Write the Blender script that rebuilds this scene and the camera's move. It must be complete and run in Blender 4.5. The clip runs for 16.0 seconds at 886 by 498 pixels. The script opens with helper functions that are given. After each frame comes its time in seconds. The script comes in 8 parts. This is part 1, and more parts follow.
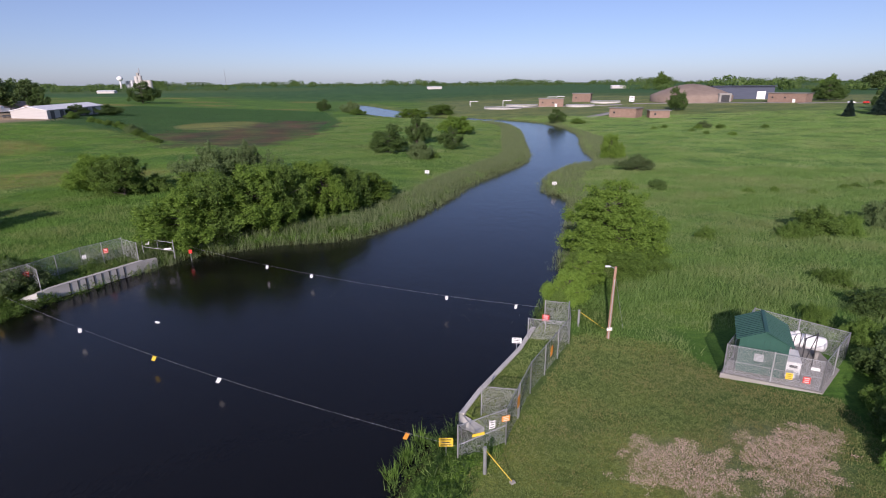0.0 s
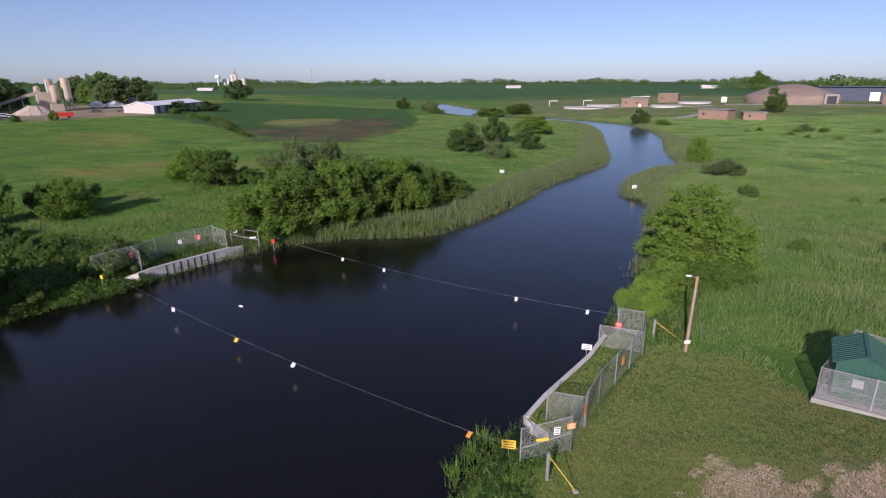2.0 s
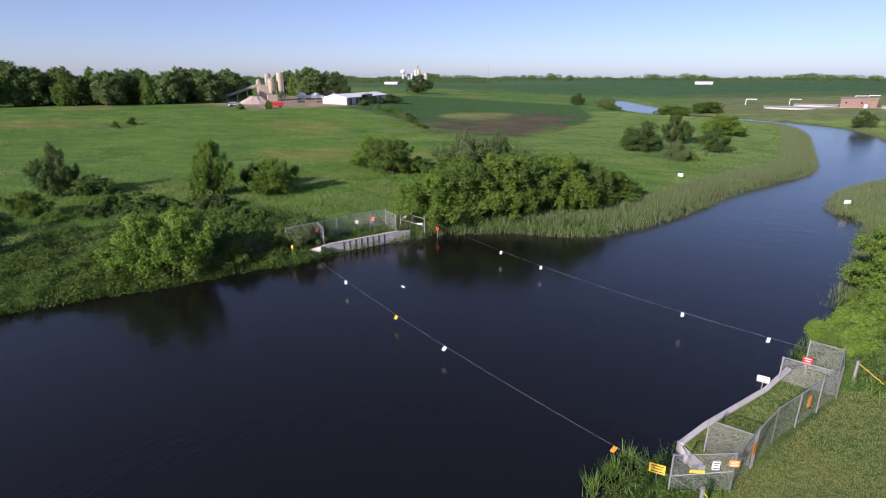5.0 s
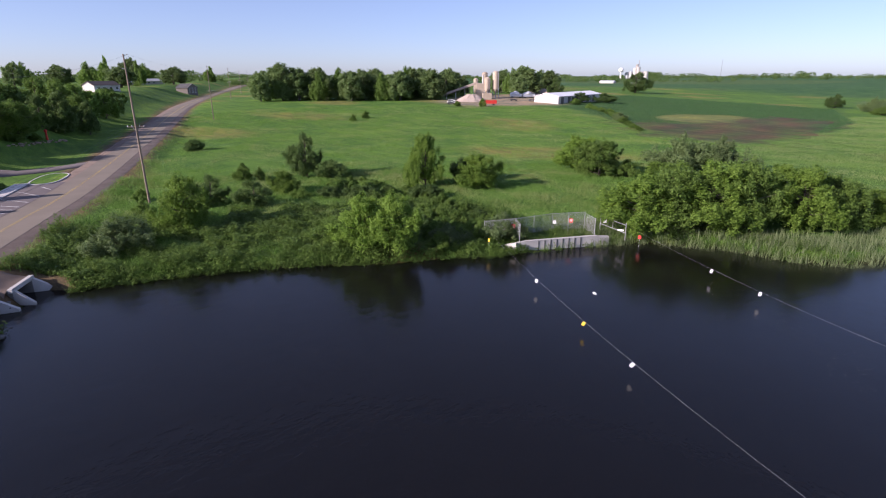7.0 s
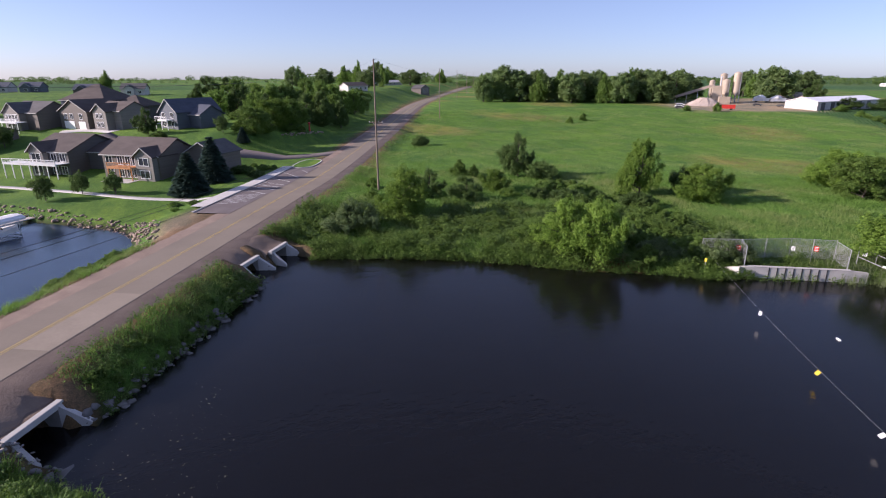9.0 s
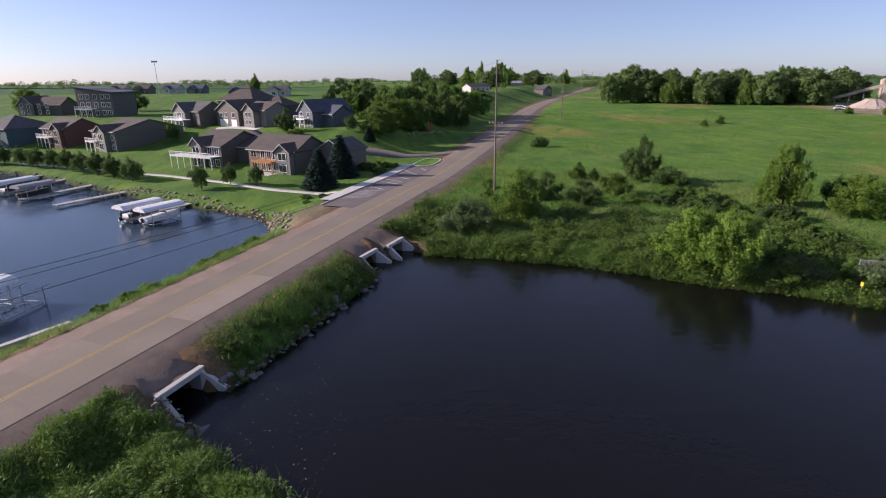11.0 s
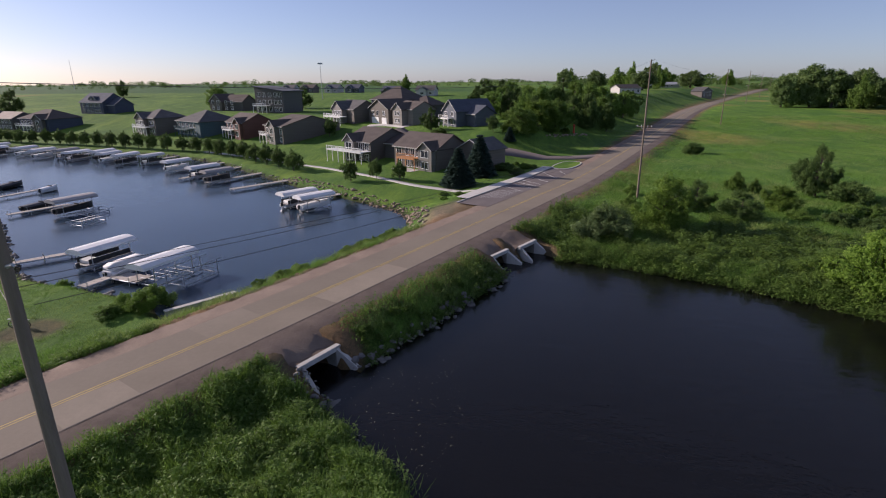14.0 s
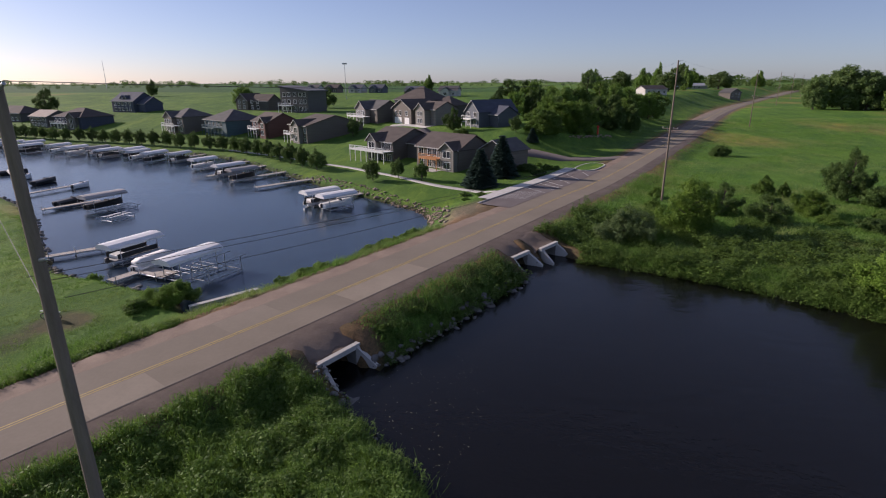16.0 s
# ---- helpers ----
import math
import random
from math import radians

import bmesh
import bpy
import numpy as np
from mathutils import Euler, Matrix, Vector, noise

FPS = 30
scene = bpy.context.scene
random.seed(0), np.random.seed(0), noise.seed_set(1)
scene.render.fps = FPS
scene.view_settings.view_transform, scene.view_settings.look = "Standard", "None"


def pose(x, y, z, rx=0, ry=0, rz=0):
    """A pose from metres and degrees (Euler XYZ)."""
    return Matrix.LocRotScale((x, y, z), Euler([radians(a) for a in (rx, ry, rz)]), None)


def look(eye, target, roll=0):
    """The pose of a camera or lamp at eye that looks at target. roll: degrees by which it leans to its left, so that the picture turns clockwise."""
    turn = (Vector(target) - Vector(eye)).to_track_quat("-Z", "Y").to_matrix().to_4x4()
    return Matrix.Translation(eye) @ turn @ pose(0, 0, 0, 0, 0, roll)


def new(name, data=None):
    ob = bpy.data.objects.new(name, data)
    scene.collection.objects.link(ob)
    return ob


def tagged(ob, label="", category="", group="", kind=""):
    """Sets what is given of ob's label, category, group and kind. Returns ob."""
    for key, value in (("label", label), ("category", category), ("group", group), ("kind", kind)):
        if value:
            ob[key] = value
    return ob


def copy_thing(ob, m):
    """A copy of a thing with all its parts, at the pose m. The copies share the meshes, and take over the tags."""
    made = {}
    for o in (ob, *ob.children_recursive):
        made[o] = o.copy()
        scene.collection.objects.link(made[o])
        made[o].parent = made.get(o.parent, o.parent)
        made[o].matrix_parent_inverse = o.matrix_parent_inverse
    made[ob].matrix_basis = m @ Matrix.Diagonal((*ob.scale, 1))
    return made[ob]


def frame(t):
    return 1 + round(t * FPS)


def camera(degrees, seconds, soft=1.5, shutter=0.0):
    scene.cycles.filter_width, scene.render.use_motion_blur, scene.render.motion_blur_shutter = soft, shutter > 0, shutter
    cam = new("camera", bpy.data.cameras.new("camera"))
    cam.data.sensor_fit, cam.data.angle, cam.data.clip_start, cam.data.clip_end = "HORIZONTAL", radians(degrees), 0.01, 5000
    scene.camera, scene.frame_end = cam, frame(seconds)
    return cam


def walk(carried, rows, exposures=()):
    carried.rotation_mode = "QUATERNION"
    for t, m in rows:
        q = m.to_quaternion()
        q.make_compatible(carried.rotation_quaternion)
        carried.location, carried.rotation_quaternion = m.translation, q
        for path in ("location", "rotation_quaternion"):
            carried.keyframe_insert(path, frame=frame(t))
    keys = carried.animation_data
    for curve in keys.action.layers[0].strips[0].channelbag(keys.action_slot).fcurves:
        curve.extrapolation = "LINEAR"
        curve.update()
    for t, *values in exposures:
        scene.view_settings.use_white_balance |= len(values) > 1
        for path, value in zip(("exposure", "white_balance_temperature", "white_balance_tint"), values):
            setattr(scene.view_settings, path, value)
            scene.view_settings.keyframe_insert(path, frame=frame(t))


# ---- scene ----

cam = camera(79.6, 16.0, 1.1)
EYE = Vector((0, 0, 22.5))
# seconds, turn to the left, tilt, lean
PATH = [
    (0.0, -0.00, -17.49, -0.39),
    (0.5, 2.52, -17.49, -0.30),
    (1.0, 4.47, -17.51, -0.22),
    (1.5, 6.46, -17.53, -0.20),
    (2.0, 8.05, -17.56, -0.21),
    (2.5, 9.62, -17.60, -0.21),
    (3.0, 12.17, -17.64, -0.22),
    (3.5, 15.42, -17.71, -0.22),
    (6.0, 34.95, -18.15, 0.06),
    (6.5, 40.82, -18.14, -0.02),
    (7.0, 47.63, -18.11, -0.18),
    (7.5, 53.63, -18.05, -0.24),
    (8.0, 59.62, -17.98, -0.24),
    (8.5, 65.15, -17.92, -0.24),
    (9.0, 70.08, -17.87, -0.22),
    (9.5, 73.73, -17.84, -0.21),
    (12.0, 88.39, -17.58, -0.70),
    (12.5, 91.22, -17.54, -0.59),
    (13.0, 93.75, -17.50, -0.55),
    (13.5, 96.04, -17.49, -0.51),
    (14.0, 97.49, -17.50, -0.45),
    (14.5, 98.38, -17.51, -0.37),
    (15.0, 98.64, -17.52, -0.32),
    (15.5, 98.74, -17.51, -0.28),
    (16.0, 99.82, -17.45, -0.27),
]


def facing(turn, tilt, lean):
    a, b = radians(turn), radians(tilt)
    return look(EYE, EYE + Vector((-math.sin(a) * math.cos(b), math.cos(a) * math.cos(b), math.sin(b))), lean)


walk(cam, [(t, facing(a, b, c)) for t, a, b, c in PATH], [(0, 0.04, 6300, 29), (3.5, 0.14, 6300, 29), (7, 0.57, 6350, 31), (9.5, 0.5, 6400, 30), (12, 0.26, 6650, 27), (14, 0.06, 6700, 26), (16, -0.04, 6700, 26)])

# ---- sky and sun ----
SUN_UP, SUN_TURN = 23.0, 165.0  # degrees over the horizon; to the left of +y
world = bpy.data.worlds.new("sky")
scene.world = world
world.use_nodes = True
wn = world.node_tree.nodes
sky = wn.new("ShaderNodeTexSky")
sky.sky_type = "NISHITA"
sky.sun_disc = False
sky.sun_elevation, sky.sun_rotation = radians(SUN_UP), radians(-SUN_TURN)
sky.air_density, sky.dust_density, sky.ozone_density, sky.altitude = 0.8, 1.2, 4.0, 900
wn["Background"].inputs["Strength"].default_value = 0.105
haze = wn.new("ShaderNodeMix")  # thin morning haze over the whole sky
haze.data_type = "RGBA"
haze.inputs[0].default_value, haze.inputs[7].default_value = 0.15, (5.4, 6.0, 7.4, 1)
world.node_tree.links.new(sky.outputs[0], haze.inputs[6])
world.node_tree.links.new(haze.outputs[2], wn["Background"].inputs["Color"])
lamp = bpy.data.lights.new("sun", "SUN")
lamp.energy, lamp.angle, lamp.color = 5.2, radians(0.6), (1.0, 0.93, 0.82)
sun = new("sun", lamp)
a, b = radians(SUN_TURN), radians(SUN_UP)
sun.matrix_world = look((0, 0, 80), Vector((0, 0, 80)) - Vector((-math.sin(a) * math.cos(b), math.cos(a) * math.cos(b), math.sin(b))))

# ---- materials ----
def nodes_of(name):
    m = bpy.data.materials.new(name)
    m.use_nodes = True
    nt = m.node_tree
    return m, nt.nodes, nt.links, nt.nodes["Principled BSDF"]


def mix(nt_nodes, links, fac, a, b, blend="MIX"):
    n = nt_nodes.new("ShaderNodeMix")
    n.data_type, n.blend_type = "RGBA", blend
    for sock, v in ((n.inputs[0], fac), (n.inputs[6], a), (n.inputs[7], b)):
        if isinstance(v, (int, float)):
            sock.default_value = v
        elif isinstance(v, tuple):
            sock.default_value = (*v, 1) if len(v) == 3 else v
        else:
            links.new(v, sock)
    return n.outputs[2]


def noise_of(nn, links, scale, detail=4.0, rough=0.6, coord=None, stretch=None):
    if coord is None:
        coord = nn.new("ShaderNodeTexCoord").outputs["Object"]
    if stretch:
        mp = nn.new("ShaderNodeMapping")
        mp.inputs["Scale"].default_value = stretch
        links.new(coord, mp.inputs[0])
        coord = mp.outputs[0]
    n = nn.new("ShaderNodeTexNoise")
    n.inputs["Scale"].default_value, n.inputs["Detail"].default_value, n.inputs["Roughness"].default_value = scale, detail, rough
    links.new(coord, n.inputs["Vector"])
    return n.outputs["Fac"]


def ramp(nn, links, fac, lo, hi):
    n = nn.new("ShaderNodeMapRange")
    n.inputs[1].default_value, n.inputs[2].default_value = lo, hi
    links.new(fac, n.inputs[0])
    return n.outputs[0]


def bumped(nn, links, bsdf, fac, strength, dist):
    n = nn.new("ShaderNodeBump")
    n.inputs["Strength"].default_value, n.inputs["Distance"].default_value = strength, dist
    links.new(fac, n.inputs["Height"])
    links.new(n.outputs[0], bsdf.inputs["Normal"])


def surface(name, dark, light, coarse=1.0, fine=12.0, rough=0.8, metal=0.0, bump=0.3, dist=0.01, vary=0.12, stretch=None):
    """A worn, grained surface: two colours mixed at two scales, varied from piece to piece."""
    m, nn, links, b = nodes_of(name)
    big = ramp(nn, links, noise_of(nn, links, coarse, 3, 0.6, stretch=stretch), 0.3, 0.7)
    small = noise_of(nn, links, fine, 5, 0.7, stretch=stretch)
    col = mix(nn, links, big, dark, light)
    col = mix(nn, links, 0.35, col, mix(nn, links, ramp(nn, links, small, 0.3, 0.7), dark, light))
    info = nn.new("ShaderNodeObjectInfo")
    hsv = nn.new("ShaderNodeHueSaturation")
    mr = nn.new("ShaderNodeMapRange")
    mr.inputs[3].default_value, mr.inputs[4].default_value = 1 - vary, 1 + vary
    links.new(info.outputs["Random"], mr.inputs[0])
    links.new(mr.outputs[0], hsv.inputs["Value"])
    links.new(col, hsv.inputs["Color"])
    links.new(hsv.outputs[0], b.inputs["Base Color"])
    b.inputs["Roughness"].default_value, b.inputs["Metallic"].default_value = rough, metal
    if bump:
        bumped(nn, links, b, small, bump, dist)
    return m


def leafy(name, dark, light, clear=0.35, other=None):
    """Leaves: matt, letting some light through, each a little different."""
    m, nn, links, b = nodes_of(name)
    geo, info = nn.new("ShaderNodeNewGeometry"), nn.new("ShaderNodeObjectInfo")
    col = mix(nn, links, geo.outputs["Random Per Island"], dark, light)
    if other:  # streaks of another growth
        streak = noise_of(nn, links, 0.06, 6, 0.7, stretch=(1.0, 1.6, 1.0))
        col = mix(nn, links, ramp(nn, links, streak, 0.46, 0.6), col, mix(nn, links, geo.outputs["Random Per Island"], *other))
    hsv = nn.new("ShaderNodeHueSaturation")
    mr = nn.new("ShaderNodeMapRange")
    mr.inputs[3].default_value, mr.inputs[4].default_value = 0.82, 1.2
    links.new(info.outputs["Random"], mr.inputs[0])
    links.new(mr.outputs[0], hsv.inputs["Value"])
    links.new(col, hsv.inputs["Color"])
    links.new(hsv.outputs[0], b.inputs["Base Color"])
    b.inputs["Roughness"].default_value = 0.6
    b.inputs["Specular IOR Level"].default_value = 0.25
    t = nn.new("ShaderNodeBsdfTranslucent")
    links.new(hsv.outputs[0], t.inputs["Color"])
    ms = nn.new("ShaderNodeMixShader")
    ms.inputs[0].default_value = clear
    links.new(b.outputs[0], ms.inputs[1])
    links.new(t.outputs[0], ms.inputs[2])
    links.new(ms.outputs[0], nn["Material Output"].inputs["Surface"])
    return m


def ground_material():
    """Soil and short growth: the colour of each stretch of land, with drying swathes, streaks, tufts, blades and clods."""
    m, nn, links, b = nodes_of("land")
    at = nn.new("ShaderNodeAttribute")
    at.attribute_name = "growth"
    patch = noise_of(nn, links, 0.05, 5, 0.65)
    swathe = noise_of(nn, links, 0.035, 6, 0.72, stretch=(0.55, 1.7, 1.0))
    streak = noise_of(nn, links, 0.16, 6, 0.75, stretch=(0.5, 1.6, 1.0))
    clump = noise_of(nn, links, 0.55, 6, 0.75)
    blade = noise_of(nn, links, 3.2, 8, 0.85)
    speck = noise_of(nn, links, 11.0, 4, 0.8)

    def tint(col, rgb):
        return mix(nn, links, 1.0, col, rgb, "MULTIPLY")

    col = at.outputs["Color"]
    col = mix(nn, links, ramp(nn, links, patch, 0.35, 0.65), tint(col, (0.70, 0.80, 0.78)), tint(col, (1.22, 1.12, 0.98)))
    col = mix(nn, links, ramp(nn, links, swathe, 0.52, 0.68), col, tint(col, (1.28, 1.14, 1.0)))
    col = mix(nn, links, ramp(nn, links, streak, 0.44, 0.60), tint(col, (0.72, 0.80, 0.76)), tint(col, (1.16, 1.10, 1.02)))
    dark = tint(col, (0.50, 0.58, 0.55))
    light = tint(col, (1.3, 1.22, 1.1))
    col = mix(nn, links, ramp(nn, links, clump, 0.34, 0.62), dark, col)
    col = mix(nn, links, ramp(nn, links, blade, 0.36, 0.64), mix(nn, links, 0.65, col, dark), light)
    col = mix(nn, links, ramp(nn, links, speck, 0.35, 0.65), tint(col, (0.62, 0.66, 0.6)), tint(col, (1.3, 1.25, 1.2)))
    links.new(col, b.inputs["Base Color"])
    b.inputs["Roughness"].default_value = 0.9
    b.inputs["Specular IOR Level"].default_value = 0.15
    add = nn.new("ShaderNodeMath")
    add.operation = "MULTIPLY_ADD"
    links.new(blade, add.inputs[0])
    add.inputs[1].default_value = 0.3
    links.new(clump, add.inputs[2])
    bumped(nn, links, b, add.outputs[0], 0.6, 0.35)
    return m


def water_material(name, colour, ripple, dist):
    m, nn, links, b = nodes_of(name)
    b.inputs["Base Color"].default_value = (*colour, 1)
    b.subsurface_method = "BURLEY"
    b.inputs["Subsurface Weight"].default_value = 1.0
    b.inputs["Subsurface Radius"].default_value = (1.0, 0.8, 0.6)
    b.inputs["Subsurface Scale"].default_value = 2.5
    b.inputs["Roughness"].default_value = 0.17
    b.inputs["IOR"].default_value = 1.33
    co = nn.new("ShaderNodeTexCoord").outputs["Object"]
    long = noise_of(nn, links, 0.9, 3, 0.55, co, (1.0, 0.5, 1.0))
    calm = ramp(nn, links, noise_of(nn, links, 0.03, 3, 0.6, co), 0.35, 0.62)
    mul = nn.new("ShaderNodeMath")
    mul.operation = "MULTIPLY"
    links.new(long, mul.inputs[0])
    links.new(calm, mul.inputs[1])
    tiny = nn.new("ShaderNodeMath")
    tiny.operation = "MULTIPLY_ADD"
    links.new(noise_of(nn, links, 4.5, 2, 0.5, co, (1.0, 0.6, 1.0)), tiny.inputs[0])
    tiny.inputs[1].default_value = 0.16
    links.new(mul.outputs[0], tiny.inputs[2])
    bumped(nn, links, b, tiny.outputs[0], ripple, dist)
    return m


LAND = ground_material()
POND_WATER = water_material("pond_water", (0.0052, 0.0049, 0.0050), 0.32, 0.16)
LAKE_WATER = water_material("lake_water", (0.030, 0.052, 0.078), 0.20, 0.16)
CONCRETE = surface("concrete", (0.400, 0.385, 0.355), (0.540, 0.520, 0.490), 0.8, 9, 0.85)
OLD_CONCRETE = surface("weathered_concrete", (0.22, 0.21, 0.19), (0.34, 0.325, 0.30), 0.6, 7, 0.9)
ASPHALT = surface("worn_pavement", (0.182, 0.150, 0.112), (0.250, 0.208, 0.158), 0.15, 3.0, 0.9, bump=0.25, dist=0.01)
PATCHED = surface("patched_pavement", (0.195, 0.162, 0.122), (0.268, 0.224, 0.172), 0.2, 3.0, 0.9, bump=0.25, dist=0.01)
SHOULDER = surface("quartzite_gravel", (0.118, 0.084, 0.064), (0.215, 0.162, 0.126), 0.35, 5.0, 0.95, bump=0.9, dist=0.05)
PARKING = surface("parking_asphalt", (0.105, 0.087, 0.084), (0.155, 0.130, 0.124), 0.3, 5, 0.92)
YELLOW_LINE = surface("road_yellow", (0.40, 0.29, 0.07), (0.52, 0.38, 0.11), 0.7, 8, 0.7)
WHITE_LINE = surface("road_white", (0.55, 0.55, 0.53), (0.75, 0.75, 0.73), 0.7, 8, 0.7)
TAR = surface("tar", (0.05, 0.045, 0.042), (0.09, 0.08, 0.075), 1, 8, 0.8)
GALVANISED = surface("galvanised_steel", (0.36, 0.37, 0.38), (0.52, 0.53, 0.54), 3, 20, 0.5, 0.6)
ALUMINIUM = surface("aluminium", (0.45, 0.46, 0.48), (0.6, 0.61, 0.63), 2, 15, 0.4, 0.7)
DARK_STEEL = surface("dark_steel", (0.03, 0.03, 0.032), (0.07, 0.07, 0.072), 2, 15, 0.6, 0.3)
POLE_WOOD = surface("weathered_pole", (0.15, 0.112, 0.083), (0.255, 0.20, 0.155), 1.0, 14, 0.9, stretch=(6, 6, 0.4))
RED_POLE = surface("cedar_pole", (0.30, 0.17, 0.11), (0.42, 0.27, 0.19), 1.0, 14, 0.9, stretch=(6, 6, 0.4))
DECK_WOOD = surface("dock_boards", (0.32, 0.28, 0.24), (0.47, 0.43, 0.38), 1.0, 12, 0.85)
ORANGE_WOOD = surface("cedar_deck", (0.42, 0.17, 0.06), (0.56, 0.26, 0.10), 1.0, 12, 0.75)
BARK = surface("bark", (0.07, 0.055, 0.045), (0.14, 0.115, 0.095), 3, 16, 0.95, bump=0.6)
WHITE_PAINT = surface("white_paint", (0.72, 0.72, 0.70), (0.82, 0.82, 0.81), 1.2, 10, 0.5, vary=0.04)
TRIM_PAINT = surface("trim_paint", (0.34, 0.33, 0.31), (0.46, 0.45, 0.43), 1.2, 10, 0.6, vary=0.05)
RED_PAINT = surface("red_paint", (0.55, 0.03, 0.02), (0.68, 0.05, 0.035), 1.2, 10, 0.5)
YELLOW_PAINT = surface("yellow_paint", (0.72, 0.47, 0.03), (0.82, 0.58, 0.06), 1.2, 10, 0.5)
ORANGE_PAINT = surface("orange_paint", (0.72, 0.25, 0.03), (0.82, 0.33, 0.05), 1.2, 10, 0.5)
BLACK_PAINT = surface("black_paint", (0.02, 0.02, 0.02), (0.04, 0.04, 0.04), 1.2, 10, 0.5)
GREEN_STEEL = surface("green_steel", (0.018, 0.075, 0.055), (0.03, 0.10, 0.075), 1.0, 10, 0.45)
CANVAS = surface("white_canvas", (0.62, 0.62, 0.62), (0.78, 0.78, 0.78), 0.8, 6, 0.7, bump=0.4, dist=0.03)
GREY_CANVAS = surface("grey_canvas", (0.30, 0.28, 0.27), (0.42, 0.40, 0.39), 0.8, 6, 0.7, bump=0.4, dist=0.03)
STONE = surface("quartzite_stone", (0.19, 0.14, 0.105), (0.40, 0.31, 0.24), 0.9, 7, 0.9, vary=0.35)
GREY_STONE = surface("grey_stone", (0.13, 0.12, 0.11), (0.27, 0.255, 0.24), 0.9, 7, 0.9, vary=0.3)
BRICK = surface("brown_brick", (0.19, 0.125, 0.092), (0.28, 0.19, 0.145), 0.5, 4, 0.9)
LEAF = leafy("leaf_green", (0.092, 0.168, 0.032), (0.205, 0.330, 0.068), 0.42)
LEAF_DARK = leafy("leaf_dark", (0.056, 0.108, 0.028), (0.125, 0.200, 0.052), 0.38)
LEAF_FAR = leafy("leaf_poplar", (0.110, 0.175, 0.055), (0.200, 0.290, 0.105), 0.42)
LEAF_LIME = leafy("leaf_lime", (0.108, 0.195, 0.029), (0.218, 0.350, 0.058), 0.42)
LEAF_GREY = leafy("leaf_silver", (0.086, 0.138, 0.048), (0.172, 0.240, 0.092))
NEEDLE = leafy("needle", (0.024, 0.052, 0.040), (0.052, 0.098, 0.072), 0.2)
BLADE = leafy("grass_blade", (0.088, 0.182, 0.030), (0.165, 0.300, 0.062), 0.4, ((0.145, 0.205, 0.060), (0.275, 0.335, 0.115)))
REED = leafy("reed_blade", (0.125, 0.180, 0.075), (0.235, 0.290, 0.135), 0.3)
# another stand, lighter than BLADE; front lighting is put into its colour too
LIT_MEADOW_BLADE = leafy("lit_meadow_blade", (0.125, 0.225, 0.055), (0.235, 0.375, 0.108), 0.42, ((0.175, 0.250, 0.085), (0.320, 0.400, 0.150)))
WEED = leafy("weed_leaf", (0.064, 0.130, 0.023), (0.155, 0.262, 0.052), 0.4)
BANK_BLADE = leafy("bank_blade", (0.082, 0.160, 0.026), (0.180, 0.300, 0.056), 0.4)
THICKET_LEAF = leafy("thicket_leaf", (0.086, 0.158, 0.030), (0.195, 0.310, 0.066), 0.42)

# ---- lie of the land ----
def curve(pts, steps=4, closed=True):
    """A smooth line through the given points."""
    p = np.array(pts, float)
    n = len(p)
    out = []
    for i in range(n if closed else n - 1):
        a, b, c, d = (p[(i + k) % n] if closed else p[min(max(i + k, 0), n - 1)] for k in (-1, 0, 1, 2))
        for s in range(steps):
            t = s / steps
            out.append(b + 0.5 * t * (c - a + t * (2 * a - 5 * b + 4 * c - d + t * (3 * (b - c) + d - a))))
    if not closed:
        out.append(p[-1])
    return np.array(out)


def away(x, y, line, closed=True):
    """Distance from points to a line; below 0 inside a closed one."""
    best = np.full(x.shape, 1e9)
    inside = np.zeros(x.shape, bool)
    ends = np.roll(line, -1, axis=0) if closed else line[1:]
    for (ax, ay), (bx, by) in zip(line, ends):
        dx, dy = bx - ax, by - ay
        t = np.clip(((x - ax) * dx + (y - ay) * dy) / (dx * dx + dy * dy + 1e-9), 0, 1)
        best = np.minimum(best, (x - ax - t * dx) ** 2 + (y - ay - t * dy) ** 2)
        if closed and ay != by:
            inside ^= ((ay > y) != (by > y)) & (x < dx * (y - ay) / dy + ax)
    best = np.sqrt(best)
    return np.where(inside, -best, best) if closed else best


def ease(a, b, v):
    t = np.clip((v - a) / (b - a), 0, 1)
    return t * t * (3 - 2 * t)


POND = curve([(-36, -12.3), (-42.5, -9.2), (-47, -6.7), (-55, -2.8), (-60, -0.3), (-65, 1), (-67.5, 4), (-66, 11), (-63, 18),
              (-59.8, 25), (-55.5, 31.5), (-51, 37.5), (-47.3, 44.6), (-43.6, 49), (-42.6, 52), (-36.8, 63.8), (-34, 68.2),
              (-28.9, 71.6), (-24, 74), (-14.4, 76.5), (-6.9, 86.4), (0.1, 102), (6.9, 121), (20.7, 148), (26.1, 165), (31, 209),
              (36, 262), (32, 292), (17, 322), (-15, 338), (-48, 380), (-68, 450), (-90, 540), (-76, 545), (-27, 418), (-10, 364), (17, 349),
              (44, 322), (58, 295), (60, 240), (49, 186), (44.5, 152), (34, 143)], 3, False)
POND_NEAR = [(27, 131), (22.7, 117), (22.4, 109), (25, 104), (23.5, 93), (18, 74), (15.5, 64), (12.8, 56.5), (10.2, 51), (8.3, 45.5),
             (7.6, 43.6), (1.1, 31.3), (1, 29.8), (-1, 29), (-2.3, 26), (-2.9, 24.3), (-2, 17), (0, 6), (-8, -3), (-20, -3.5),
             (-25, -5.8), (-29.3, -10.6), (-32, -13.2)]
POND = np.concatenate([POND, curve(POND_NEAR, 3, False)])
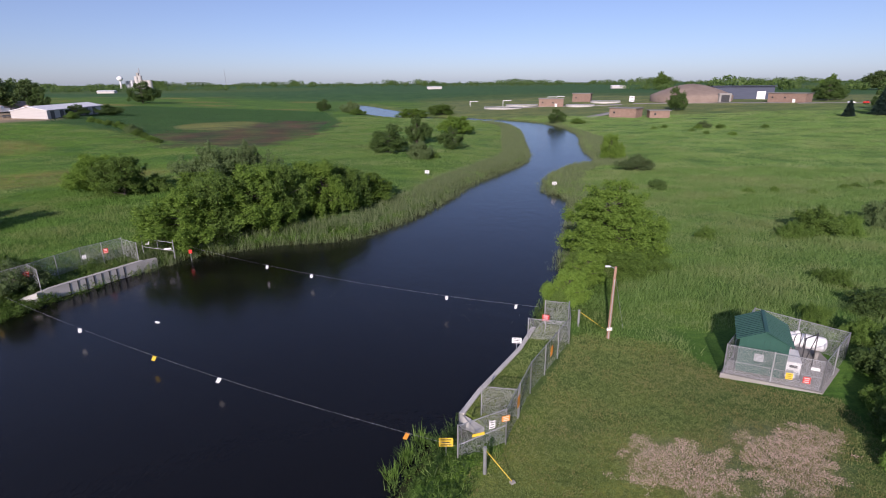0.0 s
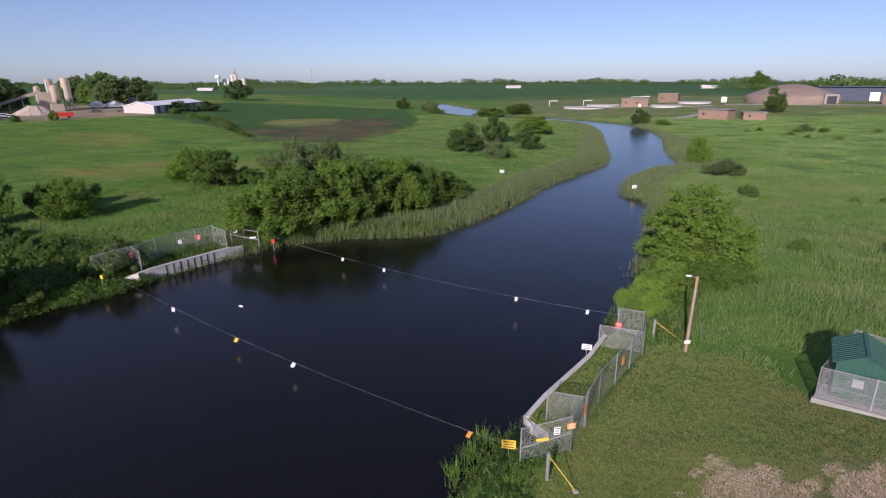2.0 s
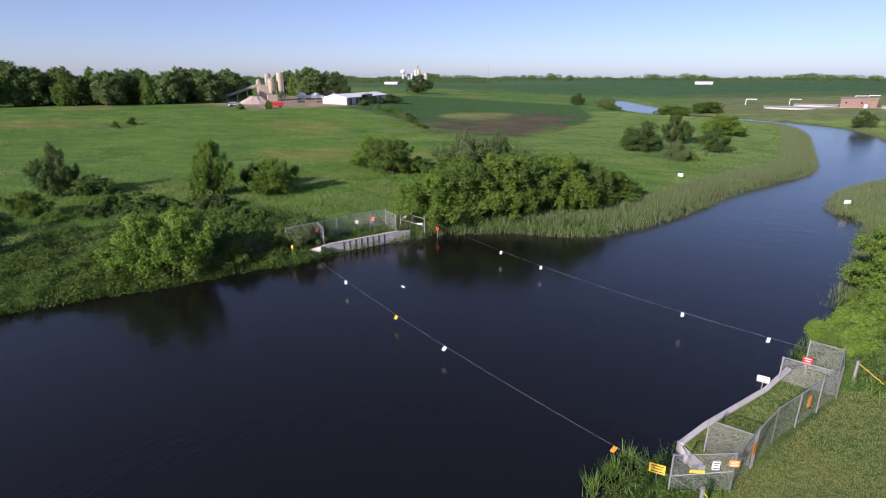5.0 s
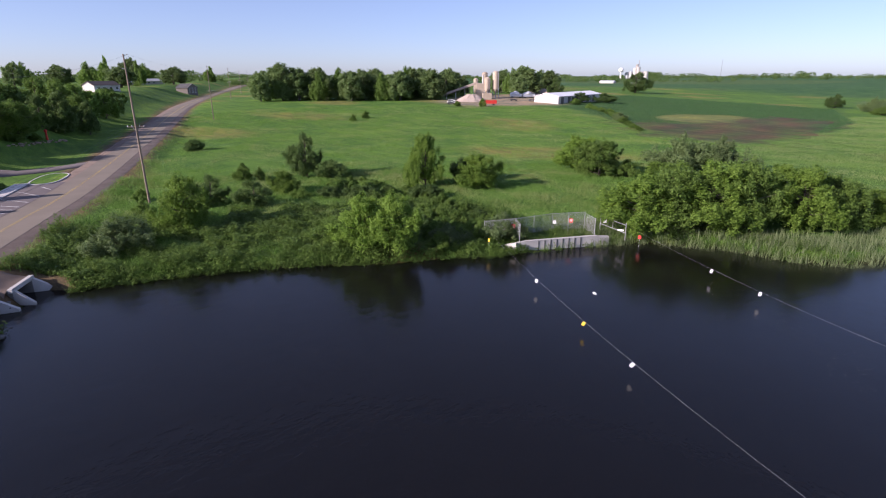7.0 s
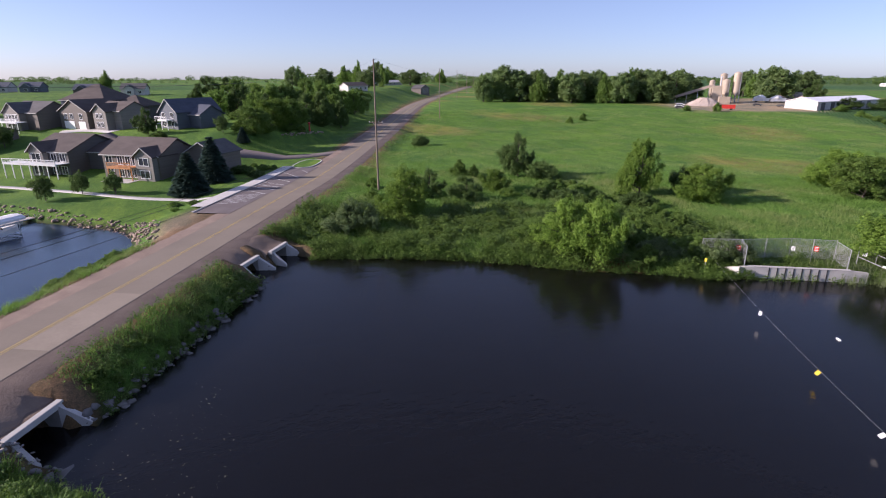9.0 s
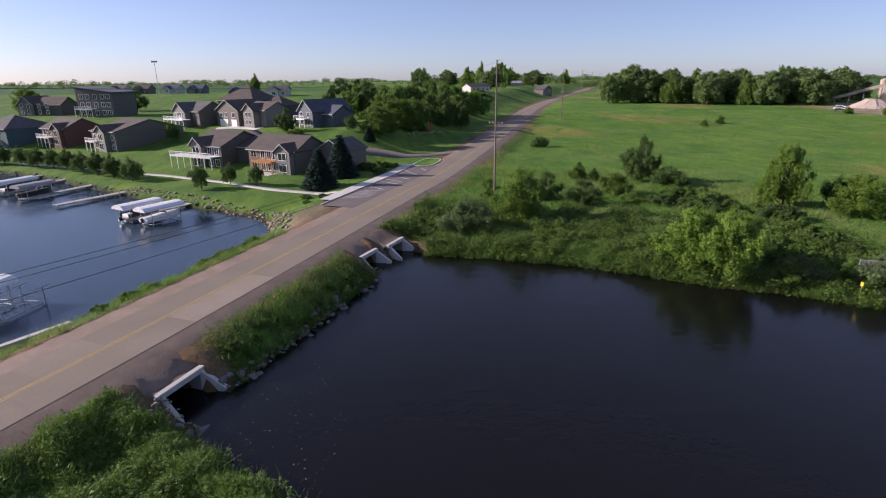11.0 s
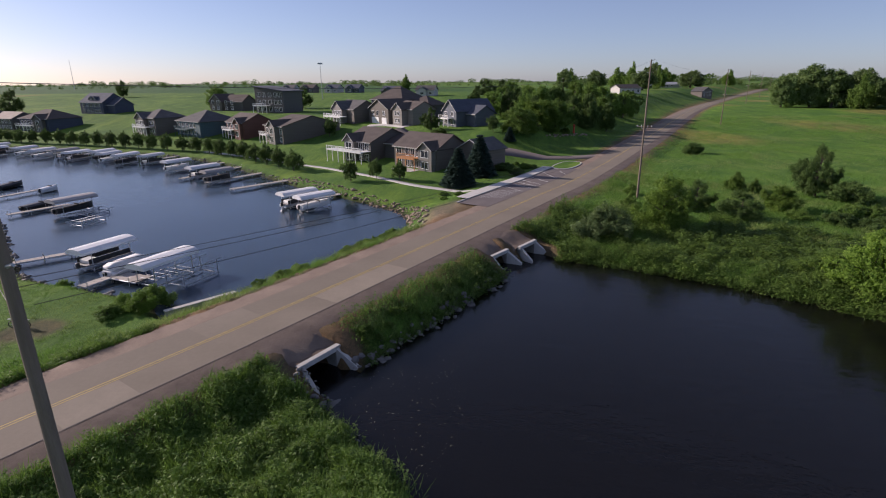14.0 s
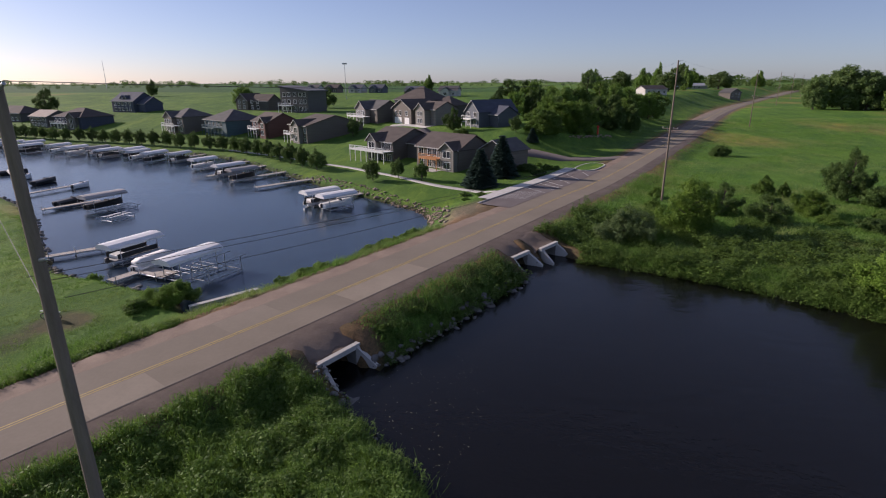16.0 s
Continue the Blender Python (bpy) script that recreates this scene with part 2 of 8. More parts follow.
LAKE = curve([(-44.5, -33.2), (-52.5, -28.6), (-61.6, -24), (-72, -19.2), (-80, -16.2), (-85, -17), (-91, -20), (-98, -27.3), (-105, -35.2),
              (-116, -49.6), (-126, -62.8), (-143, -82), (-156, -103), (-163, -125), (-175, -167), (-181, -197), (-200, -260), (-215, -330),
              (-150, -330), (-112, -165), (-93.5, -114), (-82, -92.5), (-73, -81.2), (-64.4, -71.4), (-58.7, -64.5), (-53.2, -58),
              (-51.5, -50.6), (-50, -44), (-47.8, -37.5)], 3)
ROAD = curve([(60, -74), (0, -41.8), (-21.8, -31.2), (-40.2, -21.8), (-64, -10.3), (-96, 4.8), (-120, 16), (-200, 48.8), (-345, 109), (-530, 195),
              (-900, 380)], 4, False)


# culverts: middle of the mouth, turn of the headwall, clear width; the barrel runs back from it
CULVERTS = [(-36.2, -14.8, math.atan2(-1.9, 3.9), 3.4), (-64.3, -1.3, math.atan2(-2.4, 4.0), 3.0), (-68.8, 2.3, math.atan2(-2.4, 4.0), 3.2)]


def road_height(x, y):
    d = np.hypot(x, y)
    return 2.7 + 3.6 * ease(110, 360, d) + 2.0 * ease(500, 900, d)


def height(x, y):
    """Height of the ground over the water."""
    x, y = np.asarray(x, float), np.asarray(y, float)
    d = np.hypot(x, y)
    wob = 0.5 * np.sin(x * 0.9 + 1.7 * np.sin(y * 0.43)) * np.sin(y * 0.8 + 1.3 * np.sin(x * 0.37))
    pond, lake = away(x, y, POND), away(x, y, LAKE)
    water = np.minimum(pond + wob * ease(-1, 6, pond), lake + 0.6 * wob)
    bank = 1.0 * ease(0, 2.2, water) + 0.9 * ease(2, 26, water)
    z = np.where(water < 0, -1.6 * ease(0, 2.5, -water), bank)
    z = z + 5.5 * ease(60, 230, water) * ease(120, 360, d)
    # the hill behind the houses on the lake's far shore, up to the road
    side = (x * 0.43 + y * 0.9) + 36.5
    hill = ease(14, 75, lake) * ease(80, 130, -x) * ease(4, 34, -side)
    z = z + 7.0 * hill * (water > 0) * ease(0, 30, away(x, y, ROAD, False) - 8)
    z = z + 0.12 * (np.sin(x * 0.21) * np.sin(y * 0.17 + 1) + np.sin(x * 0.071 + 2) * np.sin(y * 0.09)) * ease(3, 20, water)
    road = away(x, y, ROAD, False)
    rz = road_height(x, y)
    z = z + np.maximum(0, rz - 0.35 - z) * ease(75, 20, road) * ease(92, 118, -x) * (side < 0)
    # the bank carries a car park on the lake's side, beyond the pond
    inner = 5.2 + 6.4 * ease(-76, -88, x) * ease(-142, -130, x) * (side < 0)
    rz = rz - 0.16
    z = np.where(road < inner + 8, rz + (z - rz) * ease(inner + 0.6, inner + 5.5, road), z)
    for cx, cy, turn, wide in CULVERTS:  # the beds of the culverts
        dx, dy = x - cx, y - cy
        u, w = dx * math.cos(turn) + dy * math.sin(turn), dx * math.sin(turn) - dy * math.cos(turn)
        z = np.where((np.abs(u) < wide / 2 + 0.25) & (w > -3.2) & (w < 12.5), -1.2, z)
    return z


def z_at(x, y):
    return float(height(np.array([x]), np.array([y]))[0])


def mesh_of(name, verts, faces, material):
    """A mesh from arrays of places and of three- or four-cornered faces."""
    me = bpy.data.meshes.new(name)
    verts, faces = np.asarray(verts, np.float32), np.asarray(faces, np.int32)
    n, k = faces.shape
    me.vertices.add(len(verts))
    me.vertices.foreach_set("co", verts.ravel())
    me.loops.add(n * k)
    me.loops.foreach_set("vertex_index", faces.ravel())
    me.polygons.add(n)
    me.polygons.foreach_set("loop_start", np.arange(0, n * k, k, dtype=np.int32))
    me.materials.append(material)
    me.update(calc_edges=True)
    return me


def area(pts):
    return np.array(pts, float)


LAWN = area([(11.4, 42), (10.6, 40), (4.2, 28), (1.4, 25), (3, 15), (24, 15), (25, 24), (26.5, 31), (21, 33.5), (19, 40), (13, 42.5)])
PATCHES = [area([(10, 27), (14, 28), (17, 26), (17, 24), (14, 22.6), (10, 24)]), area([(18, 27), (20, 28.3), (24, 28), (22.5, 25), (20, 22), (16, 22)])]
WALL_STRIP = area([(1.6, 30.6), (4.2, 28.2), (10.6, 40.6), (11.2, 44), (9.2, 45), (6.6, 40)])
APRON = area([(-72, -15.5), (-79, -13), (-86, -12.5), (-91, -8.5), (-84, -4), (-74, -9)])
CROP = area([(-190, 262), (-118, 210), (-95, 197), (-62, 196), (-52, 240), (-56, 296), (-86, 400), (-144, 440), (-240, 430)])
SOIL = area([(-118, 208), (-90, 179), (-56, 177), (-50, 217), (-62, 300), (-92, 307), (-97, 235)])
YARD = area([(-205, 212), (-245, 225), (-300, 300), (-290, 400), (-215, 330), (-192, 268)])
SUBURB = area([(-82, -14), (-100, -1), (-128, 11), (-200, 44), (-420, 135), (-600, 100), (-500, -260), (-330, -420), (-215, -330), (-181, -197),
               (-163, -125), (-126, -62), (-98, -27)])
SHORE_LAWN = area([(-52, -58), (-47, -38), (-32, -34), (0, -46), (30, -70), (-40, -160), (-100, -150), (-72, -81)])


def build_land():
    def steps(first, last, grow):
        out, v = [0.0], first
        while out[-1] < last:
            out.append(out[-1] + v)
            v *= grow
        return out

    fine = 0.95
    xs = np.array([-90 - v for v in steps(fine, 4600, 1.03)[:0:-1]] + list(np.arange(-90, 50, fine)) + [50 + v for v in steps(fine, 4600, 1.035)])
    ys = np.array([-60 - v for v in steps(fine, 4600, 1.05)[:0:-1]] + list(np.arange(-60, 95, fine)) + [95 + v for v in steps(fine, 4600, 1.03)])
    gx, gy = np.meshgrid(xs, ys)
    gz = height(gx, gy)
    nx, ny = len(xs), len(ys)
    idx = np.arange(nx * ny).reshape(ny, nx)
    faces = np.stack([idx[:-1, :-1], idx[:-1, 1:], idx[1:, 1:], idx[1:, :-1]], -1).reshape(-1, 4)
    me = mesh_of("ground", np.stack([gx, gy, gz], -1).reshape(-1, 3), faces, LAND)
    me.polygons.foreach_set("use_smooth", np.ones(len(faces), bool))
    # what grows where
    d = np.hypot(gx, gy)
    wob = 2.0 * np.sin(gx * 0.31 + 2 * np.sin(gy * 0.13)) * np.sin(gy * 0.27) + 1.0 * np.sin(gx * 0.9 + gy * 0.7)
    col = np.empty(gx.shape + (4,))
    col[...] = (0.098, 0.205, 0.042, 1)

    def lay(mask, rgb):
        col[..., :3] += (np.array(rgb) - col[..., :3]) * np.clip(mask, 0, 1)[..., None]

    pond, lake = away(gx, gy, POND), away(gx, gy, LAKE)
    lay(0.8 * ease(0.45, 0.9, np.sin(gx * 0.045 + 1.5 * np.sin(gy * 0.03)) * np.sin(gy * 0.06 + 0.6)) * ease(30, 60, pond), (0.250, 0.225, 0.085))
    # near-bank meadow: ground lightened to hold its front lighting in the colour
    lay(0.8 * ease(2, 12, gx) * ease(36, 48, gy), (0.125, 0.235, 0.066))
    lay(ease(70, 130, gy) * ease(18, 0, pond + wob) * 0.7, (0.170, 0.211, 0.098))
    lay(ease(250, 400, gy) * ease(-40, 20, gx), (0.178, 0.221, 0.103))
    lay(ease(6, -4, away(gx, gy, CROP) + wob), (0.060, 0.128, 0.046))
    lay(0.9 * ease(22, 15, np.hypot(gx + 105, (gy - 262) * 0.6)), (0.21, 0.235, 0.09))
    lay(ease(4, -6, away(gx, gy, SOIL) + 4.5 * wob) * (0.68 + 0.32 * np.sin(gx * 0.35 + 2 * np.sin(gy * 0.05)) * np.sin(gy * 0.11 + gx * 0.03)), (0.125, 0.086, 0.066))
    lay(ease(10, -2, away(gx, gy, YARD) + wob), (0.360, 0.290, 0.250))
    far = np.sin(gx * 0.0045 + 0.8) * np.sin(gy * 0.0035 + 0.4)
    lay(ease(560, 640, gy + 0.12 * gx), (0.056, 0.137, 0.057))
    lay(ease(560, 640, gy) * ease(0.25, 0.4, far), (0.089, 0.152, 0.057))
    lay(ease(5, -3, away(gx, gy, SUBURB) + 0.5 * wob), (0.098, 0.195, 0.040))
    lay(ease(430, 480, -gx) * ease(-200, 100, -gy + 0.4 * (gx + 430)), (0.044, 0.122, 0.040))
    lay(ease(2, -2, away(gx, gy, SHORE_LAWN)), (0.105, 0.205, 0.045))
    ring = np.hypot(gx + 38.9, gy + 42.9)
    lay(0.85 * ease(3.6, 2.2, ring + 0.25 * wob), (0.14, 0.102, 0.075))
    lay(0.75 * ease(2.3, 0.6, np.hypot((gx + 34.5) * 0.5, gy + 43.6) + 0.2 * wob), (0.14, 0.102, 0.075))
    lay(ease(0.8, -0.8, away(gx, gy, LAWN) + 0.4 * wob), (0.148, 0.205, 0.070))
    lay(ease(0.5, -0.3, away(gx, gy, WALL_STRIP)), (0.111, 0.162, 0.057))
    for p in PATCHES:
        lay(0.5 * ease(0.8, -1.4, away(gx, gy, p) + 0.5 * wob), (0.340, 0.310, 0.250))
    lay(ease(1.5, -1.0, away(gx, gy, APRON) + 0.3 * wob), (0.300, 0.235, 0.200))
    lay(ease(0.7, 0.1, gz) * ease(300, 200, d), (0.034, 0.037, 0.020))
    lay(ease(3.4, 1.8, np.hypot(gx + 50.6, (gy - 41) * 0.8) + 0.4 * wob), (0.17, 0.10, 0.07))
    road = away(gx, gy, ROAD, False)
    lay(ease(8.4, 6.6, road + 0.35 * wob), (0.200, 0.132, 0.098))
    for cx, cy, _, wide in CULVERTS:
        lay(ease(5.5, 3.5, np.hypot(gx - cx, gy - cy) + 0.3 * wob) * (gz > 0.3), (0.190, 0.125, 0.092))
    near_edge = ease(0.1, 0.6, pond) * ease(2.4, 1.2, pond + 0.5 * wob) * ((gx > -36) & (gx < -14) & (gy < 0))
    lay(0.8 * near_edge, (0.135, 0.095, 0.068))
    at = me.color_attributes.new("growth", "FLOAT_COLOR", "POINT")
    at.data.foreach_set("color", col.astype(np.float32).ravel())
    tagged(new("ground", me), "rolling grassland, crops, lawns and river banks", "ground", kind="structure")


build_land()


def sheet(name, line, z, material, label):
    bm = bmesh.new()
    bm.faces.new([bm.verts.new((x, y, z)) for x, y in line])
    bmesh.ops.triangulate(bm, faces=bm.faces[:])
    me = bpy.data.meshes.new(name)
    bm.to_mesh(me)
    bm.free()
    me.materials.append(material)
    return tagged(new(name, me), label, "water", kind="structure")


sheet("pond_water", [(-140, -14), (-60, -4), (-44, -13.0), (-38, -15.5), (10, -15.5), (75, -15.5), (75, 700), (-140, 700)], 0.0, POND_WATER, "dark still pond and river water")
sheet("lake_water", [(-35, -30.6), (-64, -17.4), (-70, -14.6), (-100, -14), (-330, -100), (-330, -420), (-35, -420)], 0.0, LAKE_WATER, "blue rippled lake water in a marina")


# ---- road ----
def along(line):
    tangent = np.gradient(line, axis=0)
    tangent /= np.linalg.norm(tangent, axis=1)[:, None]
    return np.stack([-tangent[:, 1], tangent[:, 0]], 1)


def strip(name, line, left, right, rise, material, base=road_height):
    """A ribbon along a line, from one side offset to the other."""
    side = along(line)
    a, b = line + side * left, line + side * right
    z = base(line[:, 0], line[:, 1]) + rise
    v = np.concatenate([np.c_[a, z], np.c_[b, z]])
    n = len(line)
    i = np.arange(n - 1)
    return mesh_of(name, v, np.stack([i, i + 1, n + i + 1, n + i], 1), material)


ROAD_FINE = curve([(60, -74), (0, -41.8), (-21.8, -31.2), (-40.2, -21.8), (-64, -10.3), (-96, 4.8), (-120, 16), (-200, 48.8), (-345, 109), (-530, 195),
                   (-900, 380)], 30, False)
tagged(new("road", strip("road", ROAD_FINE, -3.4, 3.4, 0.0, ASPHALT)), "worn two-lane road of pinkish pavement", "road", kind="structure")
def shoulder():
    """The gravel bed of the road, with sides that run down into the bank."""
    side = along(ROAD_FINE)
    n = len(ROAD_FINE)
    v = []
    for off, drop in ((-7.4, 0.95), (-5.5, 0.03), (0, 0.012), (5.5, 0.03), (7.4, 0.95)):
        q = ROAD_FINE + side * (off + 0.12 * np.sin(np.arange(n) * 1.7 + off))[:, None]
        v.append(np.c_[q, road_height(ROAD_FINE[:, 0], ROAD_FINE[:, 1]) - drop])
    i = np.arange(n - 1)
    f = [np.stack([a * n + i, a * n + i + 1, (a + 1) * n + i + 1, (a + 1) * n + i], 1) for a in range(4)]
    return mesh_of("road_shoulder", np.concatenate(v), np.concatenate(f), SHOULDER)


tagged(new("road_shoulder", shoulder()), "pink quartzite gravel road shoulder", "shoulder", kind="structure")
for off in (-0.14, 0.14):
    tagged(new("centre_line", strip("centre_line", ROAD_FINE, off - 0.045, off + 0.045, 0.006, YELLOW_LINE)), "worn yellow painted line on the road", "road marking", kind="structure")
tagged(new("edge_seam", strip("edge_seam", ROAD_FINE, -3.46, -3.39, 0.004, TAR)), "dark tar seam along the pavement edge", "road marking", kind="structure")

# slabs of the pavement laid anew, a little paler
for first, last, a, b in ((22, 27, 0.25, 3.3), (36, 41, -3.3, -0.25), (47, 52, 0.25, 3.3), (66, 74, -3.3, -0.25), (84, 92, 0.25, 3.3), (98, 112, -3.3, -0.25)):
    tagged(new("road_patch", strip("road_patch", ROAD_FINE[first:last], a, b, 0.003, PATCHED)), "paler patched slab in the road pavement", "road patch", kind="structure")


# ---- building tools ----
def bx(bm, c, s, turn=0.0, bevel=0.0, tilt=None):
    """A box round the place c."""
    m = Matrix.Translation(c) @ Matrix.Rotation(turn, 4, "Z")
    if tilt is not None:
        m = m @ tilt
    made = bmesh.ops.create_cube(bm, size=1, matrix=m @ Matrix.Diagonal((*s, 1)))
    if bevel:
        edges = {e for v in made["verts"] for e in v.link_edges}
        bmesh.ops.bevel(bm, geom=list(edges), offset=bevel, segments=1, affect="EDGES")


def rod(bm, a, b, r, r2=None, sides=8):
    """A round bar from a to b."""
    a, b = Vector(a), Vector(b)
    m = Matrix.Translation((a + b) / 2) @ (b - a).to_track_quat("Z", "Y").to_matrix().to_4x4()
    bmesh.ops.create_cone(bm, cap_ends=True, segments=sides, radius1=r, radius2=r if r2 is None else r2, depth=(b - a).length, matrix=m)


def shape(bm, verts, faces):
    vs = [bm.verts.new(v) for v in verts]
    for f in faces:
        bm.faces.new([vs[i] for i in f])


def prism(bm, outline, y0, y1):
    """An outline in x and z, drawn out along y."""
    n = len(outline)
    verts = [(x, y0, z) for x, z in outline] + [(x, y1, z) for x, z in outline]
    shape(bm, verts, [tuple(range(n)), tuple(range(2 * n - 1, n - 1, -1))] + [(i, n + i, n + (i + 1) % n, (i + 1) % n) for i in range(n)])


def made(name, bm, material, parent=None, label="", smooth=False):
    """Links a bmesh as one mesh object."""
    bmesh.ops.recalc_face_normals(bm, faces=bm.faces[:])
    me = bpy.data.meshes.new(name)
    bm.to_mesh(me)
    bm.free()
    if smooth:
        me.polygons.foreach_set("use_smooth", np.ones(len(me.polygons), bool))
    me.materials.append(material)
    ob = new(name, me)
    if parent is not None:
        ob.parent = parent
    if label:
        ob["label"] = label
    return ob


def boxed(name, c, s, material, parent=None, label="", bevel=0.0, turn=0.0):
    bm = bmesh.new()
    bx(bm, c, s, turn, bevel)
    return made(name, bm, material, parent, label)


def barred(name, a, b, r, material, parent=None, label="", r2=None, sides=8):
    bm = bmesh.new()
    rod(bm, a, b, r, r2, sides)
    return made(name, bm, material, parent, label, smooth=False)


def wired(name, pts, r, material, parent=None, label=""):
    """A cable through places."""
    cu = bpy.data.curves.new(name, "CURVE")
    cu.dimensions, cu.bevel_depth, cu.bevel_resolution = "3D", r, 0
    sp = cu.splines.new("POLY")
    sp.points.add(len(pts) - 1)
    for p, q in zip(sp.points, pts):
        p.co = (*q, 1)
    cu.materials.append(material)
    ob = new(name, cu)
    if parent is not None:
        ob.parent = parent
    if label:
        ob["label"] = label
    return ob


def sag(a, b, drop, n=24):
    a, b = Vector(a), Vector(b)
    return [tuple(a.lerp(b, i / n) - Vector((0, 0, 4 * drop * (i / n) * (1 - i / n)))) for i in range(n + 1)]


def chain_link():
    """Woven wire: a lattice of galvanised wires with air between."""
    m, nn, links, b = nodes_of("chain_link")
    b.inputs["Base Color"].default_value = (0.5, 0.51, 0.52, 1)
    b.inputs["Metallic"].default_value, b.inputs["Roughness"].default_value = 0.5, 0.5
    sep = nn.new("ShaderNodeSeparateXYZ")
    links.new(nn.new("ShaderNodeTexCoord").outputs["Object"], sep.inputs[0])

    def math_node(op, a, b_):
        n = nn.new("ShaderNodeMath")
        n.operation = op
        for s, v in zip(n.inputs, (a, b_)):
            if isinstance(v, (int, float)):
                s.default_value = v
            else:
                links.new(v, s)
        return n.outputs[0]

    wires = []
    for op in ("ADD", "SUBTRACT"):
        u = math_node("MULTIPLY", math_node(op, sep.outputs["X"], sep.outputs["Z"]), 1 / 0.07)
        wires.append(math_node("LESS_THAN", math_node("FRACT", u, 0.0), 0.145))
    both = math_node("MAXIMUM", wires[0], wires[1])
    ms, tr = nn.new("ShaderNodeMixShader"), nn.new("ShaderNodeBsdfTransparent")
    links.new(both, ms.inputs[0])
    links.new(tr.outputs[0], ms.inputs[1])
    links.new(b.outputs[0], ms.inputs[2])
    links.new(ms.outputs[0], nn["Material Output"].inputs["Surface"])
    return m


CHAIN = chain_link()


def fence_run(thing, pts, tall, step=3.0, barbed=False):
    """Posts, a top rail and woven wire along a line of places on the ground, as parts of a fence."""
    for (ax, ay, az), (bx_, by, bz) in zip(pts, pts[1:]):
        a, b = Vector((ax, ay, az)), Vector((bx_, by, bz))
        n = max(1, round((b - a).length / step))
        for i in range(n):
            p, q = a.lerp(b, i / n), a.lerp(b, (i + 1) / n)
            up = Vector((0, 0, tall))
            barred("post", p - Vector((0, 0, 0.4)), p + up * 1.03, 0.045, GALVANISED, thing)
            if i == n - 1:
                barred("post", q - Vector((0, 0, 0.4)), q + up * 1.03, 0.045, GALVANISED, thing)
            barred("rail", p + up, q + up, 0.028, GALVANISED, thing, sides=6)
            flat = q - p
            m = Matrix.Translation(p) @ Matrix.Rotation(math.atan2(flat.y, flat.x), 4, "Z")
            length = math.hypot(flat.x, flat.y)
            bm = bmesh.new()
            shape(bm, [(0, 0, 0.03), (length, 0, 0.03 + flat.z), (length, 0, tall + flat.z), (0, 0, tall)], [(0, 1, 2, 3)])
            ob = made("wire_panel", bm, CHAIN, thing)
            ob.matrix_local = m


def board(name, at, turn, w, h, material, parent=None, label="", ink=None, lines=3, back=0.02):
    """A small sign plate facing local -y, with bars for its writing."""
    m = Matrix.Translation(at) @ Matrix.Rotation(turn, 4, "Z")
    bm = bmesh.new()
    bx(bm, (0, 0, 0), (w, back, h), bevel=0.004)
    ob = made(name, bm, material, parent, label)
    ob.matrix_local = m
    if ink is not None:
        for k in range(lines):
            b = boxed("text_bar", (0, -back / 2 - 0.004, h * (0.3 - 0.6 * k / max(1, lines - 1))), (w * (0.75 - 0.15 * (k % 2)), 0.006, h * 0.1), ink, ob)
    return ob

# ---- plants ----
def part(name, me, parent=None, label=""):
    ob = new(name, me)
    if parent is not None:
        ob.parent = parent
    if label:
        ob["label"] = label
    return ob


def empty(name, label, category, group="", at=(0, 0, 0), turn=0.0):
    ob = new(name)
    ob.empty_display_size = 0.2
    ob.matrix_basis = Matrix.Translation(at) @ Matrix.Rotation(turn, 4, "Z")
    return tagged(ob, label, category, group)


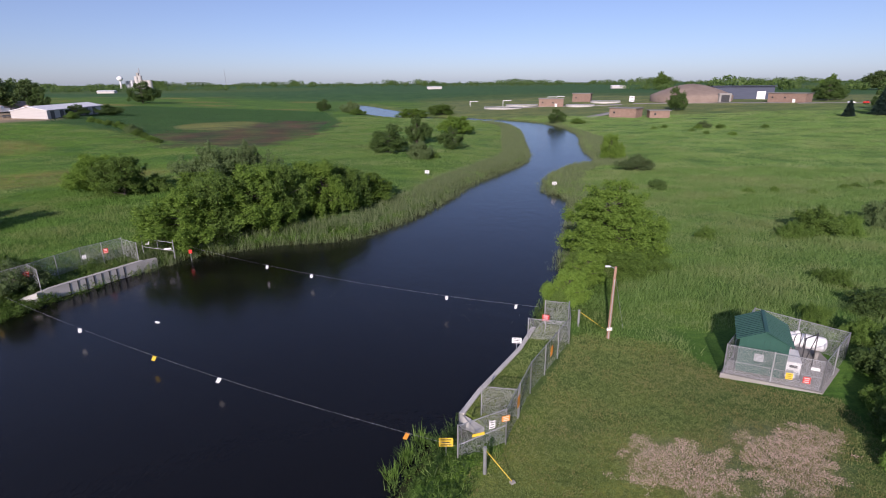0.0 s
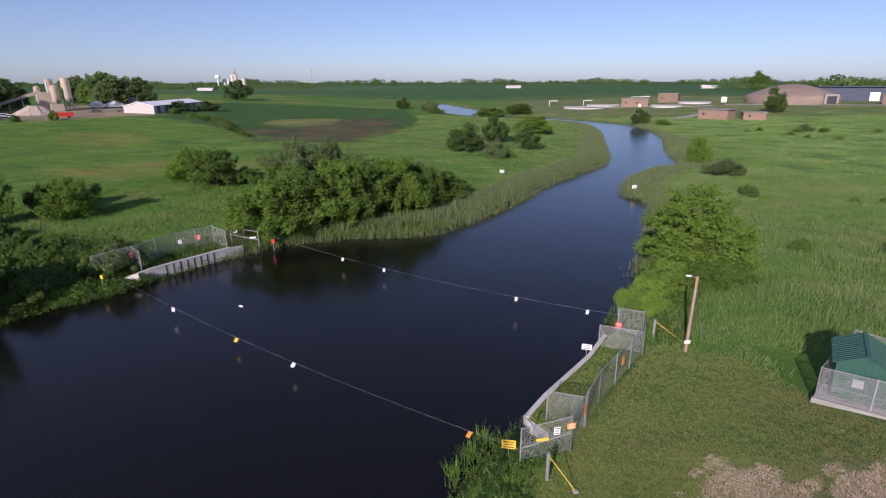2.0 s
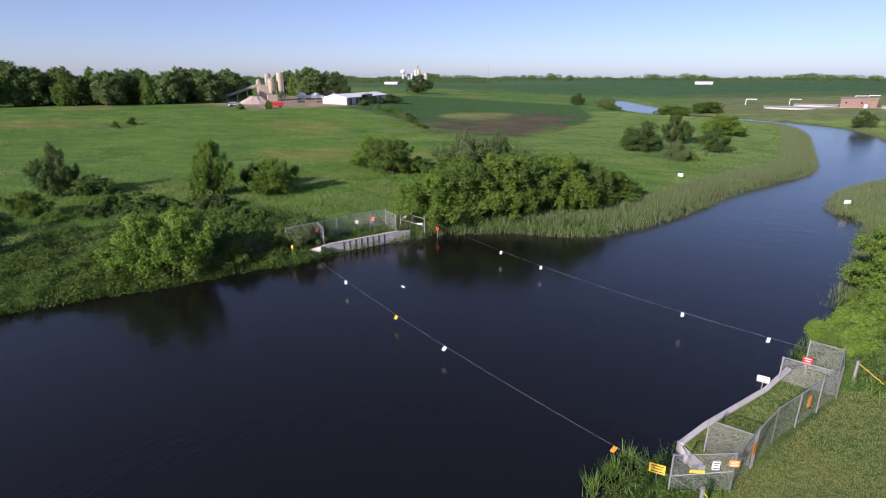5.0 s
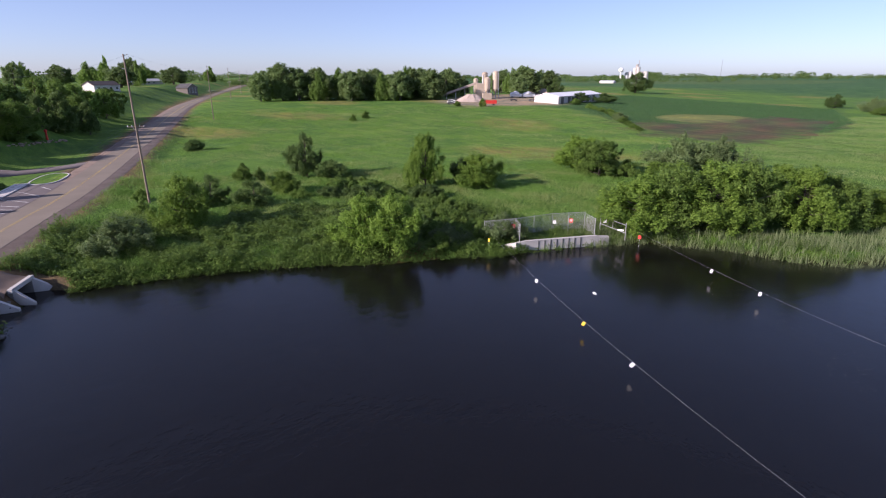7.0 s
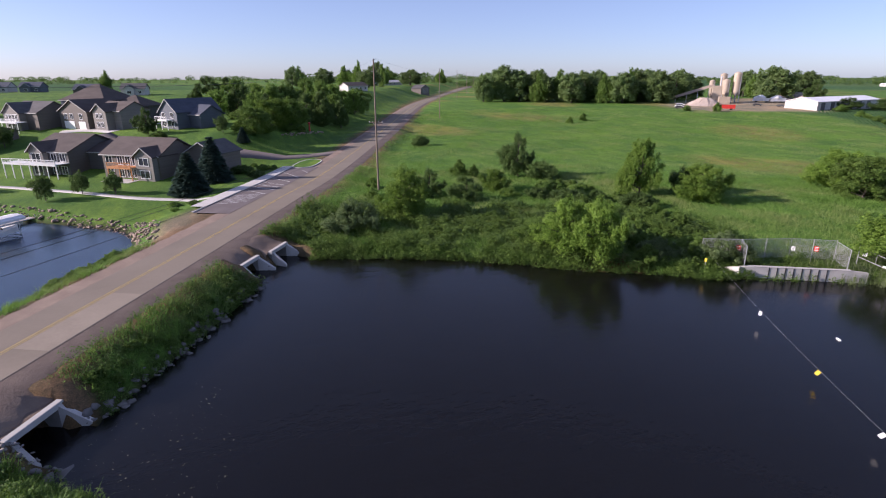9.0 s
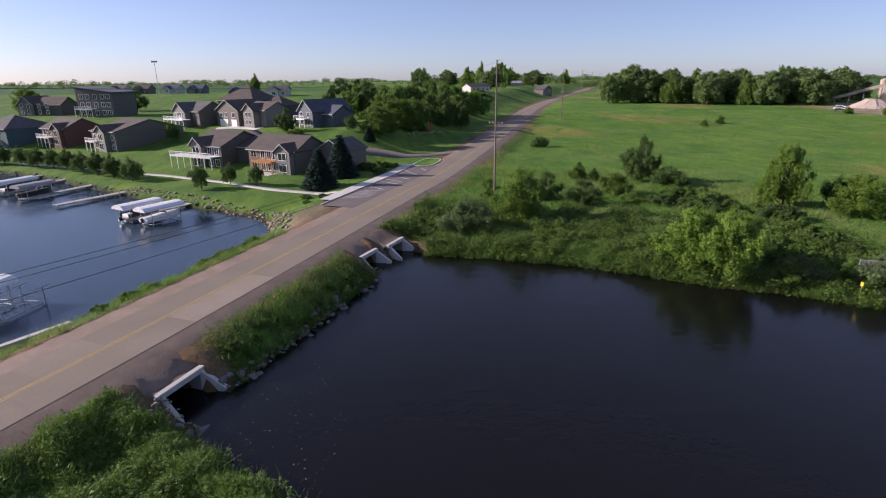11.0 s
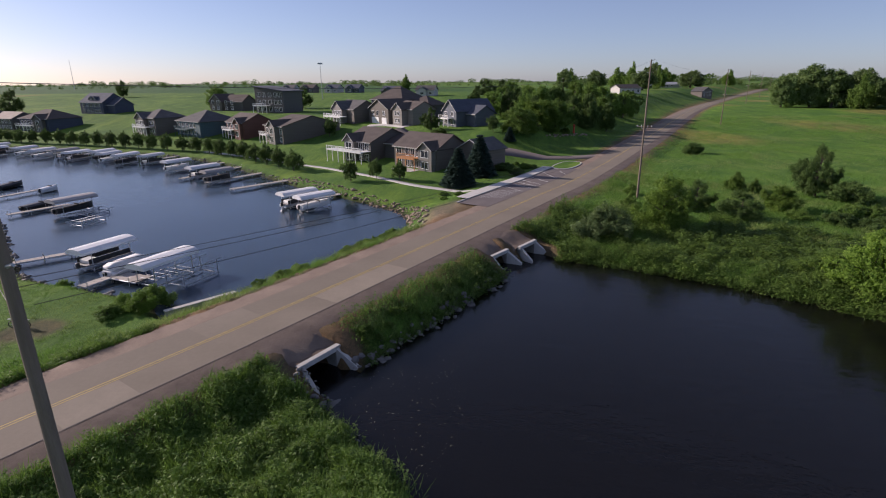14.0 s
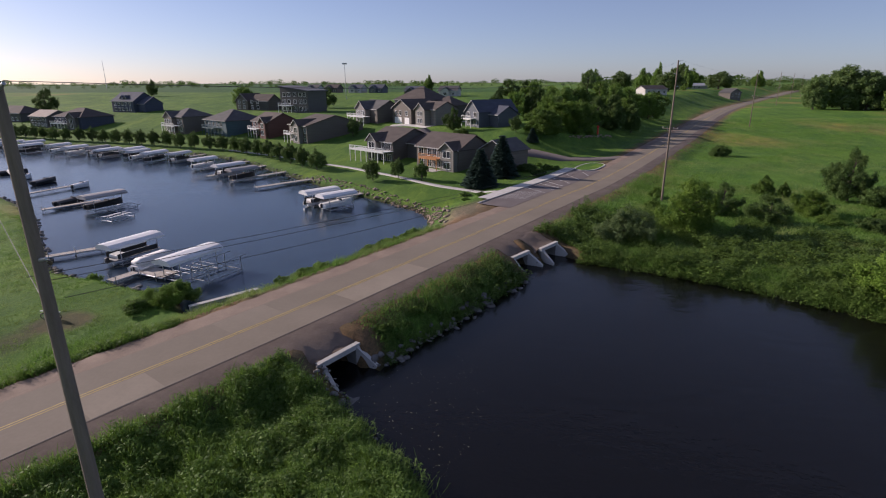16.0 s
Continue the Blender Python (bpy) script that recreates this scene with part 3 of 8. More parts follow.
def leaf_cloud(rng, lumps, n, size, fill=0.55, spray=6, tuft=5, rise=1.0):
    """Leaves as small pointed blades. Each bough carries several smaller tufts that reach out and up, and each tuft its sprays, with gaps between."""
    boughs = np.array(lumps, float)
    k = len(boughs)
    way = rng.normal(size=(k * tuft, 3)) + np.tile(np.array([0, 0, 0.45]), (k * tuft, 1))
    outward = np.repeat(boughs[:, :2], tuft, 0)
    way[:, :2] += 0.7 * outward / (np.linalg.norm(outward, axis=1)[:, None] + 0.3)
    way /= np.linalg.norm(way, axis=1)[:, None]
    parent = np.repeat(boughs, tuft, 0)
    place = parent[:, :3] + way * parent[:, 3:6] * (0.35 + 0.85 * rng.random((k * tuft, 1)))
    girth = parent[:, 3] * (0.22 + 0.34 * rng.random(k * tuft) ** 1.3)
    small = np.c_[place, girth * 0.85, girth * 0.85, girth * rise * (1.0 + 0.9 * rng.random(k * tuft))]
    core = boughs.copy()
    core[:, 3:] *= 0.7
    lumps = np.concatenate([small, core])
    weight = (lumps[:, 3] * lumps[:, 4] * lumps[:, 5]) ** 0.6
    weight[len(small):] *= 0.45
    m = max(1, n // spray)
    pick = rng.choice(len(lumps), m, p=weight / weight.sum())
    way = rng.normal(size=(m, 3))
    way /= np.linalg.norm(way, axis=1)[:, None]
    far = 1.08 - (fill + 0.2) * rng.random(m) ** 1.5
    root = lumps[pick, :3] + way * lumps[pick, 3:6] * (far * 0.9)[:, None]
    reach = way * 0.8 + rng.normal(size=(m, 3)) * 0.5 + np.array([0, 0, 0.6])
    reach /= np.linalg.norm(reach, axis=1)[:, None]
    long = size * (1.2 + 3.6 * rng.random(m) ** 2.0)
    along_ = rng.random((m, spray, 1)) ** 0.8
    c = root[:, None] + reach[:, None] * long[:, None, None] * along_ + rng.normal(size=(m, spray, 3)) * size * 1.25 * (1.15 - along_)
    c = c.reshape(-1, 3)
    n = len(c)
    low = c[:, 2] < 0.06
    c[low, 2] = 0.06 + 0.3 * rng.random(low.sum())
    normal = np.repeat(way, spray, 0) * 0.9 + rng.normal(size=(n, 3)) * 0.55 + np.array([0, 0, 0.25])
    normal /= np.linalg.norm(normal, axis=1)[:, None]
    u = np.cross(normal, rng.normal(size=(n, 3)))
    u /= np.linalg.norm(u, axis=1)[:, None] + 1e-9
    w = np.cross(normal, u)
    s = size * (0.55 + 0.9 * rng.random(n))[:, None]
    u, w = u * s, w * s * 0.72
    v = np.stack([c - u * 0.7 - w, c - u * 0.7 + w + normal * s * 0.12, c + u * 1.2], 1).reshape(-1, 3)
    return v, np.arange(3 * n).reshape(-1, 3)


def limb(verts, faces, a, b, ra, rb, sides=6):
    a, b = Vector(a), Vector(b)
    q = (b - a).to_track_quat("Z", "Y")
    base = len(verts)
    for p, r in ((a, ra), (b, rb)):
        for k in range(sides):
            ang = 2 * math.pi * k / sides
            verts.append(p + q @ Vector((r * math.cos(ang), r * math.sin(ang), 0)))
    for k in range(sides):
        j = (k + 1) % sides
        faces.append((base + k, base + j, base + sides + j, base + sides + k))


def plant(name, label, category, seed, tall, wide, stem, leaves, size, material, lumps=14, squat=0.55, group="", tip=0.45, fill=0.55, rise=1.0):
    """A woody plant: tapered stems and limbs to every lump of an uneven crown."""
    rng = np.random.default_rng(seed)
    ob = empty(name, label, category, group)
    v, f, crown = [], [], []
    r = wide / 2
    for k in range(lumps):
        ang = 2.4 * k + rng.random() * 0.9
        h = (k + 0.5) / lumps
        out = r * (0.82 * math.sin(math.pi * min(1, 0.2 + h * 0.8)) ** 0.7) * (0.35 + 0.75 * rng.random())
        if k == lumps - 1:
            out *= 0.2
        z = stem + (tall - stem) * (0.08 + 0.82 * h * (0.86 + 0.2 * rng.random()))
        lr = r * (0.20 + 0.30 * rng.random() ** 1.4) * (1.12 - tip * h)
        crown.append((out * math.cos(ang), out * math.sin(ang), z, lr, lr, lr * (squat + 0.45 * rng.random())))
    trunk = 0.022 * tall + 0.03
    limb(v, f, (0, 0, -0.3), (0.05 * r, 0, stem + 0.35 * (tall - stem)), trunk, trunk * 0.6, 8)
    limb(v, f, (0.05 * r, 0, stem + 0.35 * (tall - stem)), (0, 0.03 * r, stem + 0.8 * (tall - stem)), trunk * 0.6, trunk * 0.2, 6)
    for c in crown:
        z0 = max(0.1, min(c[2] - 0.3 * math.hypot(c[0], c[1]) - 0.3, stem + 0.7 * (tall - stem)))
        limb(v, f, (0.03 * r, 0, z0), (c[0] * 0.9, c[1] * 0.9, c[2]), trunk * 0.34, trunk * 0.1, 4)
    part("trunk", mesh_of("trunk", [tuple(p) for p in v], f, BARK), ob)
    part("crown", mesh_of("crown", *leaf_cloud(rng, crown, leaves, size, fill=fill, rise=rise), material), ob)
    return ob


def spruce(name, label, seed, tall, wide, leaves):
    rng = np.random.default_rng(seed)
    ob = empty(name, label, "conifer", "spruces by the houses")
    v, f = [], []
    limb(v, f, (0, 0, -0.2), (0, 0, tall * 0.97), 0.16, 0.02, 7)
    part("trunk", mesh_of("trunk", [tuple(p) for p in v], f, BARK), ob)
    h = rng.random(leaves) ** 1.5
    layer = (np.floor(h * 16) + 0.5) / 16
    ang = rng.random(leaves) * 2 * np.pi
    arm = np.sin(ang * 7 + layer * 40) * 0.08
    rad = wide / 2 * (1 - 0.94 * layer) * (0.30 + 0.72 * rng.random(leaves) ** 0.6 + arm)
    z = 0.12 + tall * (layer * 0.97 + 0.035 * rng.random(leaves)) - 0.28 * rad * rng.random(leaves)
    c = np.stack([rad * np.cos(ang), rad * np.sin(ang), np.maximum(z, 0.08)], 1)
    out = np.stack([np.cos(ang), np.sin(ang), -0.35 + 0.5 * rng.random(leaves)], 1)
    w = np.cross(out, rng.normal(size=(leaves, 3)) * 0.4 + np.array([0, 0, 1.0]))
    s = (0.12 + 0.14 * rng.random(leaves))[:, None]
    u, w = out * s * 1.7, w * s * 0.55
    verts = np.stack([c - u, c - w, c + u, c + w], 1).reshape(-1, 3)
    part("crown", mesh_of("crown", verts, np.arange(4 * leaves).reshape(-1, 4), NEEDLE), ob)
    return ob


KINDS = {}


def kind(key, name, label, category, seed, tall, wide, stem, leaves, size, material, **more):
    KINDS[key] = [plant(name, label, category, seed, tall, wide, stem, leaves, size, material, **more), tall, wide, False]


kind("tree", "tree", "leafy green tree with a rounded uneven crown", "tree", 3, 10, 8, 0.5, 60000, 0.092, LEAF_LIME, lumps=44, squat=0.75, tip=0.4)
kind("tree2", "tree", "broad leafy green tree with low boughs", "tree", 4, 10, 9, 0.3, 60000, 0.092, LEAF, lumps=46, squat=0.8, tip=0.35)
kind("dark", "tree", "dense dark green tree", "tree", 5, 9, 8, 0.4, 34000, 0.1, LEAF_DARK, lumps=30)
kind("lime", "shrub", "bright yellow-green bush in tall grass", "shrub", 6, 7, 7, 0.2, 48000, 0.08, LEAF_LIME, lumps=34)
kind("bush", "shrub", "spreading green bush in tall grass", "shrub", 7, 4, 8, 0.1, 36000, 0.082, LEAF, lumps=34, tip=0.25)
kind("bush2", "shrub", "rounded green bush in rough grass", "shrub", 8, 5, 6, 0.1, 36000, 0.08, LEAF, lumps=30)
kind("dbush", "shrub", "low dark green bush in rough grass", "shrub", 9, 3.5, 6, 0.1, 28000, 0.085, LEAF_DARK, lumps=28)
kind("grey", "shrub", "silvery grey-green willow bush", "shrub", 10, 4, 7, 0.1, 34000, 0.075, LEAF_GREY, lumps=30)
kind("big", "tree", "wide light green tree leaning over the water", "tree", 11, 11, 13, 0.2, 110000, 0.088, LEAF_LIME, lumps=70, tip=0.5, squat=0.22, rise=0.45)
kind("low", "shrub", "low leafy shrub among the bank weeds", "shrub", 21, 1.6, 3, 0.05, 8000, 0.065, WEED, lumps=16)
kind("low2", "shrub", "low tangled green shrub", "shrub", 22, 1.8, 2.6, 0.05, 8000, 0.065, LEAF, lumps=14, squat=0.8)
kind("low3", "shrub", "bright leafy shrub in the bank thicket", "shrub", 25, 1.9, 2.8, 0.05, 8000, 0.068, THICKET_LEAF, lumps=15)
kind("wood", "tree", "dark green tree in a dense wood", "tree", 23, 10, 9, 0.6, 16000, 0.16, LEAF_DARK, lumps=26)
kind("wood2", "tree", "green tree in a dense wood", "tree", 24, 11, 9, 0.6, 16000, 0.16, LEAF, lumps=26, squat=0.7)
kind("row", "tree", "small round-headed street tree on a lawn", "tree", 12, 4, 4, 0.9, 9000, 0.095, LEAF_DARK, lumps=26, squat=0.9, tip=0.2, rise=0.7)
kind("far", "tree", "tall poplar-like tree in a wood", "tree", 13, 14, 9, 0.8, 20000, 0.21, LEAF_FAR, lumps=34, squat=1.1)
kind("far2", "tree", "distant full green tree in a wood", "tree", 14, 12, 11, 0.6, 20000, 0.21, LEAF, lumps=34, squat=1.0)
KINDS["spruce"] = [spruce("spruce", "dark blue-green spruce on a mown lawn", 15, 8, 5, 9000), 8, 5, False]
turns = random.Random(5)


def grow(key, x, y, tall, wide, group=""):
    """Stands one plant on the ground."""
    first, h, w, used = KINDS[key]
    m = Matrix.Translation((x, y, z_at(x, y) - 0.05)) @ Matrix.Rotation(turns.random() * 6.28, 4, "Z") @ Matrix.Diagonal((wide / w, wide / w, tall / h, 1))
    if used:
        ob = copy_thing(first, m)
    else:
        ob = first
        ob.matrix_basis = m
        KINDS[key][3] = True
    if group:
        ob["group"] = group
    return ob


# the field and bank across the pond: kind, x, y, height, width
for row in [("lime", -79, 22.2, 8.0, 7.6), ("dark", -104, 55.3, 8.8, 7.5), ("dbush", -162.5, 51.4, 3.1, 5.6), ("bush2", -108, 43, 3.3, 4), ("bush2", -106, 45.6, 3.9, 3.3),
            ("bush2", -199.7, 130, 4, 4.8), ("bush2", -203, 138.7, 5, 5.4), ("dbush", -98.8, 57.9, 4, 7.8), ("lime", -78.5, 67, 9.0, 6.6), ("lime", -70.4, 73.3, 5.8, 8.2),
            ("dbush", -77, 76.5, 4.8, 8), ("tree2", -61.5, 101.6, 7.6, 11), ("tree", -69, 105, 7.6, 10.5), ("bush2", -56.5, 104, 5.2, 8), ("lime", -56.3, 37.1, 6.2, 7), ("lime", -52.8, 39.5, 6.5, 7), ("tree2", -60.5, 36, 4.6, 6), ("bush2", -49.5, 44.5, 3.0, 5),
            ("grey", -75.3, 13.1, 4.1, 7.5), ("dark", -85, 35.2, 4.2, 6.4), ("dark", -90.5, 30.3, 4.8, 7), ("lime", -92, 44, 3.6, 5.4), ("grey", -46.2, 53.6, 3, 6.5),
            ("bush", -49.4, 51, 2.2, 4.2), ("grey", -50, 46.5, 2.2, 4.5), ("dbush", -70, 60, 2.6, 6), ("dbush", -78, 52, 2.4, 7), ("bush", -86, 44, 2.6, 7), ("dbush", -67, 42, 2.4, 6),
            ("bush", -72, 34, 2.4, 6), ("bush", -69, 24, 2.2, 5), ("bush2", -96, 28, 3.6, 5), ("bush2", -101, 22, 3.0, 4.5), ("bush2", -92, 20, 2.6, 4.5)]:
    grow(*row, group="bushes on the far bank")
# thicket of low shrubs between the bank and the field
thicket = random.Random(11)
for k in range(170):
    x = thicket.uniform(-98, -50)
    y = -0.95 * (x + 52) + 44 + thicket.uniform(-14, 20) - 14 * (x < -80)
    if float(away(np.array([x]), np.array([y]), POND)[0]) > 2.5 and float(away(np.array([x]), np.array([y]), ROAD, False)[0]) > 10 and y < 62:
        h = thicket.uniform(0.8, 2.2)
        grow(thicket.choice(("low3", "low2", "low3", "low", "low3", "dbush")), x, y, h, h * thicket.uniform(1.5, 2.4), "thicket on the far bank")
# leafy scrub between the road and the water
strip_scrub = random.Random(17)
scrub_made = 0
while scrub_made < 120:
    x, y = strip_scrub.uniform(-74, 4), strip_scrub.uniform(-34, 6)
    px, py = np.array([x]), np.array([y])
    water, way = float(away(px, py, POND)[0]), float(away(px, py, ROAD, False)[0])
    if water > 0.3 and way > 8 and x * 0.43 + y * 0.9 + 36.5 > 4 and min(math.hypot(x - c[0], y - c[1]) for c in CULVERTS) > 4.6 and (x < -38 or strip_scrub.random() < 0.3):
        h = strip_scrub.uniform(0.45, 0.95)
        grow(strip_scrub.choice(("low", "low3", "low2")), x, y, h, h * strip_scrub.uniform(1.6, 2.6), "scrub on the road bank")
        scrub_made += 1
while scrub_made < 146:
    x = strip_scrub.uniform(-76, -50)
    y = -0.478 * (x + 64) - 10.3 - strip_scrub.uniform(9, 11.5)
    if float(away(np.array([x]), np.array([y]), LAKE)[0]) > 0.2:
        h = strip_scrub.uniform(0.6, 1.3)
        grow(strip_scrub.choice(("low3", "low2")), x, y, h, h * strip_scrub.uniform(1.5, 2.2), "scrub on the lake bank")
    scrub_made += 1
# the clump upstream of the wall
for row in [("tree", -36, 71.8, 10.4, 8.6), ("tree2", -32.5, 75, 12.4, 8.6), ("tree", -29, 79, 13.0, 8.8), ("tree2", -25.2, 81, 13.2, 7.4), ("tree", -20.2, 87.4, 12.0, 8), ("tree2", -18, 91.5, 10.2, 8),
            ("tree", -13.6, 99, 6.4, 7.6), ("tree", -39.8, 88.7, 9.2, 8.6), ("tree2", -31, 93.3, 9.6, 10), ("tree", -25.3, 98.5, 9, 9), ("bush2", -18.8, 105, 6.6, 7.4), ("grey", -51, 118, 6.6, 12),
            ("grey", -45, 122, 6.4, 11), ("bush2", -65.7, 106, 7.4, 11), ("dark", -15.7, 163, 8.2, 14), ("dark", -8.9, 188, 9.7, 9), ("dark", 3.2, 171.6, 7, 8), ("tree", 5.6, 222, 9.4, 10),
            ("grey", -6.4, 150.5, 4.3, 7.4), ("bush2", -2, 150, 3, 4), ("tree", -20, 372, 9, 18), ("tree2", 0, 368, 9, 16), ("dark", -89, 416, 8.4, 13), ("bush2", -58, 372, 6, 18), ("grey", -66, 400, 7, 12),
            ("dark", 61.3, 291, 7.4, 10), ("bush2", 70, 282, 4, 12), ("dark", -258, 476, 18, 26)]:
    grow(*row, group="trees along the river")
# the near bank and meadow
for row in [("big", 21.5, 63.6, 10.2, 13.6), ("bush2", 16.6, 60.2, 3.8, 5.6), ("tree2", 22, 58.6, 4.2, 6.5), ("lime", 15.8, 54.8, 3.4, 4.2), ("bush2", 11.6, 48.9, 2.8, 2.8), ("lime", 12.6, 49.6, 3.2, 4.2), ("grey", 46.7, 127, 3.2, 8), ("dbush", 43, 105, 2.2, 4.2), ("lime", 47.5, 151, 6.5, 6),
            ("bush2", 36, 70, 2.6, 4), ("bush2", 51.7, 70.6, 5.8, 10.5), ("bush", 56.5, 71.5, 4.6, 8), ("bush", 47.5, 69, 3.8, 7), ("grey", 63.6, 74.5, 3.6, 5), ("bush", 41.4, 52.6, 2.4, 7), ("bush", 49, 50.5, 3, 8), ("bush2", 25.5, 24, 4.4, 4.4), ("bush", 28.3, 29.4, 2.6, 4.6),
            ("bush", 31, 26, 4, 6), ("low3", 58, 99.5, 1.2, 2.6), ("low2", 64, 101, 1.1, 2.0), ("low3", 82, 104, 1.1, 2.6), ("low", 88, 106, 1.1, 2.4), ("low2", 78, 102, 1.1, 2.0), ("low3", 70, 99, 1.0, 1.8), ("bush2", 99.7, 244, 2.4, 5), ("bush2", 113, 240, 3.2, 6), ("grey", 117, 243, 2.8, 5), ("bush", 127, 246, 2.4, 5), ("low3", 92, 236, 1.6, 3), ("low3", 104, 226, 1.5, 3),
            ("bush2", 122, 239, 3.2, 5.5), ("bush2", 142, 239, 2.4, 5), ("low3", 105, 215, 1.6, 3), ("low2", 112, 208, 1.6, 3), ("dark", 154, 362, 14.7, 15.3), ("dark", 281, 402, 14.8, 22), ("spruce", 203, 273, 8, 6),
            ("spruce", 219, 271, 15.6, 10), ("spruce", 228, 275, 14, 10), ("dbush", 36, 36, 3, 5), ("bush2", 29.2, 30.2, 2.8, 4.4), ("dbush", 28.4, 27, 3, 4.6), ("bush2", 27, 24.2, 3.2, 4), ("dbush", 31.8, 33.4, 2.6, 4.4), ("bush2", 34, 39, 3, 4.6), ("dbush", 33, 29.5, 3.4, 5), ("bush", 33, 43, 2.6, 5), ("dbush", 40, 45, 2, 6)]:
    grow(*row, group="bushes on the near bank")
# gardens on the lake's far shore
for row in [("row", -112, -35, 4.3, 3.6), ("row", -115, -30, 3.6, 3.4), ("row", -112, -24, 3.6, 3.3), ("spruce", -108, -10.9, 7.6, 6.2), ("spruce", -118.6, -7.2, 9.0, 6.4), ("spruce", -154, -1, 4, 3.2)]:
    grow(*row, group="garden trees")
for k in range(30):
    s = k / 29
    x, y = -129 - 62 * s ** 0.8, -54 - 190 * s
    shore = float(away(np.array([x]), np.array([y]), LAKE)[0])
    grow("row", x + (6.5 - shore) * -0.9, y + (6.5 - shore) * 0.4, 4.3 + 0.6 * turns.random(), 4.5 + 0.6 * turns.random(), "row of round trees along the shore")


def wood(n, box, tall, keys, seed, group, keep=lambda x, y: True):
    rng = random.Random(seed)
    made = 0
    while made < n:
        x, y = rng.uniform(box[0], box[1]), rng.uniform(box[2], box[3])
        if keep(x, y):
            h = tall * rng.uniform(0.7, 1.1)
            grow(rng.choice(keys), x, y, h, h * rng.uniform(0.75, 1.0), group)
            made += 1


off_road = lambda x, y: float(away(np.array([x]), np.array([y]), ROAD, False)[0]) > 14
wood(26, (-262, -184, -8, 58), 11.5, ("wood", "wood2", "wood2"), 1, "wood beside the road", lambda x, y: off_road(x, y) and -0.6 * x - 136 < y < -0.6 * x - 102)
for row in [("tree2", -163.8, 1.3, 10, 10), ("wood2", -234, -9.6, 8.8, 8.7), ("wood", -294, -20.6, 7.5, 8.7), ("tree", -179, 7.7, 11.6, 10), ("tree2", -188, 14, 12, 11), ("wood", -207, 27, 13.5, 12), ("wood", -213, 35, 11.5, 10),
            ("wood2", -256, -2.6, 12, 11.6), ("wood2", -239, 6, 11, 11), ("wood2", -262, 52, 11, 13), ("bush2", -179.5, 12.4, 3.4, 7.5), ("bush2", -186, 17.5, 3, 6), ("dbush", -206, 26, 2.4, 6.6), ("low2", -128, 3.1, 1.5, 3), ("low", -134, 0.9, 0.8, 2.4), ("low2", -128.2, 5.1, 1.1, 2), ("low", -131, -1.5, 0.9, 3)]:
    grow(*row, group="wood beside the road")
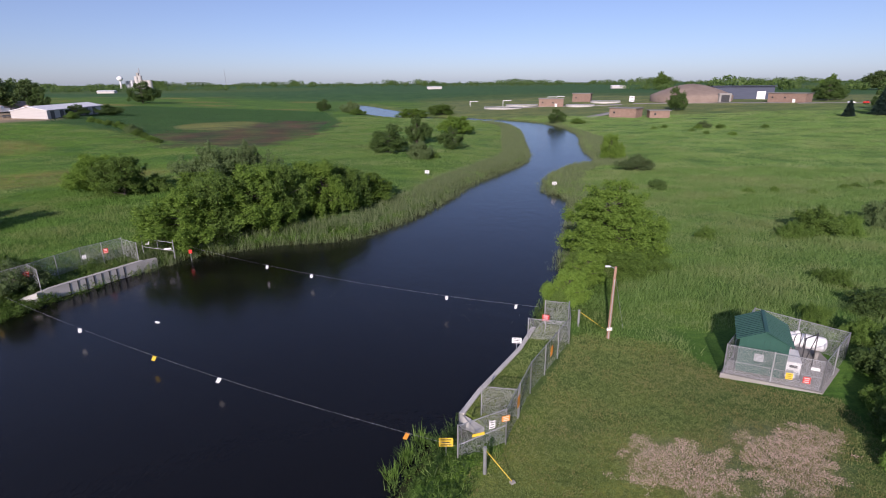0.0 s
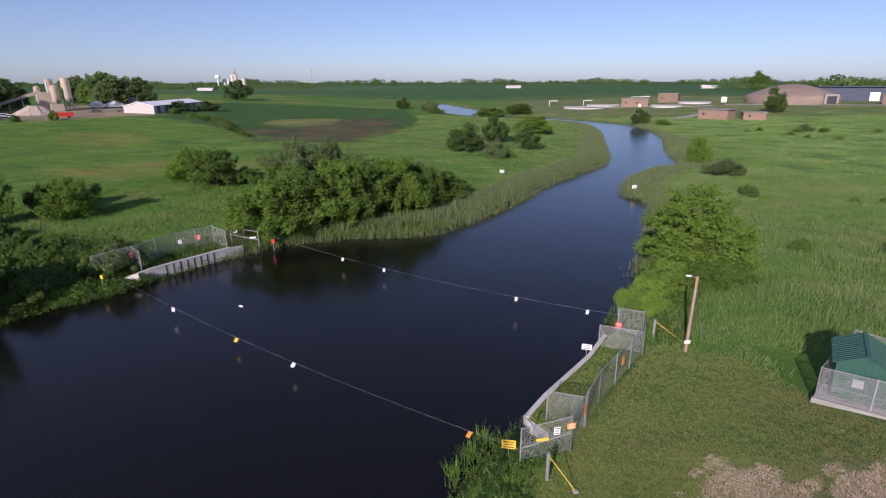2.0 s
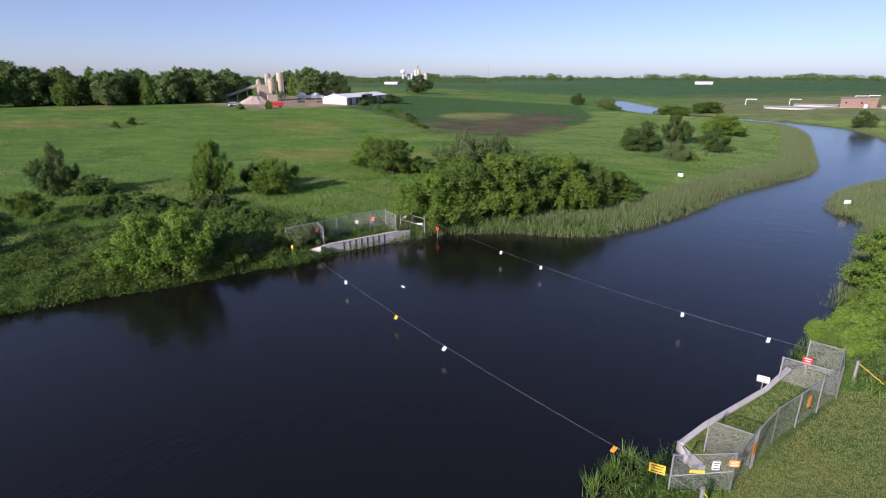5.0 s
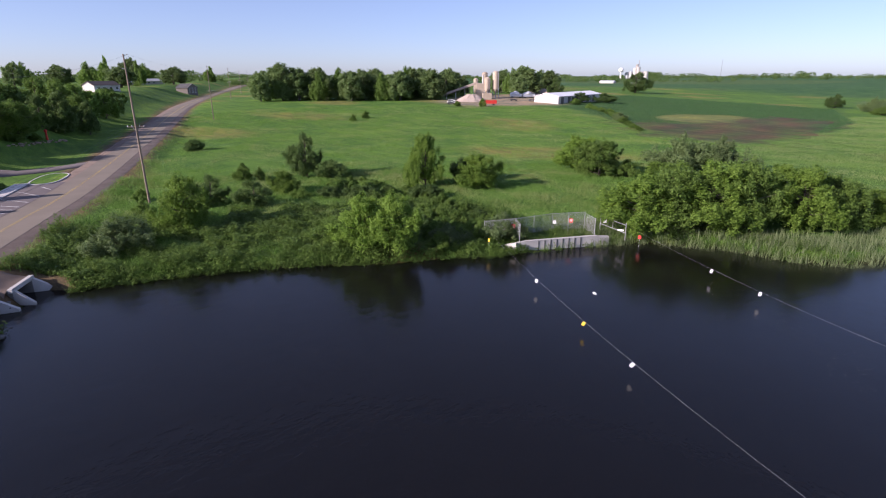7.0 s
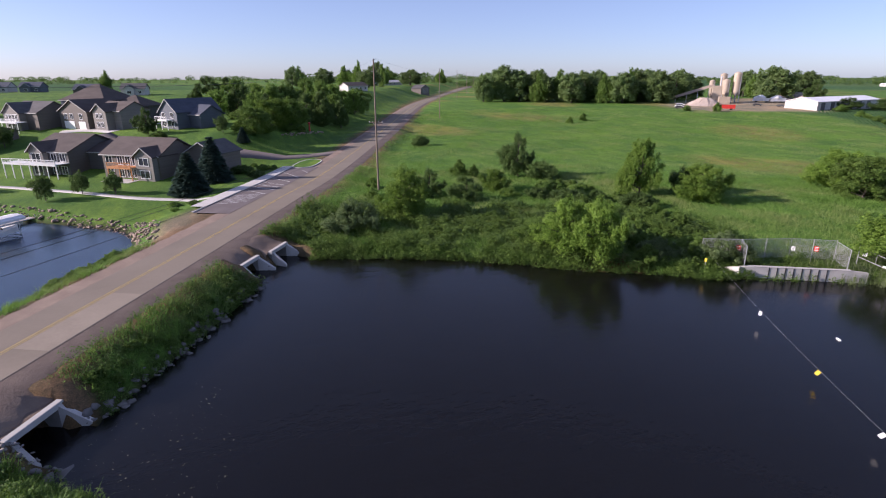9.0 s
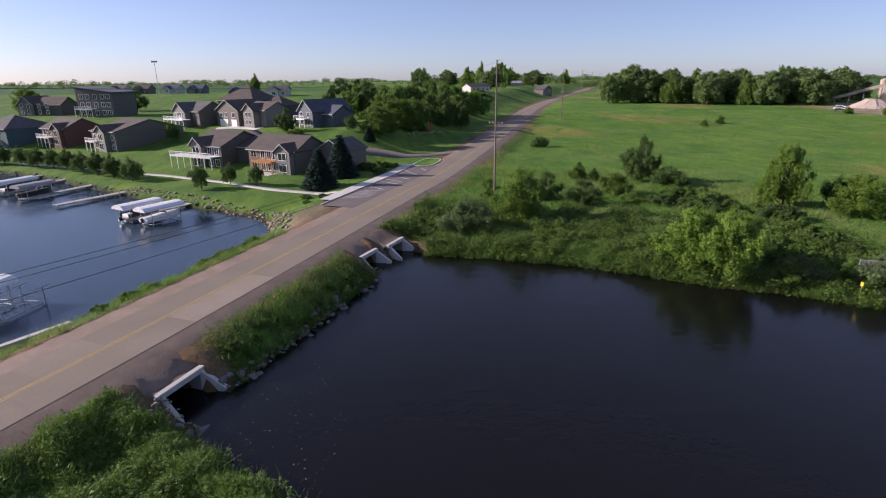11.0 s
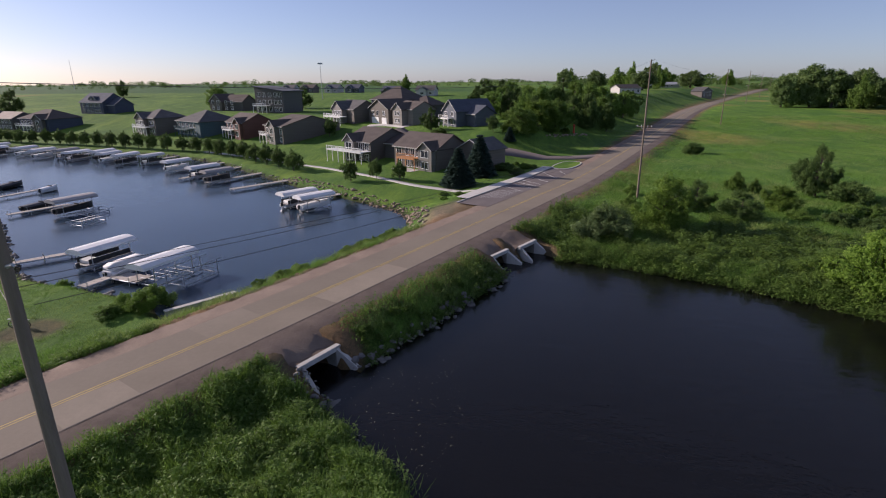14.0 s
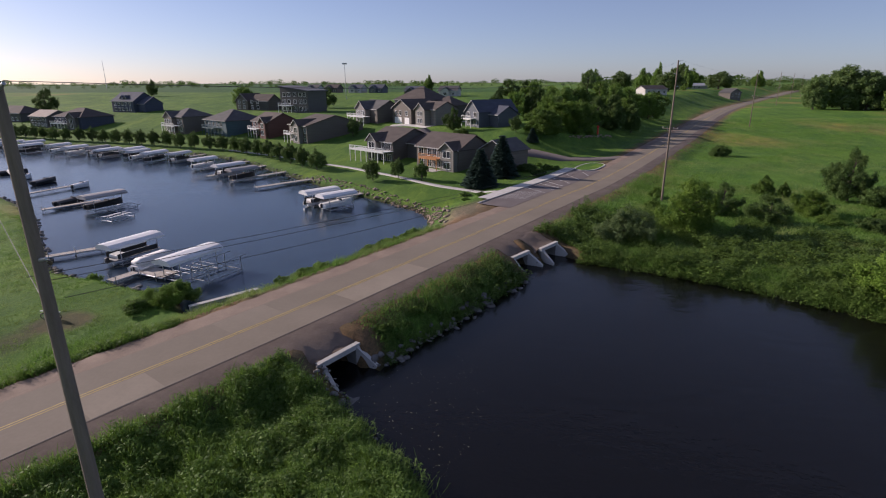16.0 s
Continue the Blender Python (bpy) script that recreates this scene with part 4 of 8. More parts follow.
# woods behind the works and beyond the road
for row in [("far", -325, 146, 22, 17), ("far", -328, 162, 23, 18), ("far", -319, 181, 20, 18), ("far2", -305, 175, 17, 16), ("far", -292, 190, 18, 17), ("far2", -281, 205, 17, 17), ("far", -274, 214, 18, 17),
            ("far", -266, 234, 19, 18), ("far2", -284, 226, 20, 18), ("far", -294, 250, 20, 19), ("far", -297, 274, 20, 20), ("far2", -318, 258, 20, 20), ("far", -281, 346, 22, 26), ("far2", -300, 352, 20, 22), ("far", -296, 394, 19, 20),
            ("far2", -315, 410, 19, 22), ("far", -330, 372, 20, 22), ("far", -312, 300, 18, 20), ("far2", -345, 215, 20, 20), ("far", -340, 190, 20, 18), ("far", -352, 168, 21, 18), ("far", -300, 205, 19, 18), ("far", -290, 238, 20, 18), ("far", -310, 222, 20, 18), ("far", -322, 170, 20, 17), ("far2", -312, 192, 18, 17), ("far", -258, 312, 13, 12), ("bush2", -203, 214, 6, 7), ("bush2", -213, 205, 4, 6),
            ("far2", -574, 56, 19, 20), ("far", -588, 83, 18, 20), ("far2", -586, 118, 25, 18), ("far", -560, 131, 24, 18), ("far2", -520, 128, 20, 16), ("far", -590, 176, 17, 24), ("far2", -790, 285, 20, 26), ("far", -456, 100, 15, 20), ("far2", -487, -96, 14, 13),
            ("far", -496, 42, 18, 13), ("dark", -333, -18, 9.7, 13), ("dark", -350, -8, 9, 12), ("far2", -692, 122, 22, 36), ("far2", -740, 190, 22, 30), ("dark", -384, -293, 12, 9), ("dark", -257, -262, 13, 12), ("tree2", -275, -156, 15, 10), ("dark", -272, -108, 10, 10),
            ("far", 612, 776, 26, 38), ("far2", 560, 800, 22, 36), ("far", 660, 720, 22, 38), ("dark", 256, 313, 13, 9), ("dark", 243, 306, 10, 8), ("dark", 300, 420, 12, 16), ("far2", 520, 1320, 34, 60), ("dark", -240, 330, 13, 12), ("dark", -196, 292, 6, 16), ("dark", -190, 312, 6, 16), ("bush2", -186, 275, 5, 10),
            ("bush2", -140, 236, 4, 8), ("bush2", -134, 229, 3, 6), ("bush2", -128, 222, 4, 7), ("grey", -124, 217, 3, 6), ("bush2", -118, 210, 3.4, 7), ("bush", -112, 204, 3, 7), ("bush2", -106, 197, 2.6, 6), ("low3", -101, 192, 1.8, 4), ("bush2", -150, 245, 3.4, 7), ("bush", -158, 252, 3, 7), ("bush2", -166, 259, 4, 8), ("dark", -172, -26, 7, 6.5), ("bush2", -163, -22, 3, 8), ("bush", -176, 2, 2.6, 9), ("bush", -168, 5, 2.4, 8), ("row", -162, -6, 4, 4),
            ("bush", -100, -13, 1.4, 4), ("bush", -96, -9.5, 1.2, 4), ("bush", -93, -12, 1.2, 3), ("bush2", -47.6, -37.0, 3.4, 5.6), ("bush", -45, -38.2, 2.4, 4.6), ("lime", -44.6, -36.4, 1.9, 3.0), ("low2", -42.6, -38.4, 1.2, 3), ("bush", -54.2, -26.2, 1.7, 3.4), ("bush", -50.8, -50.5, 1.6, 3), ("dbush", -126, -2, 2, 5), ("dbush", -119, 1, 1.8, 4), ("row", -178, -62, 5, 5), ("bush2", -186, -78, 3, 6)]:
    low = 0.8 if row[0].startswith("far") else 1.0
    slim = 0.74 if row[0].startswith("far") else 1.0
    grow(row[0], row[1], row[2], row[3] * low, row[4] * slim, group="scattered trees and woods")
    if low < 1 and -360 < row[1] < -250:  # a second rank fills the wood
        grow("far" if row[0] == "far2" else "far2", row[1] - 7, row[2] + 9, row[3] * low * turns.uniform(0.72, 0.95), row[4] * 0.6, group="scattered trees and woods")


# ---- grass, reeds and weeds ----
def tufts(name, material, label, xy, tall, blades, thick, spread, seed, lean=0.35, bent=True, level=None):
    """Many tufts of tapered blades in one mesh."""
    rng = np.random.default_rng(seed)
    n = len(xy)
    base = np.repeat(np.c_[xy, height(xy[:, 0], xy[:, 1]) if level is None else np.full(n, level)], blades, 0)
    m = n * blades
    base[:, :2] += rng.normal(size=(m, 2)) * spread
    h = np.repeat(np.broadcast_to(tall, n), blades) * (0.6 + 0.6 * rng.random(m))
    ang = rng.random(m) * 2 * np.pi
    w = np.stack([np.cos(ang), np.sin(ang), np.zeros(m)], 1) * (thick * (0.6 + 0.8 * rng.random(m)))[:, None]
    bend = rng.normal(size=(m, 2)) * (h * lean)[:, None]
    top = base + np.c_[bend, h]
    mid = base + np.c_[bend * 0.35, h * 0.55]
    base[:, 2] -= 0.1
    if not bent:
        v = np.stack([base - w, base + w, top], 1).reshape(-1, 3)
        return tagged(new(name, mesh_of(name, v, np.arange(3 * m).reshape(-1, 3), material)), label, "grass", kind="stuff")
    v = np.stack([base - w * 0.6, base + w * 0.6, mid + w, top, mid - w], 1).reshape(-1, 3)
    i = np.arange(m)[:, None] * 5
    quads = i + np.array([[0, 1, 2, 4]])
    tris = i + np.array([[4, 2, 3]])
    me = bpy.data.meshes.new(name)
    me.from_pydata(v.tolist(), [], quads.tolist() + tris.tolist())
    me.materials.append(material)
    return tagged(new(name, me), label, "grass", kind="stuff")


def herbs(name, material, label, xy, tall, leaves, size, seed):
    """Leafy weeds: broad leaves set round many short stems, in one mesh."""
    rng = np.random.default_rng(seed)
    n = len(xy)
    m = n * leaves
    h = np.repeat(tall * (0.4 + 0.9 * rng.random(n)), leaves)
    t = rng.random(m) ** 0.7
    ang = rng.random(m) * 2 * np.pi
    out = (0.12 + 0.22 * rng.random(m)) * (1.1 - 0.7 * t)
    c = np.repeat(np.c_[xy, height(xy[:, 0], xy[:, 1])], leaves, 0) + np.stack([np.cos(ang) * out, np.sin(ang) * out, 0.04 + h * t], 1)
    u = np.stack([np.cos(ang), np.sin(ang), 0.35 - 0.9 * rng.random(m)], 1)
    w = np.cross(u, np.array([0, 0, 1.0]) + 0.35 * rng.normal(size=(m, 3)))
    s = (size * (0.5 + rng.random(m)))[:, None]
    u, w = u * s, w * s * 0.5
    v = np.stack([c - u * 0.6 - w, c - u * 0.6 + w, c + u * 1.2], 1).reshape(-1, 3)
    return tagged(new(name, mesh_of(name, v, np.arange(3 * m).reshape(-1, 3), material)), label, "weeds", kind="stuff")


def scatter(n, box, seed, keep):
    rng = np.random.default_rng(seed)
    xy = np.stack([rng.uniform(box[0], box[1], n), rng.uniform(box[2], box[3], n)], 1)
    return xy[keep(xy[:, 0], xy[:, 1])]


def wild(x, y, near=0.15, past=1e9):
    pond, lake, road = away(x, y, POND), away(x, y, LAKE), away(x, y, ROAD, False)
    ok = (pond > near) & (pond < past) & (lake > near) & (road > 5.9) & (away(x, y, LAWN) > 0.2) & (away(x, y, SUBURB) > 0) & (away(x, y, SHORE_LAWN) > 0)
    ok &= ~((x < -74) & (road < 13.5) & (x * 0.43 + y * 0.9 + 36.5 < 0))
    for cx, cy, _, wide in CULVERTS:
        ok &= np.hypot(x - cx, y - cy) > wide * 0.5 + 2.4
    return ok & ~((x > 20) & (x < 31.5) & (y > 31.5) & (y < 42.5)) & ~((x > 1) & (x < 12) & (y > 28) & (y < 46))


def lawn_bits(x, y):
    return (away(x, y, LAWN) < 0.3) & (away(x, y, POND) > 0.3)


def straw_bits(x, y):
    near = np.minimum(away(x, y, PATCHES[0]), away(x, y, PATCHES[1]))
    holes = np.sin(x * 2.1 + 2 * np.sin(y * 1.3)) * np.sin(y * 1.9 + 1.5 * np.sin(x * 0.9))
    return near + 1.1 * holes + 0.35 * np.sin(x * 7 + y * 3) * np.sin(y * 6 - x * 2) < -0.25


STRAW = leafy("dead_straw", (0.40, 0.28, 0.22), (0.76, 0.60, 0.51), 0.1)
DRY = leafy("dry_grass", (0.20, 0.18, 0.06), (0.34, 0.30, 0.12), 0.3)
SHORT = leafy("mown_blade", (0.145, 0.210, 0.056), (0.28, 0.35, 0.115), 0.3, ((0.18, 0.205, 0.07), (0.33, 0.345, 0.14)))


def lush(xy, low=0.45, high=1.5, scale=1.0):
    """Growth in waves: clumps of tall stems with lower ground between them."""
    x, y = xy[:, 0] * scale, xy[:, 1] * scale
    a = np.sin(x * 0.9 + 1.8 * np.sin(y * 0.5)) * np.sin(y * 1.1 + 1.5 * np.sin(x * 0.4))
    b = np.sin(x * 2.3 + 2 * np.sin(y * 1.1 + 1)) * np.sin(y * 2.0 + 2 * np.sin(x * 0.8))
    return low + (high - low) * np.clip(0.5 + 0.45 * a + 0.3 * b, 0, 1)


def verge(x, y):
    road = away(x, y, ROAD, False)
    return (road > 6.1) & (road < 11.5 + 1.2 * np.sin(x * 0.5)) & (x * 0.43 + y * 0.9 + 36.5 < 4) & (x > -74) & (x < 14) & (away(x, y, LAKE) > 0.1)


def shore_lawn(x, y):
    return (away(x, y, SHORE_LAWN) < 0.5) & (away(x, y, LAKE) > 0.6) & (np.hypot(x + 38.9, y + 42.9) > 2.6) & (away(x, y, ROAD, False) > 9)


q = scatter(60000, (-135, -34, -20, 125), 1, lambda x, y: wild(x, y, 0.4, 60))
tufts("tall_grass", BLADE, "tall green meadow grass", q, 0.58 * lush(q, 0.25, 1.5, 0.35), 7, 0.03, 0.4, 1, 0.6, False)
q = scatter(60000, (5, 100, 36, 130), 2, lambda x, y: wild(x, y, 0.6))
tufts("meadow_grass", LIT_MEADOW_BLADE, "rough green meadow grass", q, 0.6 * lush(q, 0.3, 1.5, 0.35), 7, 0.03, 0.38, 2, 0.55, False)
q = scatter(80000, (-85, 45, -45, 80), 3, lambda x, y: wild(x, y, -0.4, 7))
herbs("bank_weeds", WEED, "dense leafy weeds on the pond bank", q, 0.8 * lush(q), 20, 0.08, 3)
q = scatter(70000, (-104, -42, -4, 62), 12, lambda x, y: wild(x, y, -0.3, 24) & (np.sin(x * 0.35 + 2 * np.sin(y * 0.2)) * np.sin(y * 0.4) > -0.55))
herbs("thicket_weeds", THICKET_LEAF, "tangle of leafy weeds and brambles", q, 0.9 * lush(q, 0.3, 1.7), 9, 0.13, 12)
q = scatter(26000, (-85, 45, -45, 80), 13, lambda x, y: wild(x, y, -0.35, 8))
tufts("bank_grass", BLADE, "long grass among the bank weeds", q, 0.8 * lush(q), 8, 0.026, 0.25, 13, 0.5, False)
q = scatter(34000, (-38, 12, -42, -2), 5, lambda x, y: wild(x, y, 0.3, 30))
herbs("roadside_weeds", WEED, "leafy weeds between the road and the pond", q, 0.6 * lush(q, 0.2, 1.7), 10, 0.085, 5)
q = scatter(60000, (-38, 12, -42, -2), 15, lambda x, y: wild(x, y, 0.3, 30))
tufts("roadside_grass", BANK_BLADE, "long grass between the road and the pond", q, 0.65 * lush(q, 0.2, 1.6), 6, 0.034, 0.2, 15, 0.5, False)
q = scatter(80000, (-50, 62, 60, 300), 4, lambda x, y: (wild(x, y, -2.2, 8) & (y > 62)) | ((away(x, y, POND) > -2.2) & (away(x, y, POND) < 0.5) & (y > 66)))
tufts("reeds", REED, "pale reeds standing along the river", q, 1.2 * lush(q, 0.75, 1.2), 8, 0.034, 0.3, 4, 0.25, False)
q = scatter(16000, (-76, 14, -56, -14), 16, verge)
tufts("verge_grass", BLADE, "long grass along the lake side of the road", q, 0.6 * lush(q), 10, 0.024, 0.25, 16, 0.5, False)
herbs("verge_weeds", WEED, "leafy weeds along the lake side of the road", q[::2], 0.6, 10, 0.06, 17)
q = scatter(60000, (-84, 4, -112, -34), 18, shore_lawn)
tufts("shore_grass", BLADE, "mown lawn on the lake shore", q, 0.13 * lush(q, 0.6, 1.6, 0.6), 6, 0.03, 0.16, 18, 0.8, False)
tufts("mown_grass", SHORT, "mown grass inside and beside the fence", scatter(36000, (0, 30, 14, 46), 6, lawn_bits), 0.1, 6, 0.036, 0.09, 6, 0.8, False)
tufts("dry_tufts", DRY, "yellowed tufts in the mown grass", scatter(11000, (0, 30, 14, 46), 7, lambda x, y: lawn_bits(x, y) & (np.sin(x * 0.9 + 2 * np.sin(y * 0.6)) + np.sin(y * 1.1 + x) > -0.2)), 0.1, 6, 0.036, 0.1, 7, 0.8, False)
tufts("dead_straw", STRAW, "pale dead straw in bare patches", scatter(24000, (8, 26, 20, 30), 8, straw_bits), 0.07, 5, 0.045, 0.1, 8, 1.4, False)


def field(x, y, near, past):
    d = np.hypot(x, y)
    return wild(x, y, 1.0) & (d > near) & (d < past) & (away(x, y, CROP) > 2) & (away(x, y, SOIL) > 0) & (away(x, y, YARD) > 0)


q = scatter(90000, (-265, -58, 15, 250), 41, lambda x, y: field(x, y, 75, 300))
tufts("field_grass", BLADE, "hay field of rough grass", q, 0.42 * lush(q, 0.15, 1.5, 0.22), 5, 0.04, 0.7, 41, 0.8, False)
tufts("riverside_grass", LIT_MEADOW_BLADE, "rough grass on the river meadows", (q := scatter(80000, (-70, 75, 95, 340), 42, lambda x, y: field(x, y, 95, 340))), 0.45 * lush(q, 0.15, 1.5, 0.2), 5, 0.045, 0.7, 42, 0.8, False)
tufts("far_meadow_grass", LIT_MEADOW_BLADE, "rough meadow grass over the near bank", (q := scatter(90000, (40, 230, 90, 330), 43, lambda x, y: field(x, y, 110, 380))), 0.42 * lush(q, 0.15, 1.5, 0.2), 5, 0.05, 0.7, 43, 0.8, False)
rows = np.random.default_rng(46).uniform(size=(60000, 2)) * (200, 260) + (-245, 190)
along_row = np.round((rows[:, 0] * 0.78 + rows[:, 1] * 0.62) / 1.5) * 1.5 - (rows[:, 0] * 0.78 + rows[:, 1] * 0.62)
rows = rows + along_row[:, None] * np.array([0.78, 0.62])
rows = rows[(away(rows[:, 0], rows[:, 1], CROP) < 0) & (away(rows[:, 0], rows[:, 1], SOIL) > -1) & (np.hypot(rows[:, 0] + 105, (rows[:, 1] - 262) * 0.6) > 19)]
CROP_LEAF = leafy("crop_leaf", (0.040, 0.105, 0.036), (0.085, 0.190, 0.065), 0.35)
tufts("crop_rows", CROP_LEAF, "rows of young green crop", rows, 0.45, 4, 0.09, 0.15, 47, 0.6, False)
tufts("reed_clump", BANK_BLADE, "reeds standing in shallow water", np.concatenate([c + np.random.default_rng(5).normal(size=(n, 2)) * r for c, n, r in (((-2.3, 28.0), 24, 0.3), ((-3.1, 26.4), 22, 0.3), ((-1.4, 29.6), 16, 0.3))]), 1.25, 5, 0.025, 0.15, 44, 0.3)


def pondweed(xy, seed):
    """Scraps of weed and foam lying on the water."""
    rng = np.random.default_rng(seed)
    n = len(xy)
    ang = rng.random(n) * 6.28
    s = 0.02 + 0.07 * rng.random(n) ** 3
    u = np.stack([np.cos(ang) * s, np.sin(ang) * s, np.zeros(n)], 1)
    w = np.stack([-np.sin(ang) * s * 0.5, np.cos(ang) * s * 0.5, np.zeros(n)], 1)
    c = np.c_[xy, np.full(n, 0.012) + 0.004 * rng.random(n)]
    v = np.stack([c - u, c - w, c + u, c + w], 1).reshape(-1, 3)
    SCUM = leafy("water_scum", (0.09, 0.095, 0.045), (0.24, 0.23, 0.16), 0.1)
    tagged(new("pondweed", mesh_of("pondweed", v, np.arange(4 * n).reshape(-1, 4), SCUM)), "scraps of weed and foam on the water", "pondweed", kind="stuff")


def drift(x, y):
    pond = away(x, y, POND)
    band = np.abs(x * 0.44 + y * 0.9 - 44.5 - 2.5 * np.sin(x * 0.3)) < 2.2 + 1.2 * np.sin(x * 0.9)
    shore_ = (np.abs(pond + 4 + 2 * np.sin(x * 0.35)) < 2.5) & (y > 52) & (x < -18)
    mouth = np.hypot(x + 33, y + 9) < 7 + 2 * np.sin(y)
    return (pond < -0.6) & (band | shore_ | mouth)


pondweed(scatter(26000, (-50, 8, -14, 78), 45, drift)[:900], 45)

# ---- the water's edge: walls, fences, cables ----
def left_wall():
    w = empty("retaining_wall", "pale concrete retaining wall with dark vertical slots", "wall")
    a, b = Vector((-43.0, 52.5, 0)), Vector((-36.5, 64.4, 0))
    u = (b - a).normalized()
    n = Vector((-u.y, u.x, 0))
    turn = math.atan2(u.y, u.x)
    length = (b - a).length
    bm = bmesh.new()
    prism(bm, [(0, -1.4), (length, -1.4), (length, 1.25), (length - 2.5, 1.45), (1.2, 1.5), (0, 1.35)], 0, 0.45)
    ob = made("wall", bm, CONCRETE, w)
    ob.matrix_local = Matrix.Translation(a) @ Matrix.Rotation(turn, 4, "Z")
    # thin dark strips, nearly flush with the wall, mark the slots
    for k in range(8):
        s = 3.1 + k * 0.88
        boxed("slot_post", a + u * s - n * 0.02 + Vector((0, 0, 0.2)), (0.13, 0.05, 2.5), DARK_STEEL, w, "thin dark strip set upright on the wall", 0.015, turn)
    bm = bmesh.new()
    prism(bm, [(0, -1.2), (3.4, -1.2), (3.4, 0.5), (0, 1.45)], 0, 0.4)
    ob = made("wing_wall", bm, CONCRETE, w)
    ob.matrix_local = Matrix.Translation(a) @ Matrix.Rotation(math.atan2(-1.0, -2.6), 4, "Z")
    boxed("cap", a + u * (length / 2) + n * 0.22 + Vector((0, 0, 1.47)), (length - 3.6, 0.5, 0.06), CONCRETE, w, "", 0.01, turn)


left_wall()
G = 1.55
f = empty("chain_link_fence", "galvanised chain-link fence behind the concrete wall", "fence")
fence_run(f, [(-47.8, 51.3, 1.2), (-45.0, 54.4, G), (-43.2, 60.3, G), (-40.6, 64.4, G)], 2.4, 2.9)
fence_run(f, [(-45.0, 54.4, G), (-43.0, 53.0, 1.4)], 2.4)
fence_run(f, [(-40.6, 64.4, G), (-38.0, 63.0, 1.4)], 2.3)
board("sign", (-45.1, 54.1, 2.9), 0.6, 0.5, 0.6, RED_PAINT, f, "red warning plate", WHITE_PAINT)
board("sign", (-42.6, 60.0, 2.9), 0.6, 0.4, 0.5, WHITE_PAINT, f, "white notice plate", BLACK_PAINT)
board("sign", (-41.5, 62.4, 2.9), 0.6, 0.5, 0.6, RED_PAINT, f, "red warning plate", WHITE_PAINT)
g = empty("metal_gate", "open galvanised pipe gate with white plates", "gate")
for z in (0.75, 1.85):
    barred("rail", (-39.0, 66.0, G + z), (-34.6, 65.2, G + z - 0.35), 0.035, GALVANISED, g)
for p in ((-39.0, 66.0, 0.0), (-34.6, 65.2, -0.35)):
    barred("post", (p[0], p[1], G - 0.6), (p[0], p[1], G + 2.2 + p[2]), 0.06, GALVANISED, g)
barred("brace", (-36.8, 65.6, G + 0.55), (-36.8, 65.6, G + 1.68), 0.03, GALVANISED, g)
board("plate", (-38.2, 65.8, G + 1.3), 0.3, 0.45, 0.5, WHITE_PAINT, g, "white notice plate", BLACK_PAINT)
board("plate", (-35.4, 65.3, G + 0.65), 0.3, 0.8, 0.22, WHITE_PAINT, g, "narrow white plate")


def sign_post(x, y, tall, w, h, paint, label, turn, ink=BLACK_PAINT, z=None):
    s = empty("sign_post", label, "sign", at=(x, y, z_at(x, y) if z is None else z), turn=turn)
    barred("post", (0, 0.03, -0.4), (0, 0.03, tall), 0.03, GALVANISED, s)
    board("plate", (0, -0.02, tall - h / 2), 0, w, h, paint, s, "", ink)
    return s


sign_post(-33.0, 64.6, 1.5, 0.8, 0.8, RED_PAINT, "red warning sign on a post at the bank", 0.45, WHITE_PAINT)
sign_post(-3.6, 124, 1.5, 1.0, 0.7, WHITE_PAINT, "small white sign standing in riverside grass", 0.0)
sign_post(23.6, 111, 1.4, 0.9, 0.7, WHITE_PAINT, "small white sign on a grassy point", -0.2)
sign_post(0.1, 26.9, 1.3, 0.85, 0.6, YELLOW_PAINT, "yellow warning sign on a post at the bank", 0.0, BLACK_PAINT, 0.9)
sign_post(9.2, 43.7, 1.8, 0.62, 0.62, RED_PAINT, "red warning sign inside the fenced corner", -0.2, WHITE_PAINT)
sign_post(6.2, 40.6, 0.9, 0.8, 0.5, WHITE_PAINT, "white sign on the wall's edge", -0.15, BLACK_PAINT, 0.9)


def right_wall():
    w = empty("retaining_wall", "long pale concrete wall along the water with a flared end", "wall")
    line = [Vector((8.2, 44.0, 0)), Vector((6.4, 40.0, 0)), Vector((2.6, 33.7, 0)), Vector((1.2, 30.9, 0))]
    for a, b in zip(line, line[1:]):
        u = (b - a).normalized()
        ob_turn = math.atan2(u.y, u.x)
        length = (b - a).length
        bm = bmesh.new()
        prism(bm, [(0, -1.4), (length, -1.4), (length, 1.1), (0, 1.1)], -0.16, 0.16)
        ob = made("wall", bm, CONCRETE, w)
        ob.matrix_local = Matrix.Translation(a) @ Matrix.Rotation(ob_turn, 4, "Z")
        boxed("cap", (a + b) / 2 + Vector((0, 0, 1.13)), (length, 0.36, 0.07), CONCRETE, w, "", 0.01, ob_turn)
    bm = bmesh.new()
    shape(bm, [(1.0, 31.2, -1.2), (1.3, 30.6, -1.2), (2.4, 29.0, -1.2), (2.9, 29.6, -1.2), (1.0, 31.2, 1.05), (1.3, 30.6, 1.1), (2.4, 28.9, 0.7), (2.9, 29.6, 0.75)],
          [(0, 1, 5, 4), (1, 2, 6, 5), (2, 3, 7, 6), (3, 0, 4, 7), (4, 5, 6, 7), (3, 2, 1, 0)])
    made("wing_wall", bm, CONCRETE, w)


right_wall()


